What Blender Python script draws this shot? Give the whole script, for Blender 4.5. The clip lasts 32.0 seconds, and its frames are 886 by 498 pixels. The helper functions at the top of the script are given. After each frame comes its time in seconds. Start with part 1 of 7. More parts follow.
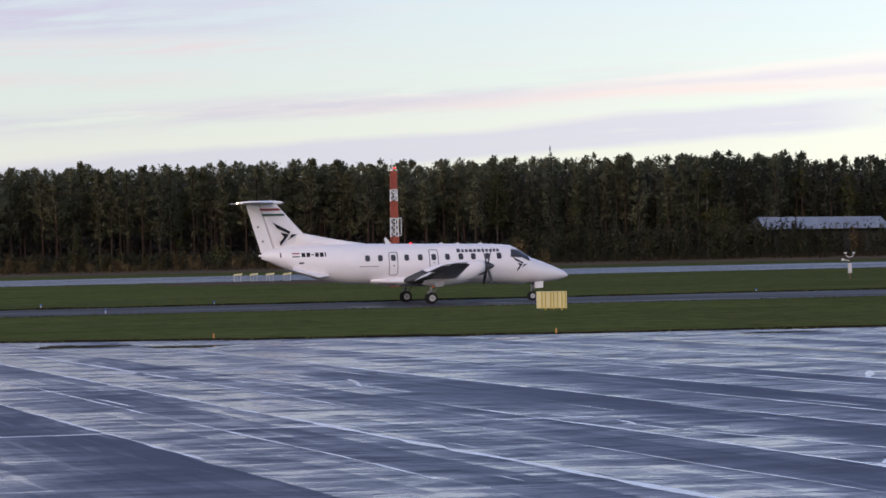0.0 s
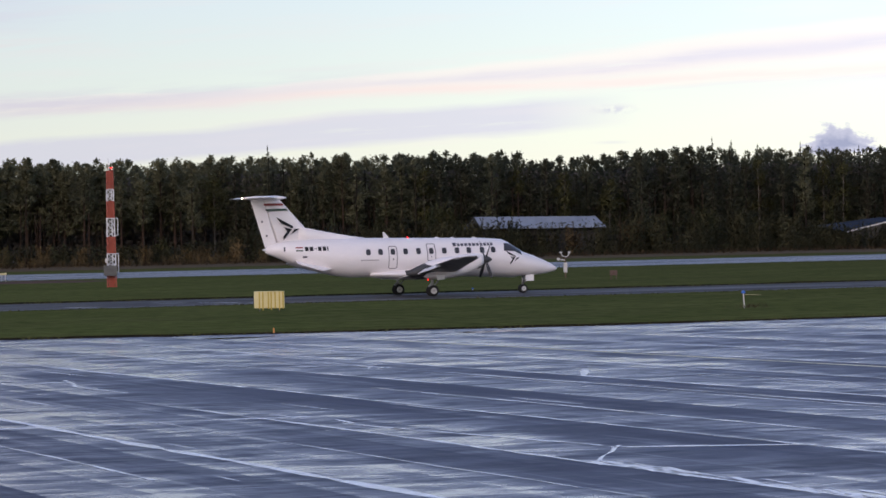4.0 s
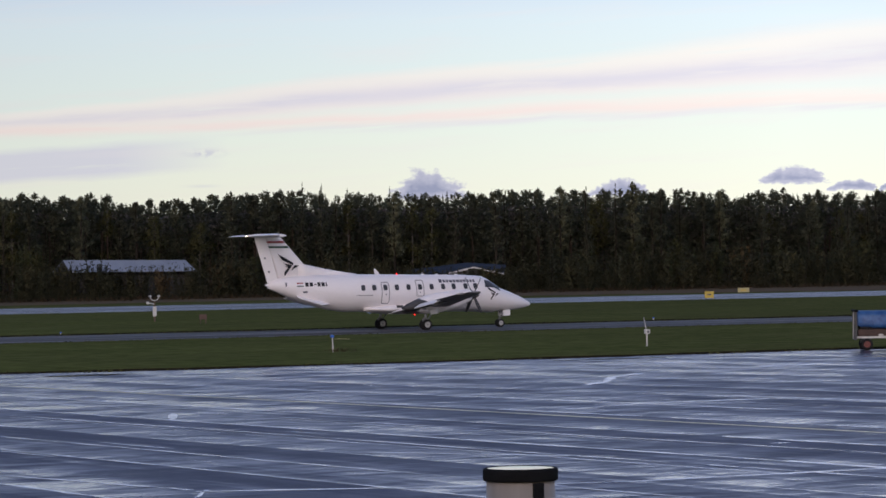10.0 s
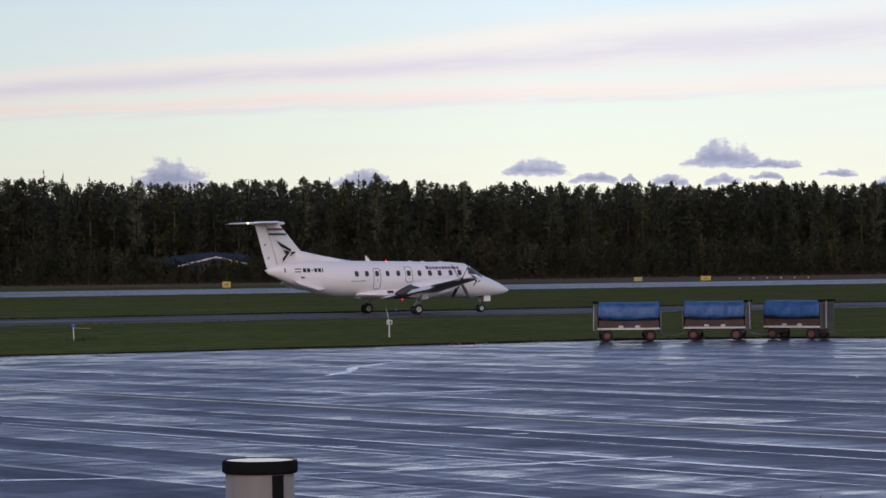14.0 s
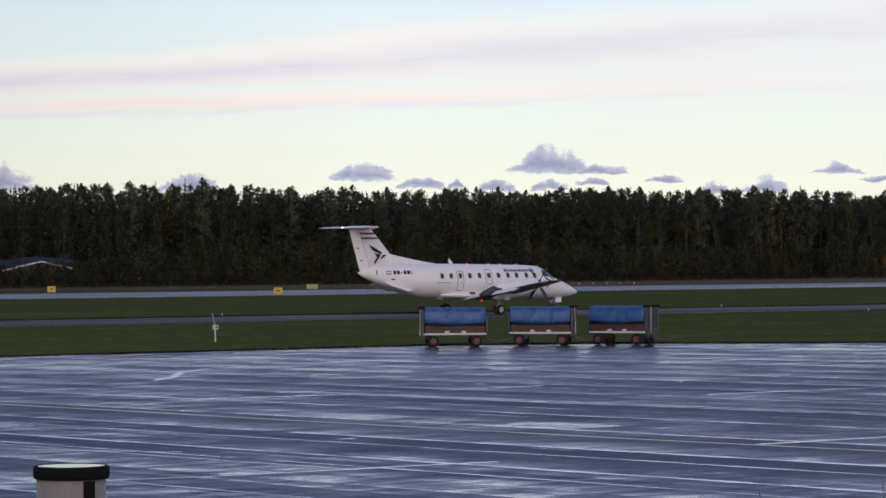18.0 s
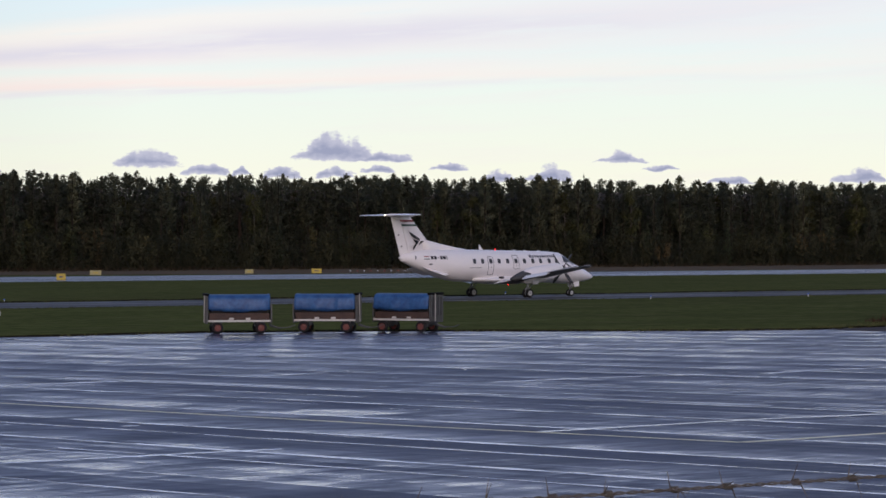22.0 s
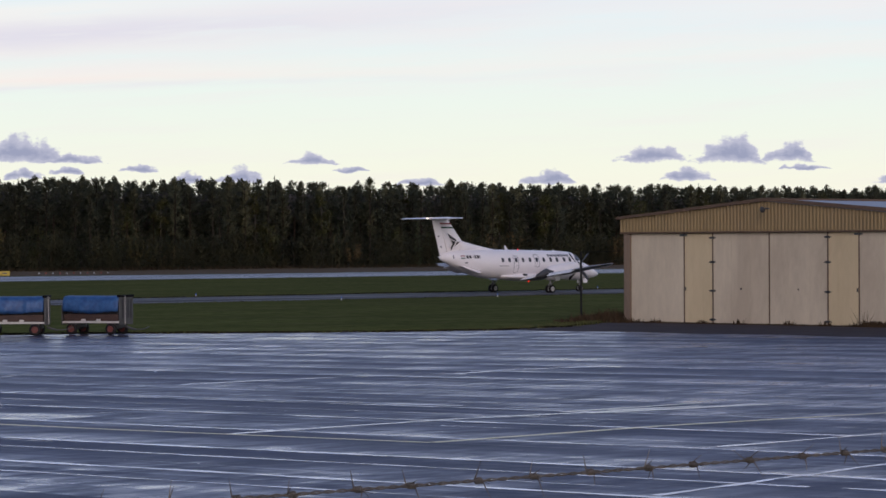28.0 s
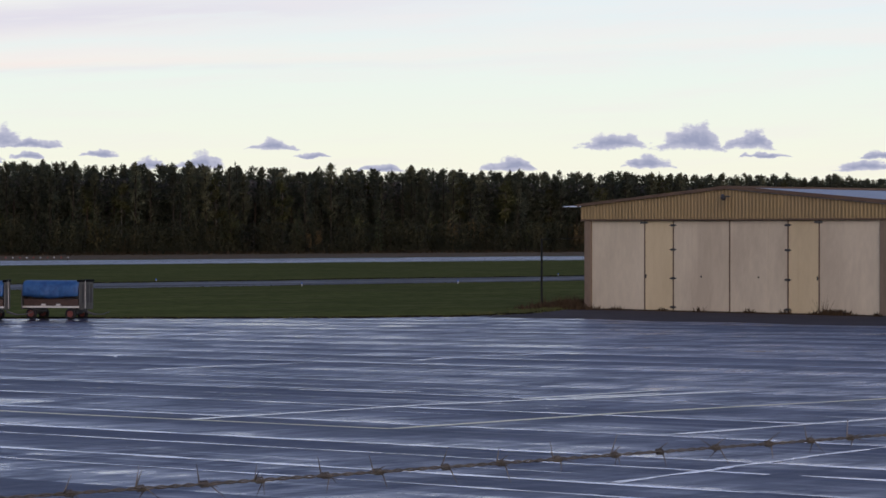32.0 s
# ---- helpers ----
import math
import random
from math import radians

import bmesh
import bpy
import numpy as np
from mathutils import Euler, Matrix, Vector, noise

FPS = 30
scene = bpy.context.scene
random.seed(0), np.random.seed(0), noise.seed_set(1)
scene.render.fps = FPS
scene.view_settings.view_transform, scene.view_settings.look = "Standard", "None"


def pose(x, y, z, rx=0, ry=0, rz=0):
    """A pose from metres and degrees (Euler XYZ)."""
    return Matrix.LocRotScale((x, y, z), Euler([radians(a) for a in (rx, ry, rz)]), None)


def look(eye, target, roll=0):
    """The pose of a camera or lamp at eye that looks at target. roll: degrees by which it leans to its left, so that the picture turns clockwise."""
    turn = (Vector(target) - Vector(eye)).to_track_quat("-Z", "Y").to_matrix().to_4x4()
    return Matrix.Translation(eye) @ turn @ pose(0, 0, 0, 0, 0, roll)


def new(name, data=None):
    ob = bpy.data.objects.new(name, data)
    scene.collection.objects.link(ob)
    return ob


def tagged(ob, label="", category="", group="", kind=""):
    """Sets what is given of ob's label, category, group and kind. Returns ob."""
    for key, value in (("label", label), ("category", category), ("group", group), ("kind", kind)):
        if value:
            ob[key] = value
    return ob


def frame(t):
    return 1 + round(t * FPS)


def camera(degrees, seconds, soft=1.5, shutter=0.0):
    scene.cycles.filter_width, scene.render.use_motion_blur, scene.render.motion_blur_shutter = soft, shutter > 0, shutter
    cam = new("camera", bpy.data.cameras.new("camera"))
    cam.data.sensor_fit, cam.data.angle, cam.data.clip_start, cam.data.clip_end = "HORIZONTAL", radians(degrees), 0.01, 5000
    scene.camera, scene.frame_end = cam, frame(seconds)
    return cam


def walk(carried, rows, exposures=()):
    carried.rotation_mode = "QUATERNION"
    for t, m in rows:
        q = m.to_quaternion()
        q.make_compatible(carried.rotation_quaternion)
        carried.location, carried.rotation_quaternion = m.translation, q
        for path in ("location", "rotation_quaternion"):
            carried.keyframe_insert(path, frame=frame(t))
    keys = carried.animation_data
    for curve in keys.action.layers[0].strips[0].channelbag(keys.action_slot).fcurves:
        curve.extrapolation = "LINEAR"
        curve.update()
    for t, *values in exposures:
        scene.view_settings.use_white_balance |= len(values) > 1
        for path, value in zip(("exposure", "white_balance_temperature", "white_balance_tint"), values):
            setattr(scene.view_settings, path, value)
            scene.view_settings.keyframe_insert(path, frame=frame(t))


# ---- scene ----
cam = camera(16.35, 32.0, soft=1.6)
# camera path: seconds, eye x y z, yaw, pitch, roll
PATH = [
    (0.0, -0.029, 0.007, 3.836, -13.681, -0.209, -1.108),
    (0.5, -0.028, 0.008, 3.836, -14.893, -0.199, -1.131),
    (1.0, -0.028, 0.008, 3.836, -15.562, -0.045, -1.323),
    (1.5, -0.028, 0.008, 3.836, -16.572, -0.267, -1.344),
    (2.0, -0.028, 0.008, 3.836, -16.824, -0.345, -1.260),
    (2.5, -0.028, 0.009, 3.836, -17.534, -0.353, -1.108),
    (4.5, -0.028, 0.010, 3.836, -19.710, -0.329, -1.154),
    (5.0, -0.027, 0.010, 3.836, -20.701, -0.328, -1.042),
    (5.5, -0.025, 0.010, 3.836, -21.008, -0.259, -0.924),
    (6.0, -0.022, 0.009, 3.835, -21.819, -0.233, -1.025),
    (6.5, -0.018, 0.008, 3.835, -22.340, -0.171, -0.997),
    (7.0, -0.016, 0.007, 3.835, -22.999, -0.144, -0.995),
    (7.5, -0.013, 0.006, 3.835, -23.743, -0.193, -0.791),
    (8.0, -0.009, 0.004, 3.835, -24.113, -0.103, -0.841),
    (8.5, -0.004, 0.002, 3.835, -25.087, 0.125, -0.919),
    (9.0, -0.001, 0.000, 3.834, -25.816, 0.241, -0.848),
    (9.5, -0.000, 0.000, 3.835, -26.198, 0.301, -0.948),
    (10.0, 0.000, -0.000, 3.835, -26.542, 0.369, -0.897),
    (10.5, 0.001, -0.001, 3.835, -27.242, 0.439, -0.800),
    (11.0, 0.003, -0.001, 3.835, -27.829, 0.445, -0.697),
    (11.5, 0.005, -0.003, 3.835, -28.579, 0.419, -0.828),
    (12.0, 0.005, -0.003, 3.835, -29.495, 0.447, -0.700),
    (12.5, 0.003, -0.002, 3.836, -29.908, 0.532, -0.558),
    (13.0, 0.001, -0.000, 3.836, -30.332, 0.465, -0.433),
    (13.5, -0.000, 0.000, 3.837, -30.676, 0.170, -0.432),
    (14.0, 0.002, -0.001, 3.837, -31.310, 0.130, -0.527),
    (14.5, 0.009, -0.005, 3.836, -31.574, 0.296, -0.811),
    (16.5, 0.015, -0.009, 3.836, -33.053, 0.150, -0.796),
    (17.0, 0.016, -0.011, 3.837, -33.380, 0.177, -0.836),
    (17.5, 0.015, -0.010, 3.837, -33.937, 0.252, -0.548),
    (18.0, 0.014, -0.009, 3.837, -34.526, 0.200, -0.395),
    (18.5, 0.013, -0.009, 3.838, -34.914, 0.205, -0.349),
    (19.0, 0.012, -0.009, 3.838, -35.310, 0.202, -0.322),
    (19.5, 0.012, -0.008, 3.838, -35.861, 0.148, -0.089),
    (20.0, 0.011, -0.008, 3.838, -36.500, 0.084, -0.100),
    (20.5, 0.010, -0.008, 3.838, -37.263, 0.057, -0.060),
    (21.0, 0.010, -0.007, 3.838, -37.553, -0.017, -0.123),
    (21.5, 0.009, -0.007, 3.838, -38.066, -0.059, -0.241),
    (22.0, 0.009, -0.007, 3.838, -38.522, -0.055, -0.118),
    (22.5, 0.002, -0.002, 3.839, -39.322, -0.086, -0.443),
    (23.0, -0.000, 0.000, 3.839, -39.766, -0.096, -0.511),
    (23.5, 0.001, -0.001, 3.838, -40.576, -0.101, -0.457),
    (24.0, 0.003, -0.002, 3.838, -41.226, -0.119, -0.566),
    (24.5, 0.005, -0.004, 3.838, -41.967, -0.101, -0.523),
    (25.0, 0.007, -0.006, 3.838, -42.412, -0.095, -0.309),
    (25.5, 0.010, -0.009, 3.838, -42.741, -0.102, -0.258),
    (27.5, 0.013, -0.012, 3.838, -43.857, -0.257, -0.325),
    (28.0, 0.015, -0.015, 3.837, -44.264, -0.046, -0.273),
    (28.5, 0.016, -0.015, 3.837, -44.682, -0.021, -0.198),
    (29.0, 0.013, -0.013, 3.836, -44.666, -0.062, -0.111),
    (29.5, 0.010, -0.010, 3.837, -44.755, -0.295, 0.086),
    (30.0, 0.010, -0.010, 3.837, -44.929, -0.272, 0.028),
    (30.5, 0.012, -0.012, 3.837, -44.851, -0.216, -0.186),
    (31.0, 0.012, -0.012, 3.837, -44.816, -0.052, -0.255),
    (31.5, 0.009, -0.009, 3.837, -44.952, -0.171, -0.091),
    (32.0, 0.008, -0.008, 3.837, -44.996, -0.301, -0.001),
]
# the airliner's way along the taxiway: seconds, metres
TAXI = [
    (0.0, 41.69),
    (0.5, 43.84),
    (1.0, 45.99),
    (1.5, 48.14),
    (2.0, 50.31),
    (2.5, 52.47),
    (4.5, 61.28),
    (5.0, 63.48),
    (5.5, 65.76),
    (6.0, 67.99),
    (6.5, 70.27),
    (7.0, 72.50),
    (7.5, 74.70),
    (8.0, 76.97),
    (8.5, 79.17),
    (9.0, 81.43),
    (9.5, 83.62),
    (10.0, 85.86),
    (10.5, 88.08),
    (11.0, 90.20),
    (11.5, 92.41),
    (12.0, 94.66),
    (12.5, 96.97),
    (13.0, 99.29),
    (13.5, 101.64),
    (14.0, 104.08),
    (14.5, 106.54),
    (16.5, 116.78),
    (17.0, 119.40),
    (17.5, 122.06),
    (18.0, 124.77),
    (18.5, 127.48),
    (19.0, 130.19),
    (19.5, 132.98),
    (20.0, 135.71),
    (20.5, 138.53),
    (21.0, 141.28),
    (21.5, 144.16),
    (22.0, 146.93),
    (22.5, 149.81),
    (23.0, 152.71),
    (23.5, 155.54),
    (24.0, 158.44),
    (24.5, 161.43),
    (25.0, 164.42),
    (25.5, 167.36),
    (27.5, 179.35),
    (28.0, 182.34),
    (28.5, 185.26),
    (29.0, 188.23),
    (29.5, 191.08),
    (30.0, 194.14),
    (30.5, 197.20),
    (31.0, 200.24),
    (31.5, 203.27),
    (32.0, 206.30),
]
walk(cam, [(t, pose(x, y, z, 90 + pitch, 0, yaw) @ pose(0, 0, 0, 0, 0, roll)) for t, x, y, z, yaw, pitch, roll in PATH],
     exposures=[(0.0, 0.34), (5.5, 0.27), (8.0, 0.14), (10.0, 0.03), (13.0, -0.05), (20.0, -0.05), (32.0, -0.09)])


# ---- sky, sun ----
class Nodes:
    """A node tree written as arithmetic."""

    def __init__(self, tree):
        self.tree = tree

    def node(self, kind, **values):
        n = self.tree.nodes.new(kind)
        for k, v in values.items():
            n.inputs[k.replace("_", " ")].default_value = v
        return n

    def link(self, a, b):
        self.tree.links.new(a, b)

    def math(self, op, a, b=None, c=None, clamp=False):
        n = self.tree.nodes.new("ShaderNodeMath")
        n.operation, n.use_clamp = op, clamp
        for i, v in enumerate((a, b, c)):
            if v is None:
                continue
            if isinstance(v, (int, float)):
                n.inputs[i].default_value = v
            else:
                self.link(v, n.inputs[i])
        return n.outputs[0]

    def mix(self, fac, a, b, blend="MIX"):
        n = self.tree.nodes.new("ShaderNodeMix")
        n.data_type, n.blend_type = "RGBA", blend
        for i, v in ((0, fac), (6, a), (7, b)):
            if isinstance(v, (int, float)):
                n.inputs[i].default_value = v
            elif isinstance(v, tuple):
                n.inputs[i].default_value = (*v[:3], 1)
            else:
                self.link(v, n.inputs[i])
        return n.outputs[2]

    def ramp(self, fac, stops, mode="LINEAR"):
        n = self.tree.nodes.new("ShaderNodeValToRGB")
        n.color_ramp.interpolation = mode
        e = n.color_ramp.elements
        while len(e) < len(stops):
            e.new(0.5)
        for el, (p, col) in zip(e, stops):
            el.position = p
            el.color = (*col, 1) if isinstance(col, tuple) else (col, col, col, 1)
        self.link(fac, n.inputs[0])
        return n.outputs[0]

    def noise(self, vector, scale, detail=4, rough=0.5, distort=0.0):
        n = self.node("ShaderNodeTexNoise", Scale=scale, Detail=detail, Roughness=rough, Distortion=distort)
        self.link(vector, n.inputs["Vector"])
        return n.outputs["Fac"]

    def combine(self, x, y, z=0.0):
        n = self.tree.nodes.new("ShaderNodeCombineXYZ")
        for i, v in enumerate((x, y, z)):
            if isinstance(v, (int, float)):
                n.inputs[i].default_value = v
            else:
                self.link(v, n.inputs[i])
        return n.outputs[0]

    def stretch(self, vector, s):
        n = self.tree.nodes.new("ShaderNodeMapping")
        n.inputs["Scale"].default_value = s
        self.link(vector, n.inputs[0])
        return n.outputs[0]


SUN_AZ, SUN_EL = 215.0, 17.0      # degrees clockwise from +y, and up
SKY, HORIZON = 0.17, 0.93

# small evening cumulus: azimuth of the summit, reach to its west and east, height of the flat base, rise of the summit (degrees)
CUMULUS = [(26.16, 0.62, 0.98, 1.30, 0.47), (29.93, 0.82, 0.42, 1.30, 0.27), (33.11, 0.72, 0.56, 1.49, 0.27), (34.15, 0.42, 0.42, 1.34, 0.18), (34.76, 0.14, 0.15, 1.34, 0.13), (35.52, 0.38, 0.32, 1.27, 0.19), (36.45, 0.68, 0.92, 1.60, 0.42), (37.35, 0.6, 0.8, 1.59, 0.13),
           (36.51, 0.37, 0.37, 1.29, 0.17), (37.25, 0.28, 0.31, 1.37, 0.12), (38.66, 0.42, 0.44, 1.41, 0.13), (39.55, 0.42, 0.37, 1.18, 0.21), (40.5, 0.47, 0.5, 1.20, 0.26),
           (41.8, 0.47, 0.52, 1.55, 0.17), (42.48, 0.33, 0.5, 1.40, 0.08), (43.77, 0.41, 0.57, 1.14, 0.13), (46.35, 0.63, 0.37, 1.16, 0.23), (48.19, 0.68, 0.66, 1.56, 0.27),
           (49.73, 0.78, 0.5, 1.55, 0.41), (50.75, 0.5, 0.47, 1.56, 0.31), (50.85, 0.4, 0.5, 1.39, 0.09), (48.76, 0.47, 0.56, 1.21, 0.21), (52.76, 0.52, 0.56, 1.15, 0.19),
           (52.9, 0.32, 0.56, 1.38, 0.11)]

world = bpy.data.worlds.new("dusk_sky")
scene.world = world
world.use_nodes = True
wt = Nodes(world.node_tree)
world.node_tree.nodes.clear()
coord = wt.node("ShaderNodeTexCoord").outputs["Generated"]
sep = wt.node("ShaderNodeSeparateXYZ")
wt.link(coord, sep.inputs[0])
DEG = 180 / math.pi
az = wt.math("MULTIPLY", wt.math("ARCTAN2", sep.outputs[0], sep.outputs[1]), DEG)
el = wt.math("MULTIPLY", wt.math("ARCSINE", sep.outputs[2]), DEG)
nishita = wt.tree.nodes.new("ShaderNodeTexSky")
nishita.sky_type, nishita.sun_disc = "NISHITA", False
nishita.sun_elevation, nishita.sun_rotation = radians(SUN_EL), radians(SUN_AZ)
nishita.air_density, nishita.dust_density, nishita.ozone_density = 1.0, 1.0, 2.0
high = wt.mix(1.0, nishita.outputs[0], (SKY * 1.04, SKY * 0.93, SKY * 1.0), "MULTIPLY")
low = wt.ramp(wt.math("DIVIDE", el, 20.0, clamp=True),
              [(0.0, (1.03, 0.94, 0.79)), (0.07, (0.965, 0.975, 0.83)), (0.14, (0.885, 0.97, 0.90)), (0.23, (0.79, 0.915, 0.985)),
               (0.33, (0.56, 0.66, 0.99)), (0.5, (0.46, 0.53, 0.86)), (1.0, (0.33, 0.37, 0.68))])
side = wt.math("DIVIDE", wt.math("SUBTRACT", 22.0, az), 40.0, clamp=True)
low = wt.mix(side, low, wt.mix(0.6, low, (0.70, 0.735, 0.81)))
# one long bank of pink and cream cloud that widens to the right, streaked with lilac
warp = wt.noise(wt.combine(wt.math("MULTIPLY", az, 0.16), wt.math("MULTIPLY", el, 0.7)), 1.0, 5, 0.6)
warp = wt.math("MULTIPLY", wt.math("SUBTRACT", warp, 0.5), 0.42)
slant = wt.math("SUBTRACT", el, wt.math("MULTIPLY", az, 0.055))
fine = wt.noise(wt.combine(wt.math("MULTIPLY", az, 0.22), wt.math("MULTIPLY", slant, 2.6)), 1.0, 6, 0.6)
thread = wt.noise(wt.combine(wt.math("MULTIPLY", az, 0.5), wt.math("MULTIPLY", slant, 9.0)), 1.0, 4, 0.6)
fray_thin = wt.noise(wt.combine(wt.math("MULTIPLY", az, 6.0), wt.math("MULTIPLY", el, 9.0)), 1.0, 3, 0.6)
east = wt.math("SUBTRACT", az, 18.4)
lower = wt.math("ADD", 2.52, wt.math("MULTIPLY", east, 0.026))
thick = wt.math("MAXIMUM", wt.math("ADD", 0.45, wt.math("MULTIPLY", east, 0.058)), 0.28)
h = wt.math("ADD", wt.math("SUBTRACT", el, lower), warp)
s = wt.math("DIVIDE", h, thick)


def step(value, a, b):
    return wt.math("DIVIDE", wt.math("SUBTRACT", value, a), b - a, clamp=True)


def band(value, centre, half):
    d = wt.math("DIVIDE", wt.math("SUBTRACT", value, centre), half)
    return wt.math("POWER", 2.718, wt.math("MULTIPLY", wt.math("MULTIPLY", d, d), -1.0))


def times(*fs):
    out = fs[0]
    for f in fs[1:]:
        out = wt.math("MULTIPLY", out, f)
    return out


inside = times(step(h, -0.02, 0.12), step(s, 1.14, 0.94), step(fine, 0.16, 0.42), step(az, 6.0, 15.0))
inside = times(inside, wt.math("SUBTRACT", 1.0, times(step(az, 32.0, 43.0), 0.62)), wt.math("SUBTRACT", 1.0, times(band(s, 0.3, 0.1), step(az, 18.0, 26.0), 0.75)))
low = wt.mix(times(inside, 0.92), low, wt.mix(step(s, 0.3, 0.95), (1.0, 0.90, 0.86), (0.98, 0.94, 0.90)))
low = wt.mix(times(band(h, 0.09, 0.1), step(thread, 0.2, 0.55), step(az, 8.0, 16.0), step(az, 46.0, 32.0), 0.6), low, (1.0, 0.83, 0.80))
low = wt.mix(times(band(s, 0.6, 0.17), step(fine, 0.24, 0.5), step(az, 15.0, 21.0), step(az, 50.0, 38.0), 0.85), low, (0.77, 0.75, 0.86))
low = wt.mix(times(band(h, -0.03, 0.07), step(thread, 0.3, 0.55), step(az, 20.0, 27.0), step(az, 50.0, 34.0), 0.6), low, (0.84, 0.80, 0.88))
# a low lilac bank in the west, and thin streaks over it
west = wt.math("ADD", wt.math("SUBTRACT", el, wt.math("ADD", 1.98, wt.math("MULTIPLY", east, 0.06))), warp)
low = wt.mix(times(step(west, -0.34, -0.2), step(west, 0.36, 0.2), step(az, 22.6, 20.5), step(fine, 0.2, 0.4), 0.9), low, (0.75, 0.75, 0.85))
low = wt.mix(times(band(west, 0.95, 0.22), step(az, 19.0, 13.0), step(fine, 0.4, 0.6), 0.8), low, (0.72, 0.70, 0.82))
low = wt.mix(times(step(el, 3.72, 4.0), step(az, 13.0, 7.5), step(fine, 0.34, 0.56), 0.85), low, (0.70, 0.66, 0.86))
low = wt.mix(times(band(el, 3.62, 0.16), step(az, 13.0, 9.0), step(thread, 0.36, 0.6), 0.7), low, (0.93, 0.78, 0.82))
low = wt.mix(times(band(el, 3.05, 0.2), step(az, 10.5, 7.0), step(fine, 0.34, 0.6), 0.7), low, (0.92, 0.80, 0.82))
low = wt.mix(times(step(fine, 0.5, 0.75), 0.3), low, (0.94, 0.85, 0.87))
low = wt.mix(times(step(az, 34.0, 48.0), step(fine, 0.34, 0.66), step(el, 2.0, 3.2), 0.3), low, (0.95, 0.87, 0.88))
low = wt.mix(times(band(az, 22.15, 0.3), band(el, 2.21, 0.07), step(fray_thin, 0.42, 0.58), 0.75), low, (0.66, 0.67, 0.78))
low = wt.mix(times(band(az, 22.1, 0.28), band(el, 1.6, 0.03), 0.4), low, (0.72, 0.72, 0.8))
# small cumulus near the horizon
lump = wt.math("ADD", 0.6, wt.math("MULTIPLY", wt.noise(wt.combine(wt.math("MULTIPLY", az, 3.6), 2.0), 1.0, 2, 0.5), 0.95))
curl = wt.math("SUBTRACT", wt.noise(wt.combine(az, wt.math("MULTIPLY", el, 1.2)), 3.4, 5, 0.55), 0.5)
fray = wt.math("SUBTRACT", wt.noise(wt.combine(wt.math("MULTIPLY", az, 1.0), wt.math("MULTIPLY", el, 1.6)), 11.0, 3, 0.6), 0.5)
az_w = wt.math("ADD", az, wt.math("MULTIPLY", wt.math("SUBTRACT", wt.noise(wt.combine(az, wt.math("MULTIPLY", el, 2.0)), 2.3, 3, 0.55), 0.5), 0.7))
el_w = wt.math("ADD", el, wt.math("MULTIPLY", wt.math("SUBTRACT", wt.noise(wt.combine(az, wt.math("MULTIPLY", el, 1.5), 7.0), 2.7, 3, 0.55), 0.5), 0.2))
cover = None
for a, west_w, east_w, base_el, rise in CUMULUS:              # flat base, heaped summit, thin shoulders
    off = wt.math("SUBTRACT", az_w, a)
    dx = wt.math("MAXIMUM", wt.math("DIVIDE", off, east_w), wt.math("DIVIDE", off, -west_w))
    up = wt.math("DIVIDE", wt.math("SUBTRACT", el_w, base_el), rise)
    top = wt.math("MULTIPLY", wt.math("SUBTRACT", 1.12, wt.math("MULTIPLY", dx, wt.math("ADD", 0.12, wt.math("MULTIPLY", dx, 0.9)))), lump)
    d = wt.math("MINIMUM", wt.math("SUBTRACT", top, up), wt.math("ADD", 0.1, wt.math("MULTIPLY", up, 1.9)))
    cover = d if cover is None else wt.math("MAXIMUM", cover, d)
cover = wt.math("ADD", cover, wt.math("ADD", wt.math("MULTIPLY", curl, 0.75), wt.math("MULTIPLY", fray, 0.35)))
cloud = wt.math("MULTIPLY", step(cover, -0.04, 0.2), 0.97)
low = wt.mix(cloud, low, wt.mix(step(cover, 0.08, 0.7), (0.60, 0.60, 0.73), (0.335, 0.36, 0.52)))
glowing = wt.math("ADD", HORIZON * 0.76, wt.math("MULTIPLY", wt.math("POWER", wt.math("DIVIDE", wt.math("SUBTRACT", az, 6.0), 27.0, clamp=True), 1.7), HORIZON * 0.33))
low = wt.mix(1.0, low, wt.combine(glowing, glowing, glowing), "MULTIPLY")
blend = wt.math("DIVIDE", wt.math("SUBTRACT", el, 9.0), 16.0, clamp=True)
bg = wt.node("ShaderNodeBackground", Strength=1.0)
wt.link(wt.mix(blend, low, high), bg.inputs[0])
wout = wt.node("ShaderNodeOutputWorld")
wt.link(bg.outputs[0], wout.inputs[0])

sun = new("sun", bpy.data.lights.new("sun", "SUN"))
sun.data.energy, sun.data.angle, sun.data.color = 1.05, radians(45), (1.0, 0.81, 0.71)
sa, se = radians(SUN_AZ), radians(SUN_EL)
sun.matrix_world = look((200 * math.sin(sa) * math.cos(se), 200 * math.cos(sa) * math.cos(se), 200 * math.sin(se)), (0, 0, 0))


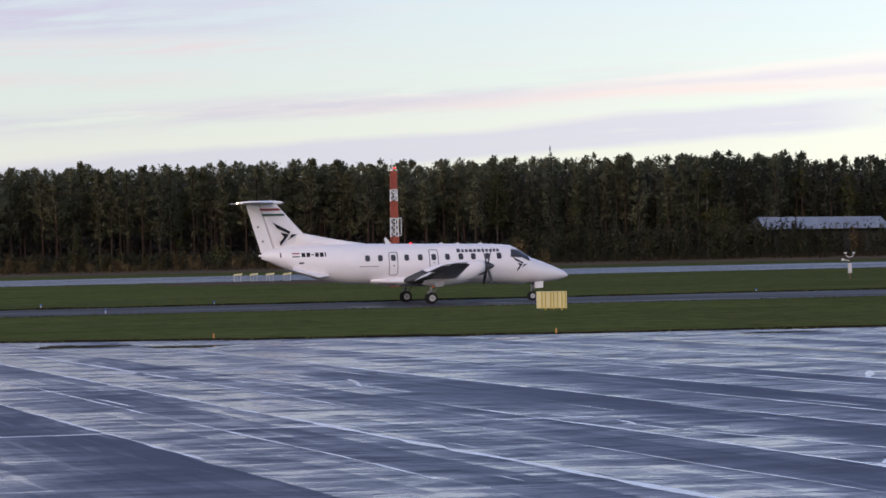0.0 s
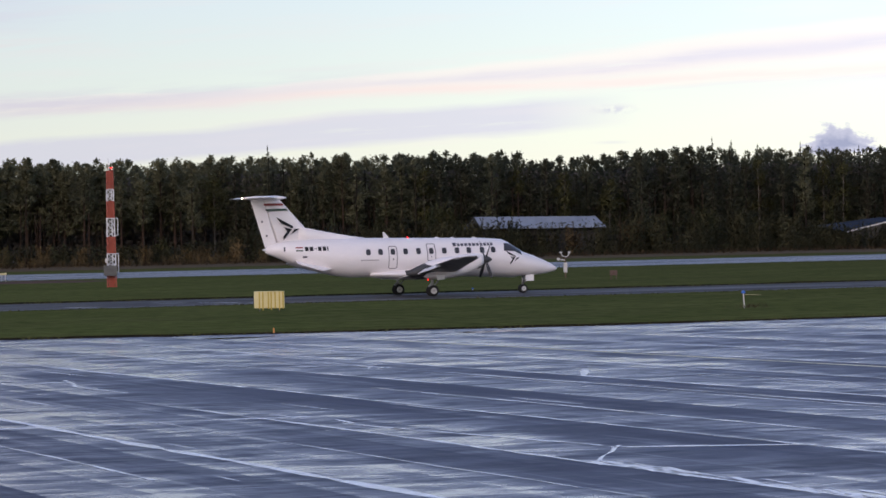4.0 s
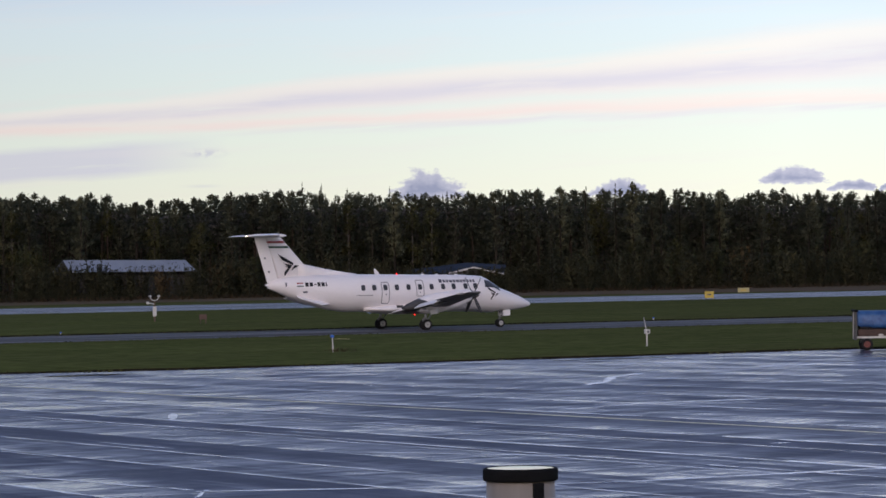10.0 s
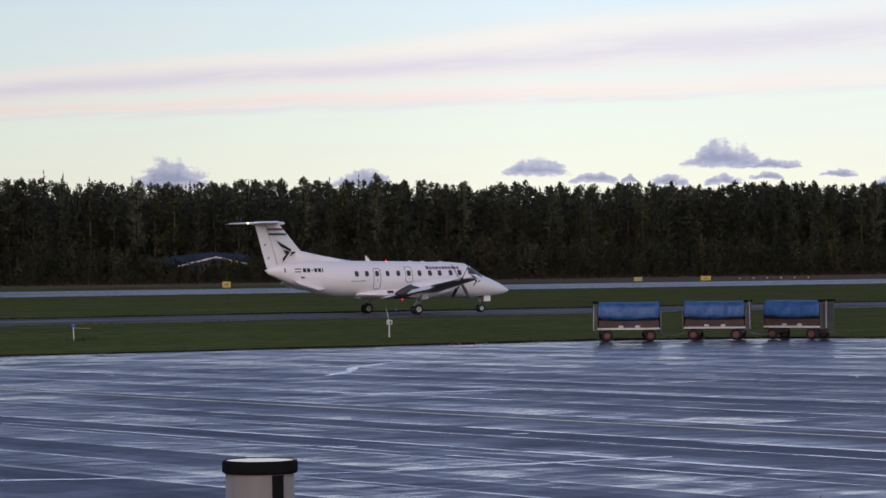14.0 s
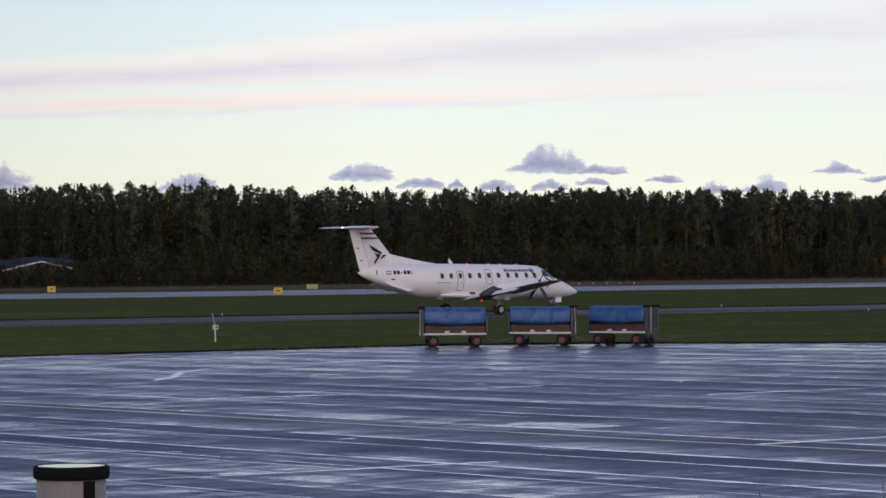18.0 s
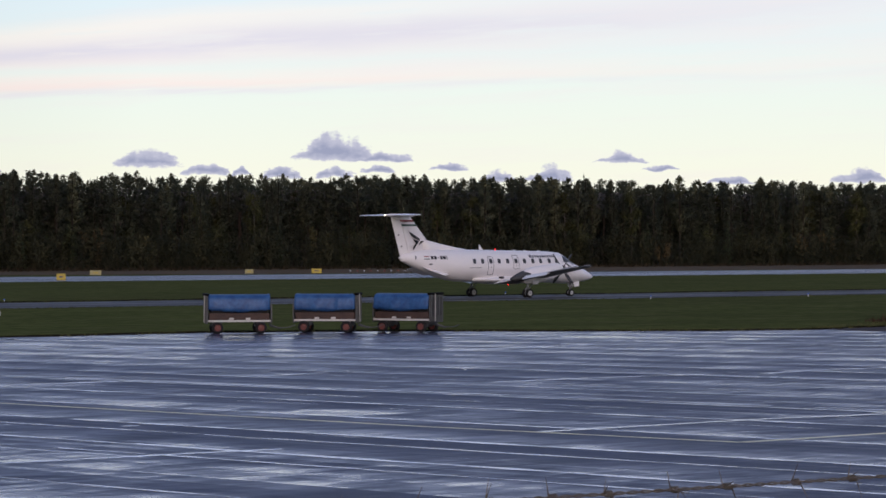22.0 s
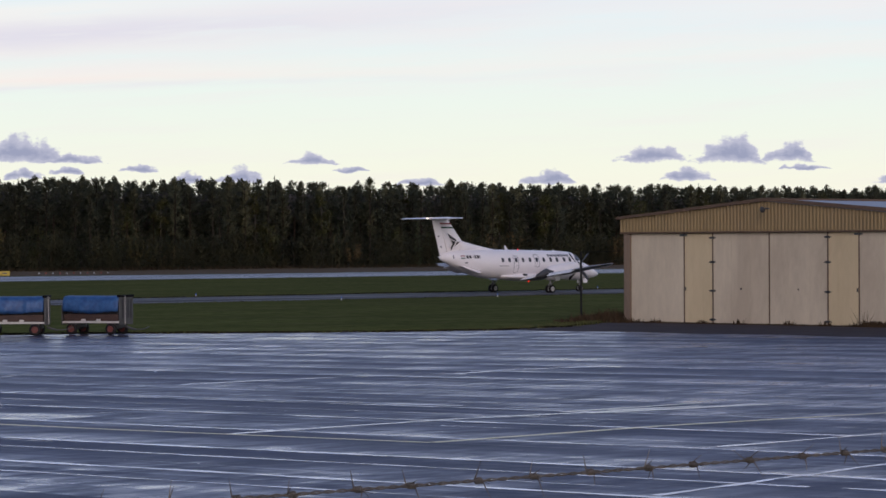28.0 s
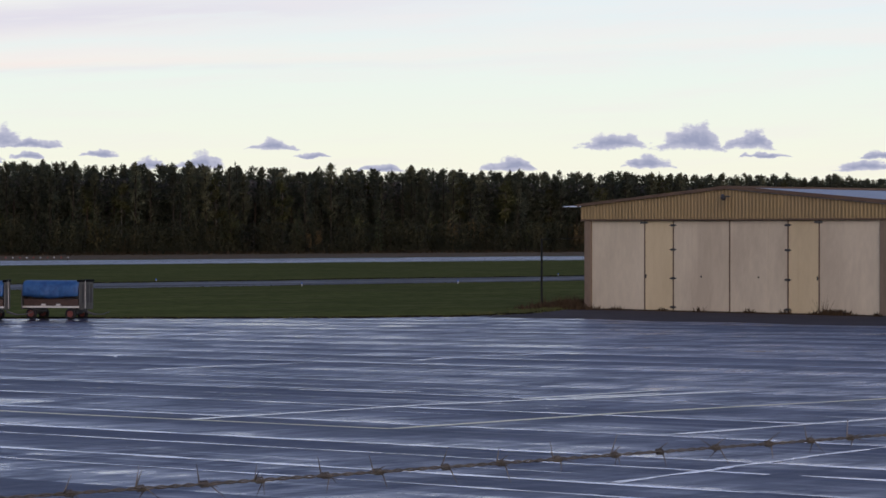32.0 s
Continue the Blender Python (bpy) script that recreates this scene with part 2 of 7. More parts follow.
# ---- materials ----
def surface(name, dark, light, scale=1.0, rough=0.6, metal=0.0, bump=0.0, fine=None, spread=0.08, coords="Object", stretch=(1, 1, 1),
            stain=None, stain_amount=0.3, vary=0.0, specular=0.5, leaf=0.0):
    """A material with coarse and fine variation of colour, roughness and relief; leaf: the share of light that passes through,
    so that the colour is what a leaf reflects and transmits together."""
    m = bpy.data.materials.new(name)
    m.use_nodes = True
    t = Nodes(m.node_tree)
    bsdf = m.node_tree.nodes["Principled BSDF"]
    vec = (t.node("ShaderNodeNewGeometry").outputs["Position"] if coords == "World"
           else t.node("ShaderNodeTexCoord").outputs["Object"])
    vec = t.stretch(vec, stretch)
    coarse = t.noise(vec, scale, 4, 0.6)
    grain = t.noise(vec, fine or scale * 14, 3, 0.6)
    both = t.math("ADD", t.math("MULTIPLY", coarse, 0.65), t.math("MULTIPLY", grain, 0.35))
    col = t.mix(t.ramp(both, [(0.34, 0.0), (0.66, 1.0)]), dark, light)
    if stain:
        col = t.mix(t.math("MULTIPLY", t.ramp(t.noise(vec, scale * 0.45, 6, 0.7, 0.6), [(0.52, 0.0), (0.68, 1.0)]), stain_amount), col, stain)
    if vary:
        rnd = t.node("ShaderNodeObjectInfo").outputs["Random"]
        k = t.math("ADD", 1.0 - vary, t.math("MULTIPLY", rnd, 2 * vary))
        col = t.mix(1.0, col, t.combine(k, k, k), "MULTIPLY")
    t.link(col, bsdf.inputs["Base Color"])
    t.link(t.math("ADD", rough - spread, t.math("MULTIPLY", both, 2 * spread), clamp=True), bsdf.inputs["Roughness"])
    bsdf.inputs["Metallic"].default_value = metal
    bsdf.inputs["Specular IOR Level"].default_value = specular
    if bump:
        b = t.node("ShaderNodeBump", Strength=0.5, Distance=bump)
        t.link(both, b.inputs["Height"])
        t.link(b.outputs[0], bsdf.inputs["Normal"])
    if leaf:
        thin = t.node("ShaderNodeBsdfTranslucent")
        t.link(col, thin.inputs["Color"])
        halves = t.node("ShaderNodeMixShader", Fac=leaf)
        t.link(bsdf.outputs[0], halves.inputs[1])
        t.link(thin.outputs[0], halves.inputs[2])
        t.link(halves.outputs[0], m.node_tree.nodes["Material Output"].inputs["Surface"])
    return m


def glow(name, colour, strength):
    m = bpy.data.materials.new(name)
    m.use_nodes = True
    b = m.node_tree.nodes["Principled BSDF"]
    b.inputs["Base Color"].default_value = (*colour, 1)
    b.inputs["Emission Color"].default_value = (*colour, 1)
    b.inputs["Emission Strength"].default_value = strength
    return m


def wet_asphalt(name, dark, light, wet_low, wet_high, gloss_low, gloss_high, lanes=0.0, drift=(0.02, 0.3, 1)):
    """Rain-wet asphalt: bluish-black binder with paler aggregate and a film of water. With lanes, the water stands along the joints
    between paving lanes of that width and thins out, feathered, across each lane; elsewhere it lies in streaks."""
    m = bpy.data.materials.new(name)
    m.use_nodes = True
    t = Nodes(m.node_tree)
    bsdf = m.node_tree.nodes["Principled BSDF"]
    pos = t.node("ShaderNodeNewGeometry").outputs["Position"]
    grain = t.noise(pos, 26.0, 3, 0.7)
    if lanes:
        sep = t.node("ShaderNodeSeparateXYZ")
        t.link(pos, sep.inputs[0])
        broad = t.noise(t.stretch(pos, (0.30, 0.55, 1)), 1.0, 5, 0.62, 0.5)
        feather = t.noise(t.stretch(pos, (0.5, 1.7, 1)), 1.0, 5, 0.66, 0.3)
        fibre = t.noise(t.stretch(pos, (1.6, 6.0, 1)), 1.0, 4, 0.65)
        patch = t.noise(t.stretch(pos, (0.11, 0.05, 1)), 1.0, 4, 0.6, 0.4)
        ahead = t.math("SUBTRACT", sep.outputs[1], 55.0)
        u = t.math("DIVIDE", t.math("ADD", sep.outputs[0], t.math("MULTIPLY", ahead, 0.045)), t.math("SUBTRACT", 1.0, t.math("MULTIPLY", ahead, 0.0026)))
        wander = t.math("MULTIPLY", t.math("SUBTRACT", t.noise(t.stretch(pos, (0.02, 0.12, 1)), 1.0, 3, 0.5), 0.5), 0.1)
        u = t.math("ADD", t.math("DIVIDE", t.math("SUBTRACT", u, 8.5), lanes), wander)
        across = t.math("FRACT", u)
        cell = t.noise(t.combine(t.math("MULTIPLY", t.math("FLOOR", u), 3.7), t.math("MULTIPLY", sep.outputs[1], 0.045)), 1.0, 2, 0.5)
        second = t.math("FRACT", t.math("ADD", t.math("MULTIPLY", u, 2.0), 0.37))
        fall = t.ramp(across, [(0.0, 1.0), (0.05, 0.8), (0.28, 0.5), (0.6, 0.16), (0.86, 0.0), (0.99, 0.0), (1.0, 0.5)])
        minor = t.math("MULTIPLY", t.ramp(second, [(0.0, 0.6), (0.1, 0.38), (0.45, 0.0), (0.985, 0.0), (1.0, 0.3)]), t.ramp(patch, [(0.42, 0.0), (0.6, 1.0)]))
        plume = t.ramp(t.math("ADD", t.math("MULTIPLY", broad, 0.45), t.math("ADD", t.math("MULTIPLY", feather, 0.35), t.math("MULTIPLY", fibre, 0.2))), [(0.42, 0.0), (0.6, 1.0)])
        held = t.math("MULTIPLY", t.math("ADD", fall, minor), t.math("ADD", 0.12, t.math("MULTIPLY", t.ramp(cell, [(0.32, 0.3), (0.56, 1.0)]), 0.88)))
        far = t.math("DIVIDE", t.math("SUBTRACT", sep.outputs[1], 70.0), 45.0, clamp=True)
        west = t.math("DIVIDE", t.math("SUBTRACT", 46.0, sep.outputs[0]), 36.0, clamp=True)
        wet = t.math("MULTIPLY", held, t.math("ADD", 0.2, t.math("MULTIPLY", plume, t.math("ADD", 0.8, t.math("MULTIPLY", west, 0.65)))))
        wet = t.math("ADD", wet, t.math("MULTIPLY", t.math("MULTIPLY", plume, t.ramp(patch, [(0.42, 0.0), (0.64, 1.0)])), t.math("ADD", 0.42, t.math("MULTIPLY", west, 0.25))))
        wet = t.math("ADD", wet, t.math("MULTIPLY", t.math("MULTIPLY", plume, far), 0.85))
        lines = t.noise(t.combine(t.math("MULTIPLY", u, 11.0), t.math("MULTIPLY", sep.outputs[1], 0.11)), 1.0, 3, 0.6, 0.2)
        wet = t.math("ADD", wet, t.math("MULTIPLY", t.ramp(lines, [(0.57, 0.0), (0.68, 1.0)]), 0.28))
        wet = t.math("SUBTRACT", wet, t.math("MULTIPLY", t.ramp(lines, [(0.36, 1.0), (0.46, 0.0)]), 0.1))
        wet = t.math("ADD", wet, t.math("MULTIPLY", t.ramp(feather, [(0.35, 0.0), (0.7, 1.0)]), 0.07), clamp=True)
        tone = t.math("ADD", t.math("MULTIPLY", broad, 0.6), t.math("MULTIPLY", grain, 0.4))
    else:
        streak = t.noise(t.stretch(pos, drift), 1.0, 6, 0.66, 0.35)
        thin = t.noise(t.stretch(pos, (drift[0] * 5, drift[1] * 6, 1)), 1.0, 5, 0.65, 0.25)
        film = t.math("ADD", t.math("MULTIPLY", streak, 0.65), t.math("MULTIPLY", thin, 0.35))
        wet = t.ramp(film, [(0.42, 0.0), (0.52, 0.5), (0.6, 1.0)])
        tone = t.math("ADD", t.math("MULTIPLY", streak, 0.6), t.math("MULTIPLY", grain, 0.4))
    t.link(t.mix(t.ramp(tone, [(0.35, 0.0), (0.65, 1.0)]), dark, light), bsdf.inputs["Base Color"])
    r = t.math("SUBTRACT", wet_high, t.math("MULTIPLY", wet, wet_high - wet_low))
    t.link(t.math("ADD", r, t.math("MULTIPLY", t.math("SUBTRACT", grain, 0.5), 0.1), clamp=True), bsdf.inputs["Roughness"])
    t.link(t.math("ADD", gloss_low, t.math("MULTIPLY", wet, gloss_high - gloss_low)), bsdf.inputs["Specular IOR Level"])
    bsdf.inputs["Specular Tint"].default_value = (0.86, 0.87, 1.0, 1) if lanes else (1.0, 0.97, 0.95, 1)
    b = t.node("ShaderNodeBump", Strength=0.35, Distance=0.012)
    t.link(t.math("MULTIPLY", grain, t.math("SUBTRACT", 1.0, t.math("MULTIPLY", wet, 0.92))), b.inputs["Height"])
    t.link(b.outputs[0], bsdf.inputs["Normal"])
    return m


M_APRON = wet_asphalt("wet_apron_asphalt", (0.021, 0.0235, 0.046), (0.041, 0.0455, 0.09), 0.15, 0.6, 0.22, 0.78, 4.7)
M_RUNWAY = wet_asphalt("wet_runway_asphalt", (0.062, 0.060, 0.062), (0.115, 0.112, 0.113), 0.18, 0.58, 0.22, 0.65, 0.0, (0.012, 0.25, 1))
M_TAXI = wet_asphalt("damp_taxiway_asphalt", (0.046, 0.044, 0.045), (0.078, 0.074, 0.074), 0.5, 0.85, 0.08, 0.25, 0.0, (0.03, 0.3, 1))
M_WATER = surface("still_water", (0.018, 0.02, 0.026), (0.03, 0.032, 0.04), 0.5, 0.04, spread=0.02, coords="World")
# pale blue-white base colour paints the sky's sheen onto the wet seals
M_SEAL_SHEEN = surface("wet_seal_painted_sheen", (0.2903, 0.3266, 0.4596), (0.7983, 0.8588, 1.04), 0.35, 0.2, spread=0.07, fine=2.5, coords="World")
M_YELLOW_LINE = surface("worn_yellow_paint", (0.605, 0.506, 0.22), (0.814, 0.704, 0.363), 3.0, 0.35, stain=(0.132, 0.132, 0.143), stain_amount=0.4, coords="World")
M_WHITE_LINE = surface("worn_white_paint", (0.62, 0.64, 0.68), (0.84, 0.86, 0.9), 3.0, 0.2, stain=(0.2, 0.2, 0.22), stain_amount=0.4, coords="World")
M_FADED = surface("faded_cream_paint", (0.65, 0.611, 0.4625), (0.91, 0.871, 0.7), 3.0, 0.3, stain=(0.208, 0.208, 0.2125), stain_amount=0.5, coords="World")
M_GRASS = surface("autumn_grass", (0.09377, 0.1126, 0.03376), (0.1426, 0.1613, 0.0497), 0.09, 0.95, bump=0.05, fine=4.0, coords="World",
                  stain=(0.1078, 0.09377, 0.04876), stain_amount=0.35, stretch=(0.6, 1, 1), specular=0.0)
gt = Nodes(M_GRASS.node_tree)
gp = gt.node("ShaderNodeNewGeometry").outputs["Position"]
gs = gt.node("ShaderNodeSeparateXYZ")
gt.link(gp, gs.inputs[0])
g_bsdf = M_GRASS.node_tree.nodes["Principled BSDF"]
g_old = g_bsdf.inputs["Base Color"].links[0].from_socket
g_far = gt.math("DIVIDE", gt.math("SUBTRACT", gs.outputs[0], 30.0), 110.0, clamp=True)
g_dry = gt.math("ADD", gt.math("MULTIPLY", g_far, 0.45), gt.math("MULTIPLY", gt.ramp(gt.noise(gt.stretch(gp, (0.05, 0.11, 1)), 1.0, 5, 0.65), [(0.42, 0.0), (0.66, 1.0)]), 0.35), clamp=True)
g_new = gt.mix(g_dry, g_old, (0.07313, 0.07501, 0.03188))
g_new = gt.mix(gt.ramp(gt.noise(gt.stretch(gp, (0.9, 1.6, 1)), 1.0, 4, 0.7), [(0.34, 0.85), (0.6, 0.0)]), g_new, (0.04125, 0.05063, 0.01969))
g_new = gt.mix(gt.ramp(gt.noise(gt.stretch(gp, (0.16, 0.5, 1)), 1.0, 4, 0.65), [(0.5, 0.0), (0.7, 0.5)]), g_new, (0.1453, 0.1406, 0.05814))
gt.link(g_new, g_bsdf.inputs["Base Color"])
M_TUFT = surface("grass_tuft", (0.05, 0.058, 0.022), (0.10, 0.102, 0.04), 0.5, 0.9, coords="World", specular=0.1)
M_DRY = surface("dry_verge", (0.063, 0.0425, 0.0204), (0.119, 0.0775, 0.0384), 0.2, 0.95, bump=0.05, coords="World", specular=0.1)
M_CUT_EDGE = surface("dark_cut_edge", (0.012, 0.011, 0.008), (0.026, 0.024, 0.015), 0.8, 0.95, coords="World", specular=0.0)
M_WEED = surface("dead_weeds", (0.035, 0.024, 0.015), (0.085, 0.06, 0.038), 2.0, 0.95, specular=0.0)
M_PINKDIRT = surface("reddish_gravel", (0.09, 0.06, 0.05), (0.15, 0.105, 0.09), 0.8, 0.95, coords="World", specular=0.0)
M_NEEDLE = surface("pine_needles", (0.1712, 0.1686, 0.1), (0.2611, 0.251, 0.146), 0.25, 0.9, fine=1.5, vary=0.2, specular=0.1, leaf=0.5)
M_SPRUCE = surface("spruce_needles", (0.1054, 0.1083, 0.072), (0.1609, 0.1609, 0.09975), 0.25, 0.9, fine=1.5, vary=0.2, specular=0.1, leaf=0.5)
M_YOUNG = surface("young_spruce_needles", (0.1095, 0.1196, 0.0671), (0.1733, 0.1815, 0.09104), 0.3, 0.9, fine=1.5, vary=0.3, specular=0.1, leaf=0.5)
M_BIRCH = surface("birch_leaves", (0.0966, 0.0966, 0.0414), (0.1656, 0.1517, 0.0586), 0.3, 0.85, fine=2.0, vary=0.35, specular=0.1, leaf=0.5)
M_TWIG = surface("dead_branch_wood", (0.1995, 0.1717, 0.1441), (0.3105, 0.2604, 0.2105), 0.12, 0.95, fine=1.5, specular=0.05, leaf=0.5)
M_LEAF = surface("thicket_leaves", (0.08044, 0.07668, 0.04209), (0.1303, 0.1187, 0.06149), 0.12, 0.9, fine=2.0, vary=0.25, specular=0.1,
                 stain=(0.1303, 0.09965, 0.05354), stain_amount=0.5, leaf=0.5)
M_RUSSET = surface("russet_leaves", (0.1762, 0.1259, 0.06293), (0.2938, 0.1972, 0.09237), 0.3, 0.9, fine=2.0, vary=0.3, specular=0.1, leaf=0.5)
M_OCHRE = surface("ochre_leaves", (0.1187, 0.09774, 0.0436), (0.1828, 0.1478, 0.0639), 0.3, 0.9, fine=2.0, vary=0.3, specular=0.1, leaf=0.5)
M_STALK = surface("dry_stalks", (0.1013, 0.0675, 0.036), (0.1924, 0.1275, 0.0684), 0.2, 0.95, coords="World", specular=0.05, leaf=0.5)
M_BARK = surface("pine_bark", (0.0312, 0.0192, 0.0144), (0.0552, 0.0336, 0.0228), 0.8, 0.9, bump=0.02, vary=0.3, specular=0.1)
M_DARKBARK = surface("shaded_conifer_bark", (0.022, 0.018, 0.014), (0.038, 0.03, 0.023), 0.8, 0.9, vary=0.3, specular=0.05)
M_PALEBARK = surface("pale_birch_bark", (0.07, 0.06, 0.05), (0.13, 0.115, 0.10), 1.5, 0.85, vary=0.3, specular=0.1)
M_WHITE = surface("white_aircraft_paint", (0.77, 0.735, 0.735), (0.84, 0.80, 0.80), 0.5, 0.3, spread=0.05, fine=9.0,
                  stain=(0.64, 0.59, 0.58), stain_amount=0.35, stretch=(0.35, 1, 1))
M_WHITE2 = surface("off_white_panel_paint", (0.66, 0.65, 0.66), (0.76, 0.75, 0.75), 0.8, 0.32, fine=9.0, stain=(0.45, 0.43, 0.42), stain_amount=0.3)
M_SEAM = surface("panel_seam_grey", (0.13, 0.12, 0.13), (0.2, 0.19, 0.2), 2.0, 0.5)
M_GREY = surface("grey_underwing_paint", (0.20, 0.20, 0.215), (0.30, 0.30, 0.31), 0.8, 0.45, stain=(0.12, 0.11, 0.11), stain_amount=0.4)
M_BLACK = surface("black_livery_paint", (0.01, 0.01, 0.013), (0.022, 0.022, 0.027), 2.0, 0.6, specular=0.2)
M_NAVY = surface("dark_lettering_paint", (0.045, 0.045, 0.06), (0.08, 0.08, 0.10), 2.0, 0.4)
M_RED = surface("red_livery_paint", (0.22, 0.025, 0.022), (0.30, 0.04, 0.035), 2.0, 0.4)
M_GREEN = surface("green_livery_paint", (0.02, 0.05, 0.032), (0.035, 0.075, 0.045), 2.0, 0.4)
M_GLASS = surface("dark_cabin_glass", (0.03, 0.03, 0.036), (0.06, 0.06, 0.068), 1.5, 0.3, spread=0.05, specular=0.3)
M_RUBBER = surface("tyre_rubber", (0.012, 0.012, 0.013), (0.03, 0.029, 0.029), 5.0, 0.85, bump=0.004, specular=0.12)
M_STEEL = surface("gear_steel", (0.1925, 0.1925, 0.198), (0.3025, 0.3025, 0.308), 4.0, 0.4, metal=0.6)
M_RIM = surface("wheel_rim_metal", (0.36, 0.36, 0.36), (0.52, 0.52, 0.512), 4.0, 0.4, metal=0.1)
M_DARK = surface("dark_bay_metal", (0.02, 0.02, 0.022), (0.06, 0.06, 0.062), 2.0, 0.6)
M_PROP = surface("propeller_blade_grey", (0.03, 0.03, 0.033), (0.07, 0.07, 0.075), 2.0, 0.45)
M_BEACON = glow("red_beacon_glow", (1.0, 0.012, 0.012), 5.0)
M_TAIL_LIGHT = glow("warm_tail_light_glow", (1.0, 0.75, 0.5), 8.0)
M_DOOR = surface("cream_door_panel", (0.53, 0.45, 0.325), (0.67, 0.575, 0.42), 0.5, 0.7, fine=5.0, stain=(0.40, 0.32, 0.23), stain_amount=0.5,
                 stretch=(1, 1, 0.35), vary=0.03)
M_DOOR2 = surface("yellowed_door_panel", (0.56, 0.45, 0.27), (0.65, 0.53, 0.33), 0.4, 0.7, fine=5.0, stain=(0.40, 0.31, 0.2), stain_amount=0.35, stretch=(1, 1, 0.35))
M_FASCIA = surface("ochre_corrugated_sheet", (0.22, 0.155, 0.068), (0.29, 0.205, 0.092), 0.5, 0.6, fine=6.0, stain=(0.22, 0.15, 0.08), stain_amount=0.4, stretch=(1, 1, 0.3))
M_PIER = surface("weathered_timber_pier", (0.17, 0.12, 0.085), (0.27, 0.20, 0.14), 1.2, 0.8, bump=0.01, stretch=(1, 1, 0.2))
M_TRIM = surface("brown_roof_edge", (0.09, 0.055, 0.035), (0.15, 0.095, 0.06), 1.0, 0.7)
M_ROOF = surface("pale_metal_roof", (0.22, 0.24, 0.28), (0.31, 0.335, 0.38), 0.4, 0.5, metal=0.2, stretch=(1, 0.2, 1))
M_CONCRETE = surface("dull_worn_asphalt", (0.038, 0.032, 0.034), (0.072, 0.062, 0.065), 0.6, 0.95, bump=0.01, coords="World", specular=0.08)
M_RUST = surface("rusty_wire", (0.10, 0.082, 0.07), (0.26, 0.22, 0.185), 30.0, 0.6, metal=0.5, fine=220.0)
M_POST = surface("galvanised_post", (0.21, 0.185, 0.16), (0.31, 0.275, 0.24), 9.0, 0.5, metal=0.15, fine=120.0, stretch=(1, 1, 0.1))
M_CAP = surface("black_rubber_cap", (0.005, 0.005, 0.006), (0.011, 0.011, 0.012), 20.0, 0.75, fine=200.0, specular=0.045)
M_TARP = surface("blue_tarpaulin", (0.009, 0.045, 0.155), (0.035, 0.115, 0.28), 2.4, 0.5, bump=0.06, fine=7.0, stain=(0.10, 0.15, 0.26), stain_amount=0.35)
M_CRATE = surface("brown_plywood_side", (0.028, 0.014, 0.010), (0.075, 0.04, 0.03), 1.4, 0.7, stain=(0.05, 0.03, 0.025), stain_amount=0.4)
M_CARTGREY = surface("dull_galvanised_cart_frame", (0.05423, 0.05423, 0.05423), (0.1029, 0.1029, 0.1003), 2.0, 0.5, metal=0.1, stain=(0.06502, 0.05423, 0.04879), stain_amount=0.3)
M_CARTRED = surface("red_wheel_hub", (0.075, 0.018, 0.0135), (0.15, 0.036, 0.027), 3.0, 0.5)
M_SIGN = surface("yellow_sign_face", (0.40, 0.29, 0.03), (0.50, 0.37, 0.05), 1.5, 0.5, stain=(0.35, 0.3, 0.1), stain_amount=0.3)
M_SIGN_PALE = surface("pale_yellow_sign", (0.55, 0.48, 0.22), (0.68, 0.60, 0.32), 1.5, 0.5, stain=(0.3, 0.27, 0.15), stain_amount=0.3)
M_SIGN_FAR = surface("faded_yellow_sign", (0.288, 0.248, 0.104), (0.368, 0.32, 0.152), 1.5, 0.5, stain=(0.176, 0.16, 0.088), stain_amount=0.3)
M_POLEWHITE = surface("white_marker_paint", (0.48, 0.46, 0.43), (0.62, 0.60, 0.57), 3.0, 0.5, stain=(0.35, 0.32, 0.28), stain_amount=0.35)
M_BLUELENS = surface("blue_lens", (0.05, 0.12, 0.40), (0.09, 0.2, 0.55), 6.0, 0.25)
M_ORANGE = surface("orange_marker_paint", (0.50, 0.20, 0.04), (0.66, 0.30, 0.08), 4.0, 0.5)
M_MASTRED = surface("mast_red_paint", (0.28, 0.055, 0.035), (0.40, 0.09, 0.05), 0.8, 0.6)
M_MASTWHITE = surface("mast_white_paint", (0.60, 0.60, 0.60), (0.75, 0.75, 0.75), 0.8, 0.6)
M_MASTLIGHT = glow("mast_warning_glow", (1.0, 0.015, 0.015), 5.0)
M_HOUSEWALL = surface("dark_timber_wall", (0.022, 0.02, 0.017), (0.04, 0.036, 0.03), 0.5, 0.8)
M_BLUEROOF = surface("blue_grey_sheet_roof", (0.025, 0.035, 0.055), (0.045, 0.06, 0.09), 0.4, 0.8, specular=0.1)


# ---- mesh tools ----
def part(name, bm, material, parent=None, label="", smooth=False, m=None):
    """Links a bmesh (or a mesh) as one object, under a thing or a part."""
    if isinstance(bm, bmesh.types.BMesh):
        me = bpy.data.meshes.new(name)
        bm.normal_update()
        bm.to_mesh(me)
        bm.free()
    else:
        me = bm
    if not me.materials:
        me.materials.append(material)
    if smooth:
        me.polygons.foreach_set("use_smooth", [True] * len(me.polygons))
    ob = new(name, me)
    if parent:
        ob.parent = parent
    if m is not None:
        ob.matrix_basis = m
    if label:
        ob["label"] = label
    return ob


def thing(name, label, category, m=None, group="", kind=""):
    ob = new(name)
    ob.empty_display_size = 0.2
    if m is not None:
        ob.matrix_basis = m
    return tagged(ob, label, category, group, kind)


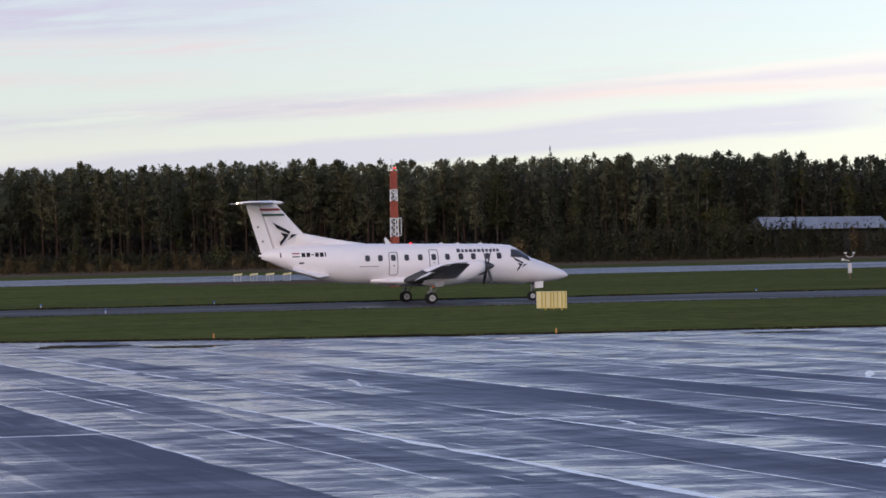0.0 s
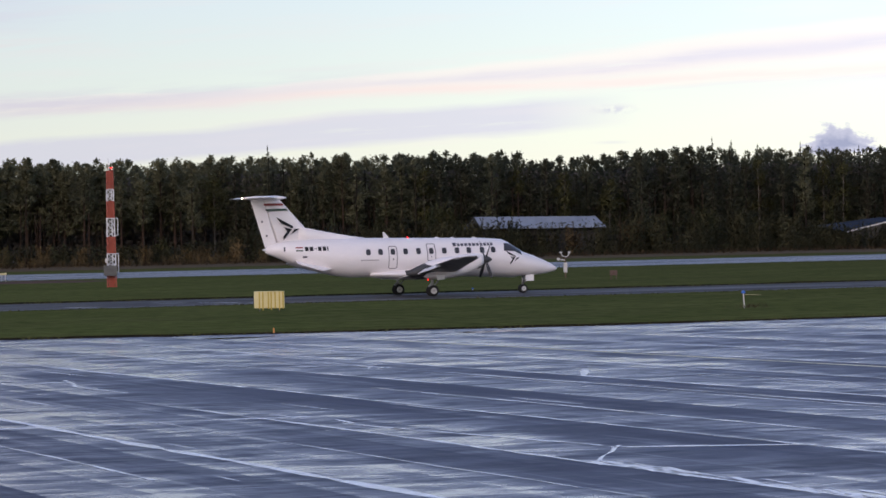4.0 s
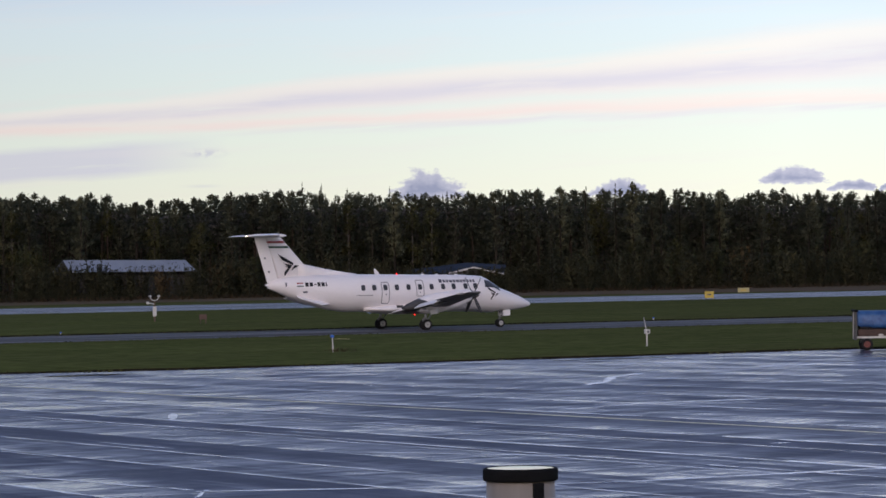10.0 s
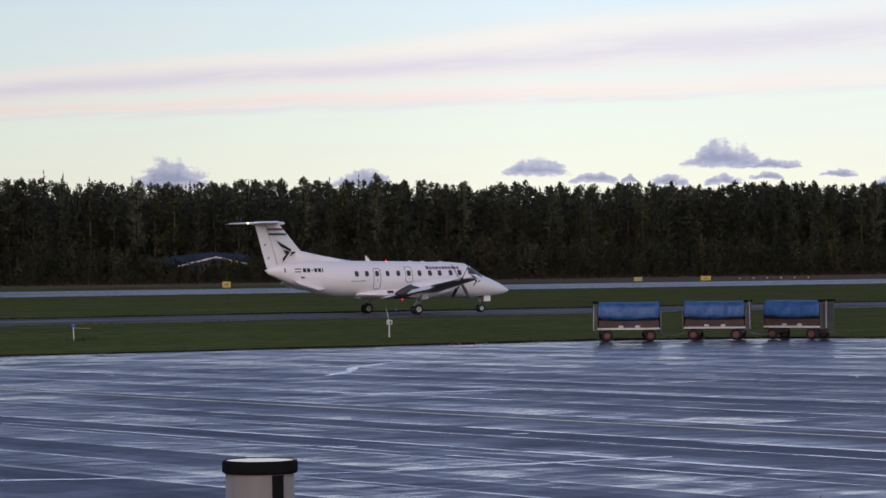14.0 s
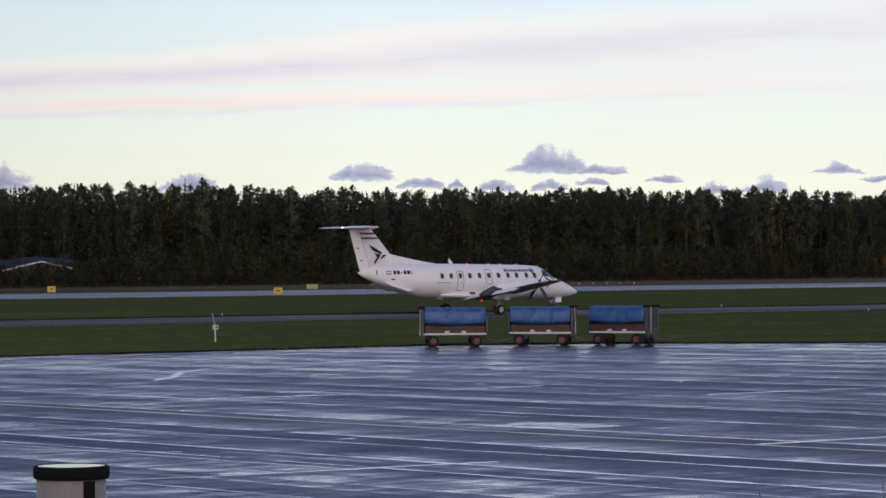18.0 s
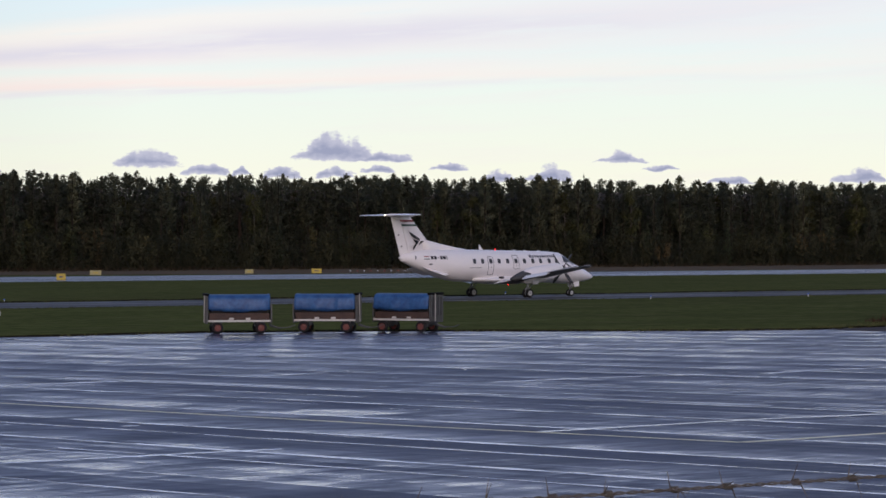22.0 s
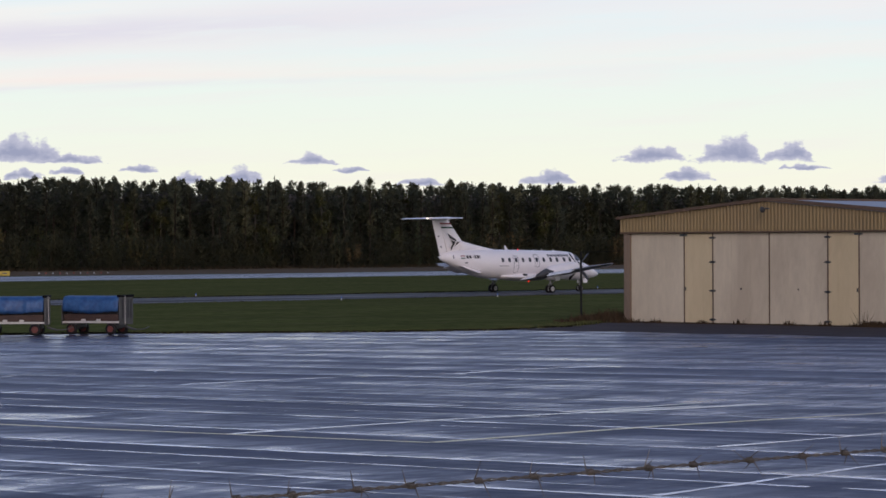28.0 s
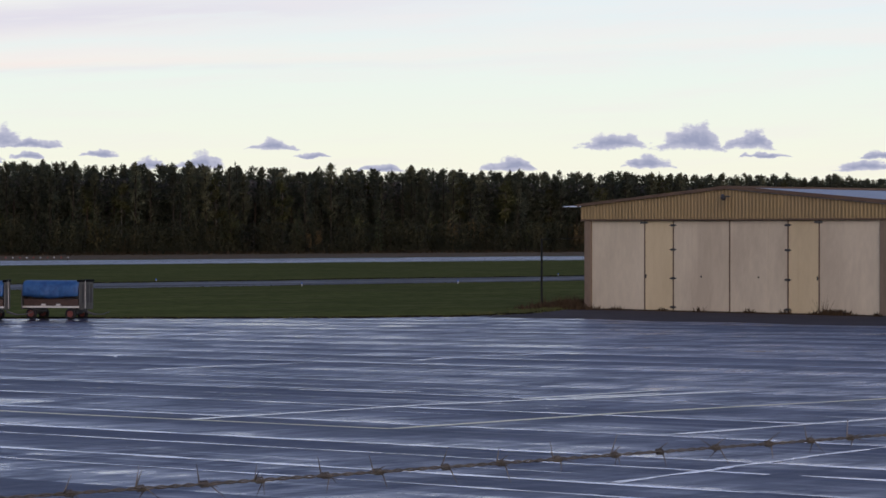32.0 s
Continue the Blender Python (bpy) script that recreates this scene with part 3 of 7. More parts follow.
def box(bm, x0, y0, z0, x1, y1, z1, bevel=0.0):
    r = bmesh.ops.create_cube(bm, size=1.0)
    bmesh.ops.scale(bm, vec=(x1 - x0, y1 - y0, z1 - z0), verts=r["verts"])
    bmesh.ops.translate(bm, vec=((x0 + x1) / 2, (y0 + y1) / 2, (z0 + z1) / 2), verts=r["verts"])
    if bevel:
        edges = list({e for v in r["verts"] for e in v.link_edges})
        bmesh.ops.bevel(bm, geom=edges, offset=bevel, segments=2, affect="EDGES", profile=0.6)
    return bm


def cubed(x0, y0, z0, x1, y1, z1, bevel=0.0):
    return box(bmesh.new(), x0, y0, z0, x1, y1, z1, bevel)


def tube(bm, a, b, r0, r1=None, n=10, caps=True):
    a, b = Vector(a), Vector(b)
    d = b - a
    r = bmesh.ops.create_cone(bm, cap_ends=caps, segments=n, radius1=r0, radius2=r0 if r1 is None else r1, depth=d.length)
    rot = d.to_track_quat("Z", "Y").to_matrix().to_4x4()
    bmesh.ops.transform(bm, matrix=Matrix.Translation((a + b) / 2) @ rot, verts=r["verts"])
    return bm


def rod(a, b, r0, r1=None, n=10):
    return tube(bmesh.new(), a, b, r0, r1, n)


def loft(rings, close=True, caps=True):
    """A skin over rings of points."""
    bm = bmesh.new()
    rows = [[bm.verts.new(p) for p in ring] for ring in rings]
    n = len(rows[0])
    for a, b in zip(rows, rows[1:]):
        for i in range(n if close else n - 1):
            bm.faces.new((a[i], a[(i + 1) % n], b[(i + 1) % n], b[i]))
    if caps:
        bm.faces.new(rows[0][::-1])
        bm.faces.new(rows[-1])
    bmesh.ops.recalc_face_normals(bm, faces=bm.faces)
    return bm


def slab(points, thick, bevel=0.0):
    """A flat outline of 3D points, given a thickness along a vector."""
    bm = bmesh.new()
    t = Vector(thick)
    a = [bm.verts.new(Vector(p) - t / 2) for p in points]
    b = [bm.verts.new(Vector(p) + t / 2) for p in points]
    n = len(a)
    bm.faces.new(a[::-1])
    bm.faces.new(b)
    for i in range(n):
        bm.faces.new((a[i], a[(i + 1) % n], b[(i + 1) % n], b[i]))
    bmesh.ops.recalc_face_normals(bm, faces=bm.faces)
    if bevel:
        bmesh.ops.bevel(bm, geom=list(bm.edges), offset=bevel, segments=1, affect="EDGES")
    return bm


def spun(profile, n=24, axis="Y"):
    """A body of revolution from (radius, along) pairs."""
    rings = []
    for r, s in profile:
        ring = []
        for i in range(n):
            a = 2 * math.pi * i / n
            c, d = r * math.cos(a), r * math.sin(a)
            ring.append({"Y": (c, s, d), "X": (s, c, d), "Z": (c, d, s)}[axis])
        rings.append(ring)
    return loft(rings)


def leafy(name, verts, faces, material, axis=True, flat=0.8):
    """Foliage whose normals follow the whole crown, so that it catches light as a soft mass."""
    me = mesh_from(name, verts, faces, material)
    v = np.array(verts, dtype=float)
    n = np.zeros_like(v)
    if axis:
        n[:, :2] = v[:, :2]
        n *= 0.8 / np.maximum(np.linalg.norm(n, axis=1, keepdims=True), 0.3)
    n[:, 2] += flat * 0.7
    n += 0.12 * np.random.default_rng(len(v)).normal(size=n.shape)
    n /= np.linalg.norm(n, axis=1, keepdims=True)
    me.polygons.foreach_set("use_smooth", [True] * len(me.polygons))
    me.normals_split_custom_set_from_vertices([tuple(q) for q in n])
    return me


def mesh_from(name, verts, faces, material):
    me = bpy.data.meshes.new(name)
    me.from_pydata([tuple(map(float, v)) for v in verts], [], [tuple(map(int, q)) for q in faces])
    me.materials.append(material)
    me.update()
    return me


def ribbon(points, width, z, seed=0, wobble=0.0):
    """A thin strip that follows points on the ground."""
    rnd = random.Random(seed)
    bm = bmesh.new()
    prev = None
    for i, (x, y) in enumerate(points):
        x2, y2 = points[min(i + 1, len(points) - 1)]
        x1, y1 = points[max(i - 1, 0)]
        d = Vector((x2 - x1, y2 - y1, 0)).normalized()
        s = Vector((-d.y, d.x, 0)) * width * (0.5 + wobble * (rnd.random() - 0.5))
        p = Vector((x, y, z))
        cur = (bm.verts.new(p + s), bm.verts.new(p - s))
        if prev:
            bm.faces.new((prev[0], prev[1], cur[1], cur[0]))
        prev = cur
    bmesh.ops.recalc_face_normals(bm, faces=bm.faces)
    for fc in bm.faces:
        if fc.normal.z < 0:
            fc.normal_flip()
    return bm


def wobbly(a, b, step=1.2, amount=0.05, seed=0):
    rnd = random.Random(seed)
    a, b = Vector(a), Vector(b)
    n = max(2, int((b - a).length / step))
    d = (b - a).normalized()
    s = Vector((-d.y, d.x))
    off, out = 0.0, []
    for i in range(n + 1):
        off = off * 0.86 + rnd.uniform(-amount, amount)
        p = a.lerp(b, i / n) + s * off
        out.append((p.x, p.y))
    return out


# ---- ground, apron, taxiway, runway ----
def ground_height(x, y):
    """Level ground, with the low bank on which the fence stands round the viewpoint."""
    r = math.hypot(x, y)
    k = max(0.0, min(1.0, (16.0 - r) / 10.0))
    return 1.9 * k * k * (3 - 2 * k)


def build_ground():
    xs = sorted(set([-4000, -2000, -1000, -500, -200, -100, -50, -30] + list(range(-24, 25, 2)) + [30, 60, 100, 200, 300, 450, 700, 1200, 2200, 4000]))
    ys = sorted(set([-4000, -1500, -500, -150, -50] + list(range(-24, 25, 2)) + [30, 60, 100, 150, 200, 300, 420, 700, 1500, 4000]))
    bm = bmesh.new()
    grid = [[bm.verts.new((x, y, ground_height(x, y) - 0.012)) for x in xs] for y in ys]
    for r0, r1 in zip(grid, grid[1:]):
        for i in range(len(xs) - 1):
            bm.faces.new((r0[i], r0[i + 1], r1[i + 1], r1[i]))
    ob = part("ground", bm, M_GRASS, smooth=True)
    tagged(ob, "level airfield grass, short and autumn green with dry patches", "grass", kind="structure")


APRON_EDGE = [(-60, 158), (-20, 139), (12, 122.5), (20, 118.6), (30, 116), (45, 113.6), (65, 113.2), (77, 113.6), (84, 110.4), (90, 104.6),
              (95, 100.6), (100, 98.7), (106, 100.2), (111, 103.2), (116, 105.5)]


def apron_line(steps=6):
    rnd = random.Random(4)
    pts = []
    for (x0, y0), (x1, y1) in zip(APRON_EDGE, APRON_EDGE[1:]):
        for k in range(steps):
            u = k / steps
            pts.append((x0 + (x1 - x0) * u, y0 + (y1 - y0) * u + rnd.uniform(-0.25, 0.25)))
    return pts + [APRON_EDGE[-1]]


def build_pavements():
    bm = bmesh.new()
    edge = apron_line()
    top = [bm.verts.new((x, y, 0.012)) for x, y in edge]
    near = [bm.verts.new((x, 17.5, 0.012)) for x, y in edge]
    low = [bm.verts.new((x, y + 0.05, -0.05)) for x, y in edge]
    for i in range(len(edge) - 1):
        bm.faces.new((near[i], near[i + 1], top[i + 1], top[i]))
        bm.faces.new((top[i], top[i + 1], low[i + 1], low[i]))
    ob = part("apron_pavement", bm, M_APRON)
    tagged(ob, "rain-wet dark asphalt apron with shiny streaks and sealed cracks", "apron", kind="structure")
    ob2 = part("apron_pavement", slab([(116, 17.5, 0.0), (260, 17.5, 0.0), (260, 92, 0.0), (116, 104, 0.0)], (0, 0, 0.024)), M_APRON)
    tagged(ob2, "rain-wet dark asphalt apron beside the hangar", "apron", kind="structure")
    for name, y0, y1, mat, label in (("taxiway", 167.0, 184.0, M_TAXI, "damp grey asphalt taxiway between strips of grass"),
                                     ("runway", 292.0, 342.0, M_RUNWAY, "pale damp asphalt runway beyond the grass")):
        b = bmesh.new()
        rnd = random.Random(y0)
        xs = list(range(-600, 1400, 4))
        a = [b.verts.new((x, y0 + rnd.uniform(-0.25, 0.25), 0.008)) for x in xs]
        c = [b.verts.new((x, y1 + rnd.uniform(-0.25, 0.25), 0.008)) for x in xs]
        for i in range(len(xs) - 1):
            b.faces.new((a[i], a[i + 1], c[i + 1], c[i]))
        tagged(part(name, b, mat), label, name, kind="structure")
    verge = bmesh.new()
    rnd = random.Random(8)
    xs = list(range(-300, 1000, 6))
    a = [verge.verts.new((x, 378 - 33 * min(1.0, max(0.0, (x - 180) / 90)) + rnd.uniform(-3, 3), 0.006)) for x in xs]
    c = [verge.verts.new((x, 436, 0.05)) for x in xs]
    for i in range(len(xs) - 1):
        verge.faces.new((a[i], a[i + 1], c[i + 1], c[i]))
    tagged(part("verge", verge, M_DRY), "strip of dry brown grass in front of the thicket", "verge", kind="structure")
    hard = slab([(100.6, 98.5, 0.004), (106, 100.3, 0.004), (111, 103.3, 0.004), (114.6, 104.9, 0.004), (114.3, 80.0, 0.004), (102.5, 76, 0.004), (101.2, 80, 0.004), (101.9, 84, 0.004), (100.7, 88, 0.004), (101.6, 92, 0.004), (100.2, 95, 0.004)], (0, 0, 0.022))
    tagged(part("hangar_forecourt", hard, M_CONCRETE), "dull dark worn asphalt before the hangar doors", "forecourt", kind="structure")


def build_markings():
    lines = thing("yellow_guide_line", "worn yellow guide line painted on the wet apron", "marking", kind="structure")
    route = [((33.6, 106), (35.3, 92)), ((35.3, 92), (37.3, 76)), ((37.3, 76), (38.6, 65)), ((38.6, 65), (40.4, 51)), ((40.4, 51), (41.8, 43.2)),
             ((41.8, 43.2), (49, 43.5)), ((49, 43.5), (62, 42.7))]
    for i, (a, b) in enumerate(route):
        part("stripe", ribbon(wobbly(a, b, 1.5, 0.01, i), 0.24, 0.020, i, 0.25), M_YELLOW_LINE, lines)
    td = thing("taxiway_mark", "short worn white dashes painted on the taxiway", "marking", kind="structure")
    for a, b in (((36.1, 171.3), (37.6, 169.6)), ((42.4, 176.5), (43.9, 174.6)), ((44.6, 174.2), (46.6, 172.2)), ((47.2, 171.9), (48.6, 170.5))):
        part("stripe", ribbon(wobbly(a, b, 1.0, 0.02, 40), 0.45, 0.014, 3, 0.3), M_WHITE_LINE, td)
    wl = thing("white_guide_line", "thin white guide line crossing the wet apron", "marking", kind="structure")
    for i, (a, b) in enumerate([((40.9, 48.3), (48, 48.7)), ((48, 48.7), (58.5, 47.7)), ((44.5, 38.2), (58, 38.6))]):
        part("stripe", ribbon(wobbly(a, b, 1.5, 0.015, 50 + i), 0.22, 0.020, i, 0.3), M_WHITE_LINE, wl)
    pl = thing("parking_mark", "faded double pale yellow parking mark on the apron", "marking", kind="structure")
    for i, (a, b, w) in enumerate((((51.5, 48.85), (56.6, 49.15), 0.26), ((51.5, 48.1), (57.2, 47.5), 0.34), ((52.6, 48.5), (55.6, 48.25), 0.3))):
        part("stripe", ribbon(wobbly(a, b, 1.0, 0.02, 70 + i), w, 0.022, i, 0.4), M_FADED, pl)
    seals = thing("crack_seal", "wet bitumen seals along the apron's lane joints, painted pale for sky sheen", "crack seal", kind="structure")
    rnd = random.Random(21)
    n = 0

    def seal(a, b, width, seed, amount=0.05, step=0.9):
        nonlocal n
        part("seal", ribbon(wobbly(a, b, step, amount, seed), width, 0.0155 + 0.0004 * (n % 9), n, 0.7), M_SEAL_SHEEN, seals)
        n += 1

    joints = [8.5 + 4.7 * k for k in range(-3, 19)] + [15.8, 34.9, 30.2, 51.6, 61.0]
    halves = [8.5 + 4.7 * (k + 0.5) for k in range(0, 18)]
    for q, x55 in enumerate(joints + halves):           # joints between the paving lanes, sealed in lengths, and finer ones midway
        fine_joint = q >= len(joints)
        y = 108.0 + rnd.uniform(-6, 3)
        while y > (58 if fine_joint else 24):
            ln = rnd.uniform(14, 44)
            y2 = max(22, y - ln)
            lean = 0.045 + 0.0026 * x55
            xa, xb = x55 - lean * (y - 55), x55 - lean * (y2 - 55)
            if rnd.random() < (0.55 if fine_joint else 0.9):
                seal((xa, y), (xb, y2), rnd.choice((0.05, 0.08, 0.11)) if fine_joint else rnd.choice((0.1, 0.13, 0.16, 0.2)), 900 + n, 0.03)
            y = y2 - rnd.uniform(0, 1.5)
    cracks = (((3.0, 62.0), (10.5, 62.1), 0.1), ((10.5, 62.1), (18.3, 62.3), 0.12), ((4.0, 81.3), (11.3, 80.4), 0.12), ((12.0, 82.5), (15.4, 82.0), 0.1), ((21.0, 85.9), (27.5, 85.8), 0.1),
              ((18.2, 59.6), (19.1, 55.2), 0.12), ((19.1, 55.2), (20.3, 50.6), 0.12), ((20.1, 50.1), (23.5, 48.6), 0.11), ((23.5, 48.6), (27.3, 47.5), 0.11),
              ((27.3, 47.5), (33.9, 47.5), 0.12), ((15.5, 80.9), (17.4, 81.8), 0.12), ((17.4, 82.6), (16.8, 78.2), 0.1), ((16.8, 78.2), (17.2, 74.8), 0.1),
              ((18.4, 61.1), (18.3, 59.4), 0.12), ((17.2, 57.6), (19.4, 57.2), 0.08), ((18.5, 49.9), (20.5, 49.6), 0.08), ((20.5, 50.4), (18.8, 47.2), 0.055), ((18.8, 47.2), (19.2, 44.8), 0.07),
              ((40.0, 72.7), (43.1, 74.1), 0.14), ((43.1, 74.1), (48.4, 74.3), 0.12), ((48.4, 86.9), (50.4, 89.0), 0.14), ((50.4, 89.0), (52.6, 92.5), 0.14), ((52.6, 92.5), (55.4, 95.3), 0.12),
              ((50.9, 74.2), (55.3, 75.1), 0.13), ((35.2, 31.5), (38.5, 32.1), 0.12), ((38.5, 32.1), (45.5, 33.5), 0.12), ((54.9, 66.8), (58.9, 67.1), 0.13), ((58.9, 67.1), (63.2, 66.8), 0.11),
              ((64.8, 66.1), (68.5, 66.9), 0.14), ((68.5, 66.9), (72.3, 66.5), 0.12), ((29.4, 74.9), (30.9, 78.4), 0.14), ((30.9, 78.4), (33.5, 76.8), 0.1), ((27.0, 59.2), (30.8, 54.0), 0.09),
              ((11.6, 90.9), (13.0, 90.3), 0.2), ((13.0, 90.3), (16.5, 91.0), 0.14), ((62, 98), (71, 99), 0.2), ((70, 88), (79, 90), 0.18), ((56, 104), (64, 104.6), 0.18), ((20, 95), (27, 96), 0.16))
    for a, b, w in cracks:
        w *= 1.0 + (0.045 * a[1] - 0.5) * abs(b[0] - a[0]) / math.hypot(b[0] - a[0], b[1] - a[1])
        seal(a, b, w * 0.65, 1200 + n, 0.05, 0.7)
    for k in range(46):                   # pale strokes paint the sky's glare on water held along one open joint
        y = rnd.uniform(37, 48)
        x = 17.9 - 0.09 * (y - 55) + abs(rnd.gauss(0.1, 0.3))
        seal((x, y), (x + rnd.uniform(-0.15, 0.1), y - rnd.uniform(0.4, 1.6)), rnd.uniform(0.03, 0.11), 1700 + n, 0.03, 0.25)
    for cx, cy in ((27, 84), (44, 93), (12.5, 73), (60, 72), (70, 96), (17, 107)):   # jagged spots of sealed cracks
        for k in range(3):
            a = rnd.uniform(0, 6.28)
            p = (cx + rnd.uniform(-1.0, 1.0), cy + rnd.uniform(-2, 2))
            seal(p, (p[0] + 1.6 * math.cos(a), p[1] + 3.0 * math.sin(a)), 0.06, 1500 + n, 0.1, 0.35)
    for cx, cy, rx, ry in ((14.0, 115.5, 2.6, 2.0), (17.5, 112.5, 2.0, 1.6), (9.5, 112, 1.6, 2.4), (30, 112, 1.6, 0.8), (63, 110.6, 3.0, 0.5), (77.5, 109.6, 2.2, 0.5), (40, 110.4, 2.4, 0.8)):
        pud = thing("puddle", "shallow still rain puddle on the asphalt", "puddle", kind="structure")
        pts = []
        for k in range(26):
            a = 2 * math.pi * k / 26
            r = 0.75 + 0.5 * noise.noise((cx + math.cos(a) * 1.3, cy + math.sin(a) * 1.3, 3.0)) + rnd.uniform(-0.08, 0.08)
            pts.append((cx + rx * r * math.cos(a), cy + ry * r * math.sin(a), 0.0165))
        part("water", slab(pts, (0, 0, 0.005)), M_WATER, pud)

    verts, faces = [], []
    for k in range(26):                  # small leftover wet spots, their glint painted pale
        cx, cy = rnd.uniform(34, 84), rnd.uniform(36, 100)
        lane = 8.5 + 4.7 * round((cx - 8.5) / 4.7)
        cx = lane - (0.045 + 0.0026 * lane) * (cy - 55) + rnd.gauss(0.25, 0.7)
        rx, ry = rnd.uniform(0.15, 0.45), rnd.uniform(0.1, 0.22)
        base = len(verts)
        for q in range(9):
            a = 2 * math.pi * q / 9
            r = rnd.uniform(0.6, 1.1)
            verts.append((cx + rx * r * math.cos(a), cy + ry * r * math.sin(a), 0.0148))
        faces.append(tuple(range(base, base + 9)))
    for k in range(150):                 # thin runs of standing water between the joints, painted as pale glints
        lane, cy = rnd.uniform(8, 88), rnd.uniform(34, 106)
        lean = 0.045 + 0.0026 * lane
        half, w = rnd.uniform(0.7, 2.8), rnd.uniform(0.02, 0.05) * (0.5 + cy / 90)
        base = len(verts)
        for q, v in ((-1, 0), (-0.4, -1), (0.5, -0.8), (1, 0), (0.3, 0.9), (-0.6, 0.7)):
            y = cy + q * half
            verts.append((lane - lean * (y - 55) + v * w * rnd.uniform(0.6, 1.3), y, 0.0143))
        faces.append(tuple(range(base, base + 6)))
    tagged(new("wet_spots", mesh_from("wet_spots", verts, faces, M_SEAL_SHEEN)), "small wet spots scattered over the apron, sky glint painted pale", "wet spots", kind="stuff")


def build_tufts():
    """Uneven long grass along the pavement edges."""
    rnd = random.Random(77)
    verts, faces = [], []

    def blade(x, y, hgt):
        a = rnd.uniform(0, 3.14)
        w = rnd.uniform(0.03, 0.08)
        dx, dy = math.cos(a) * w, math.sin(a) * w
        lean = rnd.uniform(-0.1, 0.1)
        i = len(verts)
        verts.extend([(x - dx, y - dy, -0.02), (x + dx, y + dy, -0.02), (x + lean, y + lean, hgt)])
        faces.append((i, i + 1, i + 2))

    edge = apron_line(14)
    for x, y in edge:
        if x < 2:
            continue
        for _ in range(34):
            blade(x + rnd.uniform(-0.5, 0.6), y + 0.15 + abs(rnd.gauss(0, 0.5)), rnd.uniform(0.05, 0.15) * (1.3 if x > 100 else 1))
    for y0, sgn, hgt in ((167.0, -1, 0.07), (184.0, 1, 0.13), (292.0, -1, 0.09), (342, 1, 0.12)):
        for _ in range(7000):
            x = rnd.uniform(10, 420)
            blade(x, y0 + sgn * abs(rnd.gauss(0.1, 0.5)), rnd.uniform(0.4, 1.2) * hgt)
    ob = new("grass_tufts", mesh_from("grass_tufts", verts, faces, M_TUFT))
    tagged(ob, "ragged longer grass along the pavement edges", "grass", kind="stuff")


def build_turf_edges():
    """Turf that stands a hand above the pavements along their far edges, with a near-black cut face."""
    def lip(points, label, hgt, depth, seed):
        rnd = random.Random(seed)
        face, back = bmesh.new(), bmesh.new()
        rows = []
        for x, y in points:
            k = hgt * rnd.uniform(0.75, 1.2)
            rows.append((face.verts.new((x, y + 0.1, -0.04)), face.verts.new((x, y + 0.16, k)), back.verts.new((x, y + 0.162, k)), back.verts.new((x, y + depth, -0.02))))
        for a, b in zip(rows, rows[1:]):
            face.faces.new((a[0], b[0], b[1], a[1]))
            back.faces.new((a[2], b[2], b[3], a[3]))
        ob = part("turf_edge", back, M_GRASS, smooth=True)
        tagged(ob, label, "turf", kind="structure")
        part("soil_face", face, M_CUT_EDGE, ob, "near-black face along the cut edge")

    lip([(x, 184.2) for x in range(-60, 420, 2)], "raised grass edge beyond the taxiway", 0.1, 3.0, 1)
    lip([p for p in apron_line(8) if 1 < p[0] < 112], "raised ragged grass edge beyond the apron", 0.085, 1.6, 2)


build_ground()
build_pavements()
build_turf_edges()
build_markings()
build_tufts()


# ---- forest and thicket ----
def tuft(verts, faces, p, d, length, width, rnd):
    """One ragged spray of needles or leaves: a long triangle that points along d."""
    d = Vector(d).normalized()
    s = d.cross(Vector((rnd.gauss(0, 1), rnd.gauss(0, 1), rnd.gauss(0, 1)))).normalized() * width * 0.5
    b, t = Vector(p) - d * length * 0.4, Vector(p) + d * length * 0.6
    i = len(verts)
    verts.extend([tuple(b + s), tuple(b - s), tuple(t)])
    faces.append((i, i + 1, i + 2))


def pine(seed, hgt, foot=0.5, whorls=20, each=28, wide=2.0):
    """A pine's crown: whorls of limbs that rise towards their tips, tufted with needles, and an uneven pointed top."""
    rnd = random.Random(seed)
    verts, faces = [], []
    for k in range(whorls):
        u = (k + rnd.uniform(0, 0.8)) / whorls
        z = hgt * (foot + (0.97 - foot) * u)
        for limb in range(rnd.choice((2, 3, 3, 4))):
            reach = (wide * (1.0 - u ** 2.3) ** 0.6 * min(1.0, 0.55 + 1.6 * u) + 0.18) * rnd.uniform(0.45, 1.15)
            a = rnd.uniform(0, 6.283)
            lift = rnd.uniform(0.0, 0.35) + 0.35 * u
            for q in range(each):
                f = rnd.uniform(0.2, 1.0)
                b = a + rnd.gauss(0, 0.3)
                p = (f * reach * math.cos(b), f * reach * math.sin(b), z + lift * f * reach + rnd.gauss(0, 0.2))
                tuft(verts, faces, p, (math.cos(b), math.sin(b), rnd.uniform(-0.2, 1.1)), rnd.uniform(0.22, 0.48), rnd.uniform(0.15, 0.28), rnd)
    for k in range(90):
        q = rnd.random()
        w = 0.95 * (1 - q) ** 0.7
        p = (rnd.uniform(-w, w), rnd.uniform(-w, w), hgt - 1.3 + 1.3 * q)
        tuft(verts, faces, p, (p[0] * 2, p[1] * 2, 1.0), rnd.uniform(0.22, 0.4), 0.14, rnd)
    return verts, faces


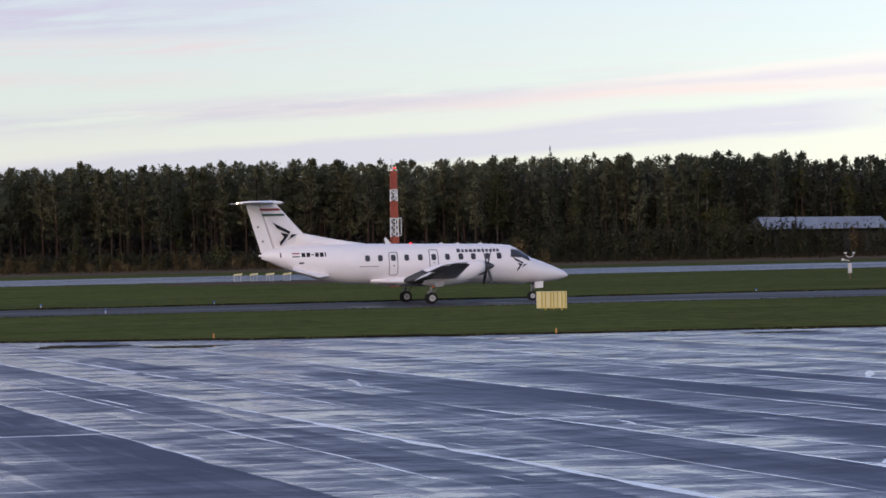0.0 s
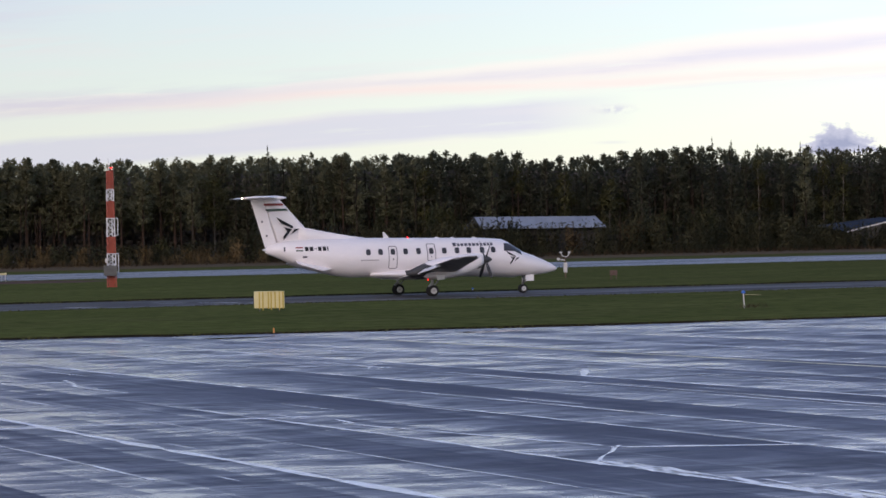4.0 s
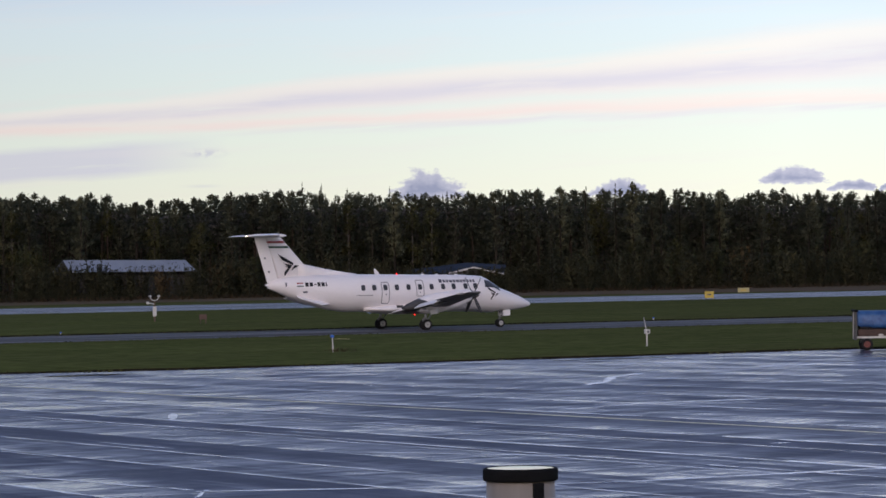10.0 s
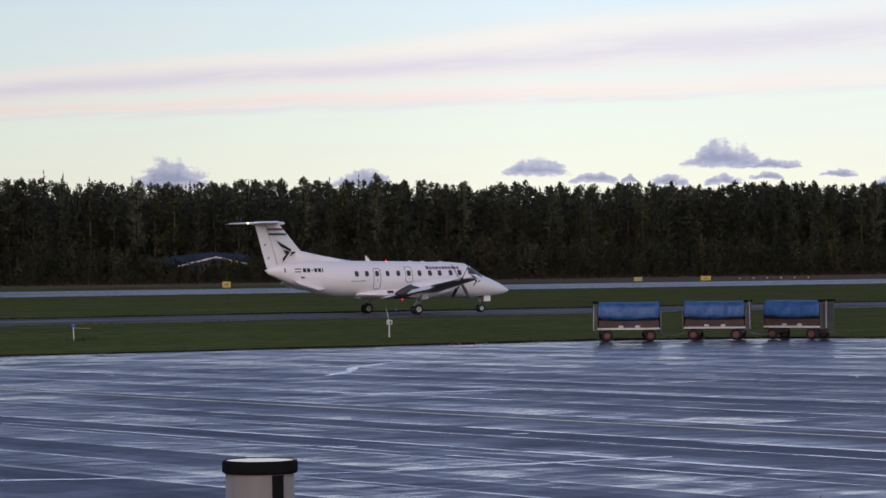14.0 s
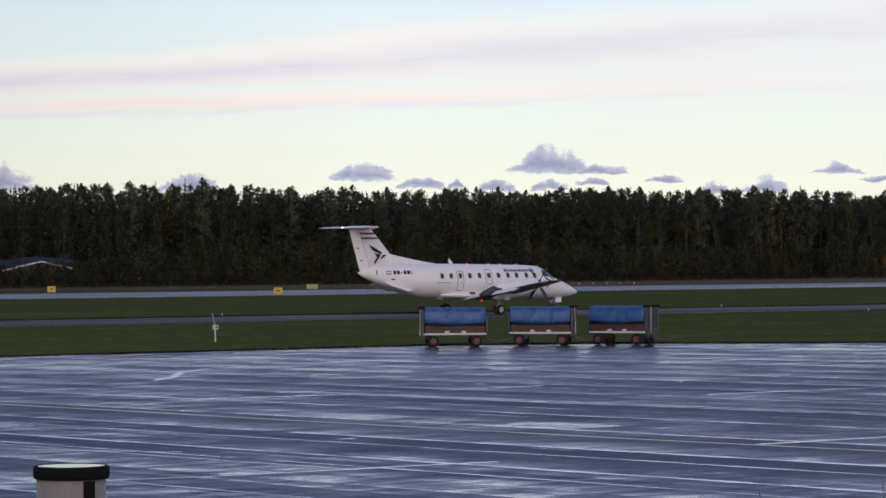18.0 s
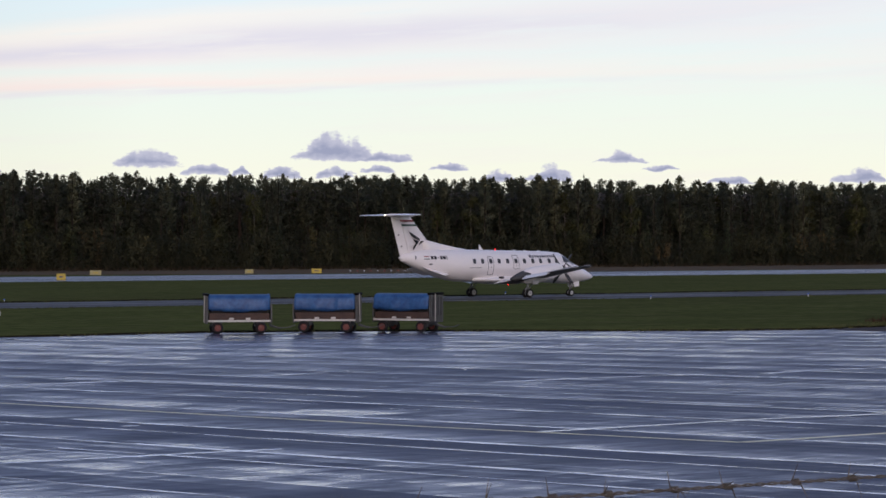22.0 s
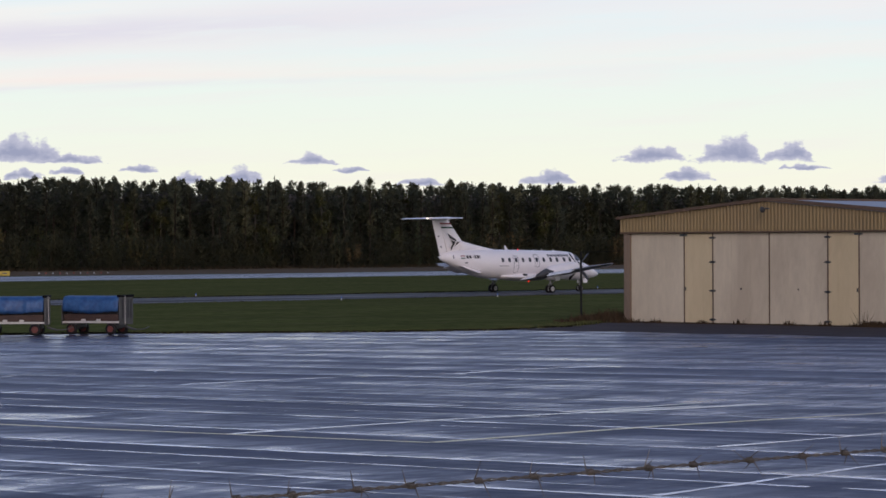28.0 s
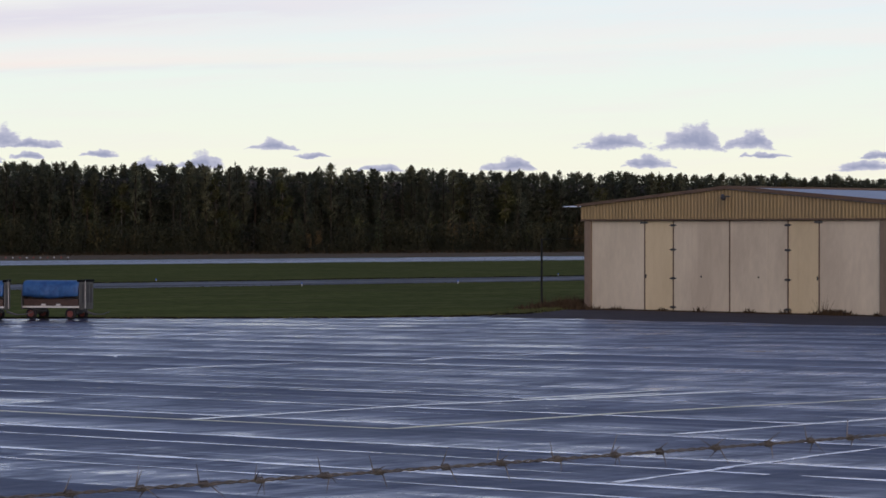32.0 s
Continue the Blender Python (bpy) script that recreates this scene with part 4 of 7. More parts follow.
def spruce(seed, hgt, foot=0.12, wide=1.7, step=0.34):
    """A spruce's crown: tiers of drooping sprays, shorter towards the tip."""
    rnd = random.Random(seed)
    verts, faces = [], []
    z = hgt * foot
    while z < hgt - 0.2:
        u = (z - hgt * foot) / (hgt * (1 - foot))
        r = wide * (1 - u) ** 0.85 + 0.1
        for k in range(int(5 + 9 * (1 - u))):
            a = rnd.uniform(0, 6.283)
            ln = r * rnd.uniform(0.35, 1.15)
            for f in (0.3, 0.45, 0.6, 0.75, 0.9, 1.0) if ln > 0.6 else (0.6, 0.95):
                p = (f * ln * math.cos(a), f * ln * math.sin(a), z - f * ln * 0.3 + rnd.gauss(0, 0.16))
                tuft(verts, faces, p, (math.cos(a), math.sin(a), rnd.uniform(-0.7, 0.15)), rnd.uniform(0.24, 0.48), rnd.uniform(0.14, 0.26), rnd)
        z += step * rnd.uniform(0.8, 1.2)
    for k in range(5):
        tuft(verts, faces, (rnd.uniform(-0.06, 0.06), 0, hgt - 0.45 + 0.16 * k), (rnd.uniform(-0.2, 0.2), 0, 1), 0.5, 0.14, rnd)
    return verts, faces


def birch(seed, hgt, foot=0.3, n=2100):
    """A broadleaved crown: leafy boughs heaped into an uneven oval."""
    rnd = random.Random(seed)
    verts, faces = [], []
    boughs = [(rnd.uniform(0, 6.283), rnd.uniform(0.2, 1.0), rnd.random()) for _ in range(24)]
    for k in range(n):
        a, f, u = rnd.choice(boughs)
        r = 1.75 * math.sin(math.pi * (0.12 + 0.8 * u)) ** 0.7 * f
        p = (r * math.cos(a) + rnd.gauss(0, 0.36), r * math.sin(a) + rnd.gauss(0, 0.36), hgt * (foot + (0.95 - foot) * u) + rnd.gauss(0, 0.42))
        tuft(verts, faces, p, (rnd.gauss(0, 1), rnd.gauss(0, 1), rnd.gauss(0, 0.8)), rnd.uniform(0.16, 0.3), rnd.uniform(0.12, 0.22), rnd)
    return verts, faces


def shrub(seed, hgt, n=1050):
    """A many-stemmed bush: small upright leaf sprays along leaning stems, with an open, uneven top."""
    rnd = random.Random(seed)
    verts, faces = [], []
    stems = [(rnd.uniform(-1.4, 1.4), rnd.uniform(-1.0, 1.0), rnd.uniform(0.5, 1.0) * hgt) for _ in range(12)]
    for k in range(n):
        sx, sy, sh = rnd.choice(stems)
        u = rnd.random() ** 0.9
        r = abs(rnd.gauss(0, 0.34)) * (1.25 - 0.85 * u)
        a = rnd.uniform(0, 6.283)
        p = (sx * (0.5 + 0.6 * u) + r * math.cos(a), sy * (0.5 + 0.6 * u) + r * math.sin(a), 0.15 + sh * u)
        tuft(verts, faces, p, (math.cos(a) * 0.7, math.sin(a) * 0.7, rnd.uniform(0.1, 1.4)), rnd.uniform(0.16, 0.34), rnd.uniform(0.09, 0.18), rnd)
    return verts, faces


def trunk_mesh(name, hgt, r0, seed, limbs=True, material=None):
    rnd = random.Random(seed)
    rings = []
    lean = rnd.uniform(-0.3, 0.3)
    for u in (0, 0.03, 0.25, 0.5, 0.75, 0.97):
        r = r0 * (1.25 if u == 0 else 1.0 - 0.8 * u)
        rings.append([(r * math.cos(6.283 * i / 7) + lean * u * u, r * math.sin(6.283 * i / 7), -0.1 + hgt * u) for i in range(7)])
    bm = loft(rings)
    if limbs:
        for k in range(12):
            z = hgt * rnd.uniform(0.3, 0.92)
            a = rnd.uniform(0, 6.28)
            ln = rnd.uniform(0.5, 1.4)
            tube(bm, (0, 0, z), (ln * math.cos(a), ln * math.sin(a), z + rnd.uniform(-0.2, 0.5)), 0.04, 0.012, 4)
    me = bpy.data.meshes.new(name)
    bm.to_mesh(me)
    bm.free()
    me.materials.append(material or M_BARK)
    return me


def joined(name, pieces, material, flat=0.8):
    """Many crowns as one mesh, each with normals that follow its own mass."""
    vv, ff, nn, base = [], [], [], 0
    grain = 0.12 * np.random.default_rng(3).normal(size=(12000, 3))
    for sv, sf, k, a, at in pieces:
        rot = np.array([[math.cos(a), math.sin(a), 0], [-math.sin(a), math.cos(a), 0], [0, 0, 1]])
        v = sv @ rot * k
        q = v.copy()
        q[:, 2] = 0
        q *= 0.8 / np.maximum(np.linalg.norm(q, axis=1, keepdims=True), 0.3)
        q += np.array([0, 0, flat * 0.7]) + grain[:len(v)]
        nn.append(q / np.linalg.norm(q, axis=1, keepdims=True))
        vv.append(v + np.array(at))
        ff.append(sf + base)
        base += len(v)
    me = mesh_from(name, np.concatenate(vv), np.concatenate(ff), material)
    me.polygons.foreach_set("use_smooth", [True] * len(me.polygons))
    me.normals_split_custom_set_from_vertices(np.concatenate(nn))
    return me


def tree_scale(x):
    """The wood stands a little taller towards the east, in slow waves."""
    dip = 0.08 * math.exp(-((x - 178) / 7) ** 2) + 0.03 * math.exp(-((x - 306) / 14) ** 2)
    return 1.025 + 0.105 * min(1.0, max(0.0, (x - 30) / 190)) + 0.04 * max(0.0, (x - 280) / 360) - dip + 0.025 * noise.noise((x * 0.035, 3.0, 9.0))


def build_forest():
    rnd = random.Random(12)
    pines, spruces, birches = [], [], []
    for s in range(8):
        hgt = rnd.uniform(13.0, 15.2)
        pines.append(("pine_tree", trunk_mesh("trunk", hgt, rnd.uniform(0.15, 0.22), s, True, M_BARK if s < 3 else M_DARKBARK), leafy("crown", *pine(s, hgt, (0.52, 0.58, 0.46, 0.3, 0.34, 0.2, 0.26, 0.16)[s]), M_NEEDLE if s < 5 else M_SPRUCE),
                      "tall slender pine with bare reddish trunk and dark crown"))
    for s in range(5):
        hgt = rnd.uniform(12.4, 14.8)
        spruces.append(("spruce_tree", trunk_mesh("trunk", hgt, 0.15, 40 + s, False, M_DARKBARK), leafy("crown", *spruce(60 + s, hgt, rnd.uniform(0.08, 0.25)), M_SPRUCE),
                        "dark pointed spruce at the edge of the forest"))
    for s in range(4):
        hgt = rnd.uniform(11.6, 13.6)
        birches.append(("birch_tree", trunk_mesh("trunk", hgt, 0.12, 80 + s, True, M_PALEBARK), leafy("crown", *birch(90 + s, hgt, rnd.uniform(0.2, 0.4)), M_BIRCH),
                        "rounded olive broadleaved tree among the conifers"))
    x = 18.0
    while x < 640:
        pick = rnd.random()
        conifer = 0.05 if x < 120 else 0.32
        broad = 0.02 if x < 120 else 0.16
        name, tr, cr, label = rnd.choice(birches if pick < broad else spruces if pick < broad + conifer else pines[:5] if x < 150 else pines[4:])
        k = rnd.uniform(0.9, 1.08) * tree_scale(x)
        ob = thing(name, label, "tree", pose(x, 441 + rnd.uniform(0, 9), 0, 0, 0, rnd.uniform(0, 360)), "trees of the forest edge")
        ob.scale = (k, k, k)
        part("trunk", tr, M_BARK, ob)
        part("crown", cr, M_NEEDLE, ob)
        x += rnd.uniform(1.3, 2.5)
    # the wood behind, too deep to count
    full = [tuple(map(np.array, pine(200 + q, 14.2, 0.34, 17, 18, 2.0))) for q in range(5)] + [tuple(map(np.array, spruce(220 + q, 13.6, 0.15, 1.8, 0.42))) for q in range(3)]
    tops = [tuple(map(np.array, pine(240 + q, 14.2, 0.66, 8, 16, 1.7))) for q in range(6)] + [tuple(map(np.array, spruce(260 + q, 13.6, 0.62, 1.1, 0.36))) for q in range(3)]
    west, east = [], []
    for row, y in enumerate((447.5, 451.5, 455, 459, 464)):
        x = 4.0
        while x < 690:
            kinds = tops if row > 1 else full
            sv, sf = kinds[rnd.randrange(len(kinds) - (3 if x < 170 else 0))]
            (west if x < 145 else east).append((sv, sf, rnd.uniform(0.9, 1.06) * tree_scale(x), rnd.uniform(0, 6.283), (x, y + rnd.uniform(-2, 2), 0)))
            x += rnd.uniform(1.1, 1.9) if row > 1 else rnd.uniform(1.5, 2.5)
    tagged(new("woods", joined("woods", west, M_NEEDLE)), "deep olive pine forest behind the airfield", "forest", kind="stuff")
    tagged(new("woods", joined("woods", east, M_SPRUCE)), "deep dark conifer forest behind the airfield", "forest", kind="stuff")
    # trunks deeper in the stand, and the dead lower branches between them
    verts, faces = [], []
    for k in range(420):
        x, y = 6 + 634 * rnd.random() ** 1.5, rnd.uniform(443, 452)
        r, hgt, lean = rnd.uniform(0.07, 0.15), rnd.uniform(7, 10.5), rnd.uniform(-0.25, 0.25)
        i = len(verts)
        for z, rr in ((-0.1, r), (hgt, r * 0.65)):
            verts.extend([(x + lean * z / hgt + rr * math.cos(6.283 * q / 5), y + rr * math.sin(6.283 * q / 5), z) for q in range(5)])
        faces.extend((i + q, i + (q + 1) % 5, i + 5 + (q + 1) % 5, i + 5 + q) for q in range(5))
    tagged(new("inner_trunks", mesh_from("inner_trunks", verts, faces, M_BARK)), "reddish pine trunks standing close inside the wood", "trunks", kind="stuff")
    verts, faces = [], []
    for k in range(190000):
        x = rnd.uniform(0, 700)
        z = rnd.uniform(0, 12.3) * tree_scale(x)
        tuft(verts, faces, (x, 449 + rnd.uniform(-1.5, 8), z), (rnd.gauss(0, 1), rnd.gauss(0, 0.4), rnd.gauss(0, 0.9)), rnd.uniform(0.45, 0.85), rnd.uniform(0.22, 0.42), rnd)
    for k in range(80000):
        x = rnd.uniform(-10, 720)
        z = rnd.uniform(0, 11.4) * tree_scale(x)
        tuft(verts, faces, (x, 472 + rnd.uniform(-2, 14), z), (rnd.gauss(0, 1), rnd.gauss(0, 0.4), rnd.gauss(0, 0.9)), rnd.uniform(1.8, 2.8), rnd.uniform(1.3, 2.3), rnd)
    tagged(new("lower_branches", leafy("lower_branches", verts, faces, M_TWIG, False, 0.7)), "dense dead brown lower branches inside the wood", "branches", kind="stuff")


def thicket_top(x):
    """Height of the thicket along the wood: low in the west, tall towards the hangar, lower before the house."""
    if x < 140:
        top = 2.7 + 2.9 * max(0.0, (x - 95) / 45)
    elif 152 < x < 177:
        top = 5.35 + 0.4 * noise.noise((x * 0.3, 1.0, 2.0))
    elif 204 < x < 232:
        return 4.15
    else:
        top = 6.2
    return top * (1.0 + 0.16 * noise.noise((x * 0.05, 5.0, 1.0)) + 0.1 * noise.noise((x * 0.21, 8.0, 1.0)))


def build_thicket():
    rnd = random.Random(31)
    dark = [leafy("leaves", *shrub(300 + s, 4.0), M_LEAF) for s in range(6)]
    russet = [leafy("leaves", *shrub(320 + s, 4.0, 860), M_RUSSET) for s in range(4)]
    yellow = [leafy("leaves", *shrub(330 + s, 4.0, 860), M_OCHRE) for s in range(3)]
    stem = trunk_mesh("stem", 2.6, 0.06, 900, False)
    x = 20.0
    while x < 600:
        open_view = 200 < x < 236
        k = (rnd.uniform(0.95, 1.03) if open_view else rnd.uniform(0.72, 1.12)) * thicket_top(x) / 4.0
        pick = rnd.random()
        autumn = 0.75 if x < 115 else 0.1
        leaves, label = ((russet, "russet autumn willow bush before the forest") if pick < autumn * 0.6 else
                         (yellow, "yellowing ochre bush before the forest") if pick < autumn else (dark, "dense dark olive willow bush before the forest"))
        ob = thing("thicket_bush", label, "bush", pose(x, 424 + rnd.uniform(-5, 9), 0, 0, 0, rnd.uniform(0, 360)), "bushes along the forest")
        w = 0.65 + 0.5 * k
        ob.scale = (w, w, k)
        part("stem", stem, M_BARK, ob)
        part("leaves", rnd.choice(leaves), M_LEAF, ob)
        x += rnd.uniform(1.0, 1.6) if open_view else rnd.uniform(1.5, 2.5)
    # young trees that rise out of the thicket
    for s, (lo, hi, n, h0, h1) in enumerate(((24, 118, 12, 2.6, 4.6), (118, 149, 13, 5.5, 8.6), (178, 202, 5, 5.5, 7.0), (238, 330, 22, 6.0, 8.5), (330, 560, 40, 6.0, 8.8))):
        for k in range(n):
            hgt = rnd.uniform(h0, h1)
            sp = rnd.random() < 0.6
            crown = leafy("crown", *(spruce(500 + 40 * s + k, hgt, 0.05, 1.25, 0.42) if sp else birch(500 + 40 * s + k, hgt, 0.1, 800)), M_YOUNG if sp else M_BIRCH)
            ob = thing("young_spruce" if sp else "young_birch", "young green spruce rising out of the thicket" if sp else "young olive birch rising out of the thicket", "tree",
                       pose(rnd.uniform(lo, hi), 431 + rnd.uniform(-3, 4), 0, 0, 0, rnd.uniform(0, 360)), "young trees in the thicket")
            part("trunk", trunk_mesh("trunk", hgt * 0.95, 0.06, 700 + k, False), M_BARK, ob)
            part("crown", crown, M_YOUNG, ob)
    low = [tuple(map(np.array, shrub(350 + q, 3.4, 560))) for q in range(4)]
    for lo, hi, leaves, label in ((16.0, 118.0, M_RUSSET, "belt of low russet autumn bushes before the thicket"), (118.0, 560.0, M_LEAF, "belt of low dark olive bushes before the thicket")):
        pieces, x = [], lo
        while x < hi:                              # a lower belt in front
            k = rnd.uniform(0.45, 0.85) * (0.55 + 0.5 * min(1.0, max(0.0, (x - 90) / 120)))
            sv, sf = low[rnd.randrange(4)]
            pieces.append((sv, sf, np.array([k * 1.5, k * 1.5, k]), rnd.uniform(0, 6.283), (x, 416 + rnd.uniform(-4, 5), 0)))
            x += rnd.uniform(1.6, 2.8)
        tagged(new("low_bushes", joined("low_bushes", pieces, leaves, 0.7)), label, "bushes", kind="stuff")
    verts, faces = [], []
    for k in range(80000):                     # low growth that closes the foot of the wood
        x = rnd.uniform(0, 660)
        top = 0.9 * thicket_top(x) * (1.0 + 0.35 * noise.noise((x * 0.4, 2.0, 4.0)))
        tuft(verts, faces, (x, 433 + rnd.uniform(-3, 6), rnd.random() * max(0.8, top)), (rnd.gauss(0, 0.7), rnd.gauss(0, 0.5), rnd.uniform(0, 1.2)), rnd.uniform(0.25, 0.5), rnd.uniform(0.14, 0.28), rnd)
    tagged(new("undergrowth", leafy("undergrowth", verts, faces, M_LEAF, False, 0.7)), "tangled olive undergrowth at the foot of the forest", "undergrowth", kind="stuff")
    verts, faces = [], []
    for k in range(16000):                     # dead stalks along the verge
        x = rnd.uniform(0, 640)
        tuft(verts, faces, (x, 411 + rnd.uniform(-7, 10), rnd.uniform(0.05, 0.55)), (rnd.gauss(0, 0.4), 0, 1), rnd.uniform(0.3, 0.7), rnd.uniform(0.06, 0.16), rnd)
    tagged(new("verge_stalks", leafy("verge_stalks", verts, faces, M_STALK, False, 0.7)), "dry brown stalks and long grass before the bushes", "grass", kind="stuff")


build_forest()
build_thicket()


# ---- hangar ----
def build_hangar():
    W, D, H = 18.1, 26.0, 4.53
    m = pose(114.1, 103.7, 0, 0, 0, -90.9)
    hg = thing("hangar", "low cream hangar with folding doors and ochre corrugated gable", "hangar", m)
    peak, eave = 6.0, 5.2
    for y0, y1 in ((0.55, D),):
        part("side_wall", cubed(-0.3, y0, 0, -0.05, y1, eave - 0.05), M_FASCIA, hg)
        part("side_wall", cubed(W + 0.05, y0, 0, W + 0.3, y1, eave - 0.05), M_FASCIA, hg)
    part("back_wall", slab([(-0.3, D, 0), (W + 0.3, D, 0), (W + 0.3, D, eave), (W / 2, D, peak - 0.1), (-0.3, D, eave)], (0, 0.2, 0)), M_FASCIA, hg)
    part("roof", slab([(-0.75, -0.1, eave + 0.03), (W / 2, -0.1, peak + 0.03), (W / 2, D + 0.3, peak + 0.03), (-0.75, D + 0.3, eave + 0.03)], (0, 0, 0.1)), M_TRIM, hg, "dark brown sheet roof")
    part("roof", slab([(W / 2, -0.1, peak - 0.04), (W + 0.75, -0.1, eave - 0.04), (W + 0.75, D + 0.3, eave - 0.04), (W / 2, D + 0.3, peak - 0.14)], (0, 0, 0.1)), M_ROOF, hg, "pale metal roof sheet")
    part("roof_edge", slab([(-0.78, -0.14, eave + 0.06), (W / 2, -0.14, peak + 0.1), (W / 2, -0.14, peak - 0.06), (-0.78, -0.14, eave - 0.06)], (0, 0.06, 0)), M_TRIM, hg)
    part("roof_edge", slab([(W + 0.78, -0.14, eave + 0.13), (W / 2, -0.14, peak + 0.1), (W / 2, -0.14, peak - 0.06), (W + 0.78, -0.14, eave - 0.06)], (0, 0.06, 0)), M_TRIM, hg)
    # corrugated gable, sheet by sheet
    sheets = 18
    x0, x1 = -0.62, W + 0.62
    for s in range(sheets):
        a, b = x0 + (x1 - x0) * s / sheets, x0 + (x1 - x0) * (s + 1) / sheets
        bm = bmesh.new()
        prev = None
        ribs = 5
        for k in range(ribs * 4 + 1):
            x = a + (b - a) * k / (ribs * 4)
            ph = k % 4
            y = -0.02 - (0.055 if ph in (1, 2) else 0.0)
            top = eave + (peak - eave) * (1 - abs(x - W / 2) / (W / 2 + 0.75)) - 0.04
            cur = (bm.verts.new((x, y, H - 0.02)), bm.verts.new((x, y, top)))
            if prev:
                bm.faces.new((prev[0], cur[0], cur[1], prev[1]))
            prev = cur
        part("gable_sheet", bm, M_FASCIA, hg)
    part("gable_backing", slab([(x0, 0.1, H), (x1, 0.1, H), (x1, 0.1, eave), (W / 2, 0.1, peak - 0.08), (x0, 0.1, eave)], (0, 0.08, 0)), M_TRIM, hg)
    part("lintel", cubed(x0, -0.06, H - 0.1, x1, 0.45, H - 0.025, 0.01), M_TRIM, hg)
    for xa, xb in ((-0.42, 0.0), (W, W + 0.42)):
        part("corner_pier", cubed(xa, 0.02, 0, xb, 0.4, H - 0.1, 0.015), M_PIER, hg, "weathered brown corner pier")
    # door leaves
    widths = (3.58, 1.87, 3.6, 3.6, 1.87, 3.58)
    x = 0.0
    seams = []
    for i, w in enumerate(widths):
        leaf = part("door_leaf", cubed(x + 0.03, 0.1, 0.06, x + w - 0.03, 0.18, H - 0.12, 0.012), M_DOOR2 if i in (1, 4) else M_DOOR, hg,
                    "yellowed narrow door leaf" if i in (1, 4) else "cream painted door leaf")
        if i in (2, 3):
            part("lock", spun([(0.0, 0.07), (0.045, 0.075), (0.045, 0.10)], 10), M_DARK, leaf, m=pose(x + w / 2, 0, 1.72))
        for k in range(2):       # long faint vertical joints in the sheeting
            xx = x + w * (k + 1) / 3
            part("joint", cubed(xx - 0.008, 0.094, 0.1, xx + 0.008, 0.1, H - 0.16), M_DOOR2 if i in (1, 4) else M_DOOR, leaf)
        x += w
        seams.append(x)
    for i, s in enumerate(seams[:-1]):
        part("seam_strip", cubed(s - 0.035, 0.085, 0.04, s + 0.035, 0.16, H - 0.1), M_TRIM, hg)
        if i in (1, 3):
            for z in (0.22, 1.62, 3.02, 4.2):
                part("hinge", slab([(s - 0.24, 0.07, z), (s - 0.1, 0.07, z + 0.055), (s + 0.1, 0.07, z + 0.055), (s + 0.24, 0.07, z), (s + 0.1, 0.07, z - 0.055), (s - 0.1, 0.07, z - 0.055)], (0, 0.03, 0)), M_DARK, hg, "black strap hinge")
        if i in (0, 4):
            part("handle", cubed(s - 0.03 + (0.09 if i == 0 else -0.09), 0.05, 1.62, s + 0.03 + (0.09 if i == 0 else -0.09), 0.1, 1.8, 0.008), M_DARK, hg)
            part("door_guide", cubed(s - 0.25, 0.04, H - 0.24, s + 0.2, 0.1, H - 0.14, 0.01), M_CARTGREY, hg)
    part("threshold", cubed(-0.4, 0.0, -0.05, W + 0.4, 0.3, 0.05), M_CONCRETE, hg)
    lamp = part("floodlight", spun([(0.0, -0.09), (0.1, -0.09), (0.125, 0.0), (0.12, 0.16), (0.0, 0.2)], 14, "X"), M_DARK, hg, "dark round floodlight under the gable", m=pose(W / 2 + 0.02, -0.42, H + 1.02, 0, 25, -40))
    part("bracket", rod((0.05, 0.02, 0.05), (0.2, 0.3, 0.12), 0.035), M_DARK, lamp)
    part("glass", spun([(0.0, -0.105), (0.09, -0.1), (0.09, -0.09)], 14, "X"), M_GLASS, lamp)
    # dry weeds along the foot of the doors
    rnd = random.Random(5)
    verts, faces = [], []

    def stalk(p, hgt, w):
        i = len(verts)
        a = rnd.uniform(0, 3.1)
        verts.extend([(p[0] - w * math.cos(a), p[1] - w * math.sin(a), 0), (p[0] + w * math.cos(a), p[1] + w * math.sin(a), 0),
                      (p[0] + rnd.uniform(-0.7, 0.7) * hgt, p[1] + rnd.uniform(-0.4, 0.4) * hgt, hgt)])
        faces.append((i, i + 1, i + 2))

    for k in range(1300):
        x = rnd.uniform(-0.3, W + 0.3)
        stalk((x, rnd.uniform(-0.35, 0.05), 0), rnd.uniform(0.06, 0.26) * (0.4 + 1.9 * max(0, noise.noise((x * 1.3, 0, 7)))), 0.05)
    for k in range(420):
        stalk((14.9 + rnd.gauss(0.7, 0.5), rnd.uniform(-0.5, 0.05), 0), rnd.uniform(0.06, 0.34), 0.06)
    for k in range(26):
        stalk((15.0 + rnd.gauss(0, 0.2), rnd.uniform(-0.4, 0.0), 0), rnd.uniform(0.35, 1.0), 0.012)
    weeds = new("weeds", mesh_from("weeds", verts, faces, M_WEED))
    weeds.matrix_basis = m
    tagged(weeds, "dry brown weeds along the foot of the hangar doors", "weeds", kind="stuff")
    verts.clear()
    faces.clear()
    for k in range(2600):
        x = rnd.gauss(-1.5, 1.1)
        stalk((x, rnd.gauss(0.3, 0.9), 0), rnd.uniform(0.15, 0.95) * (0.6 + 0.9 * abs(noise.noise((x * 1.7, 3, 2)))) * max(0.3, 1 - abs(x + 1.5) / 3.6), 0.045)
    tall = new("long_grass", mesh_from("long_grass", verts, faces, M_WEED))
    tall.matrix_basis = m
    tagged(tall, "long unmown grass and weeds beside the hangar corner", "grass", kind="stuff")
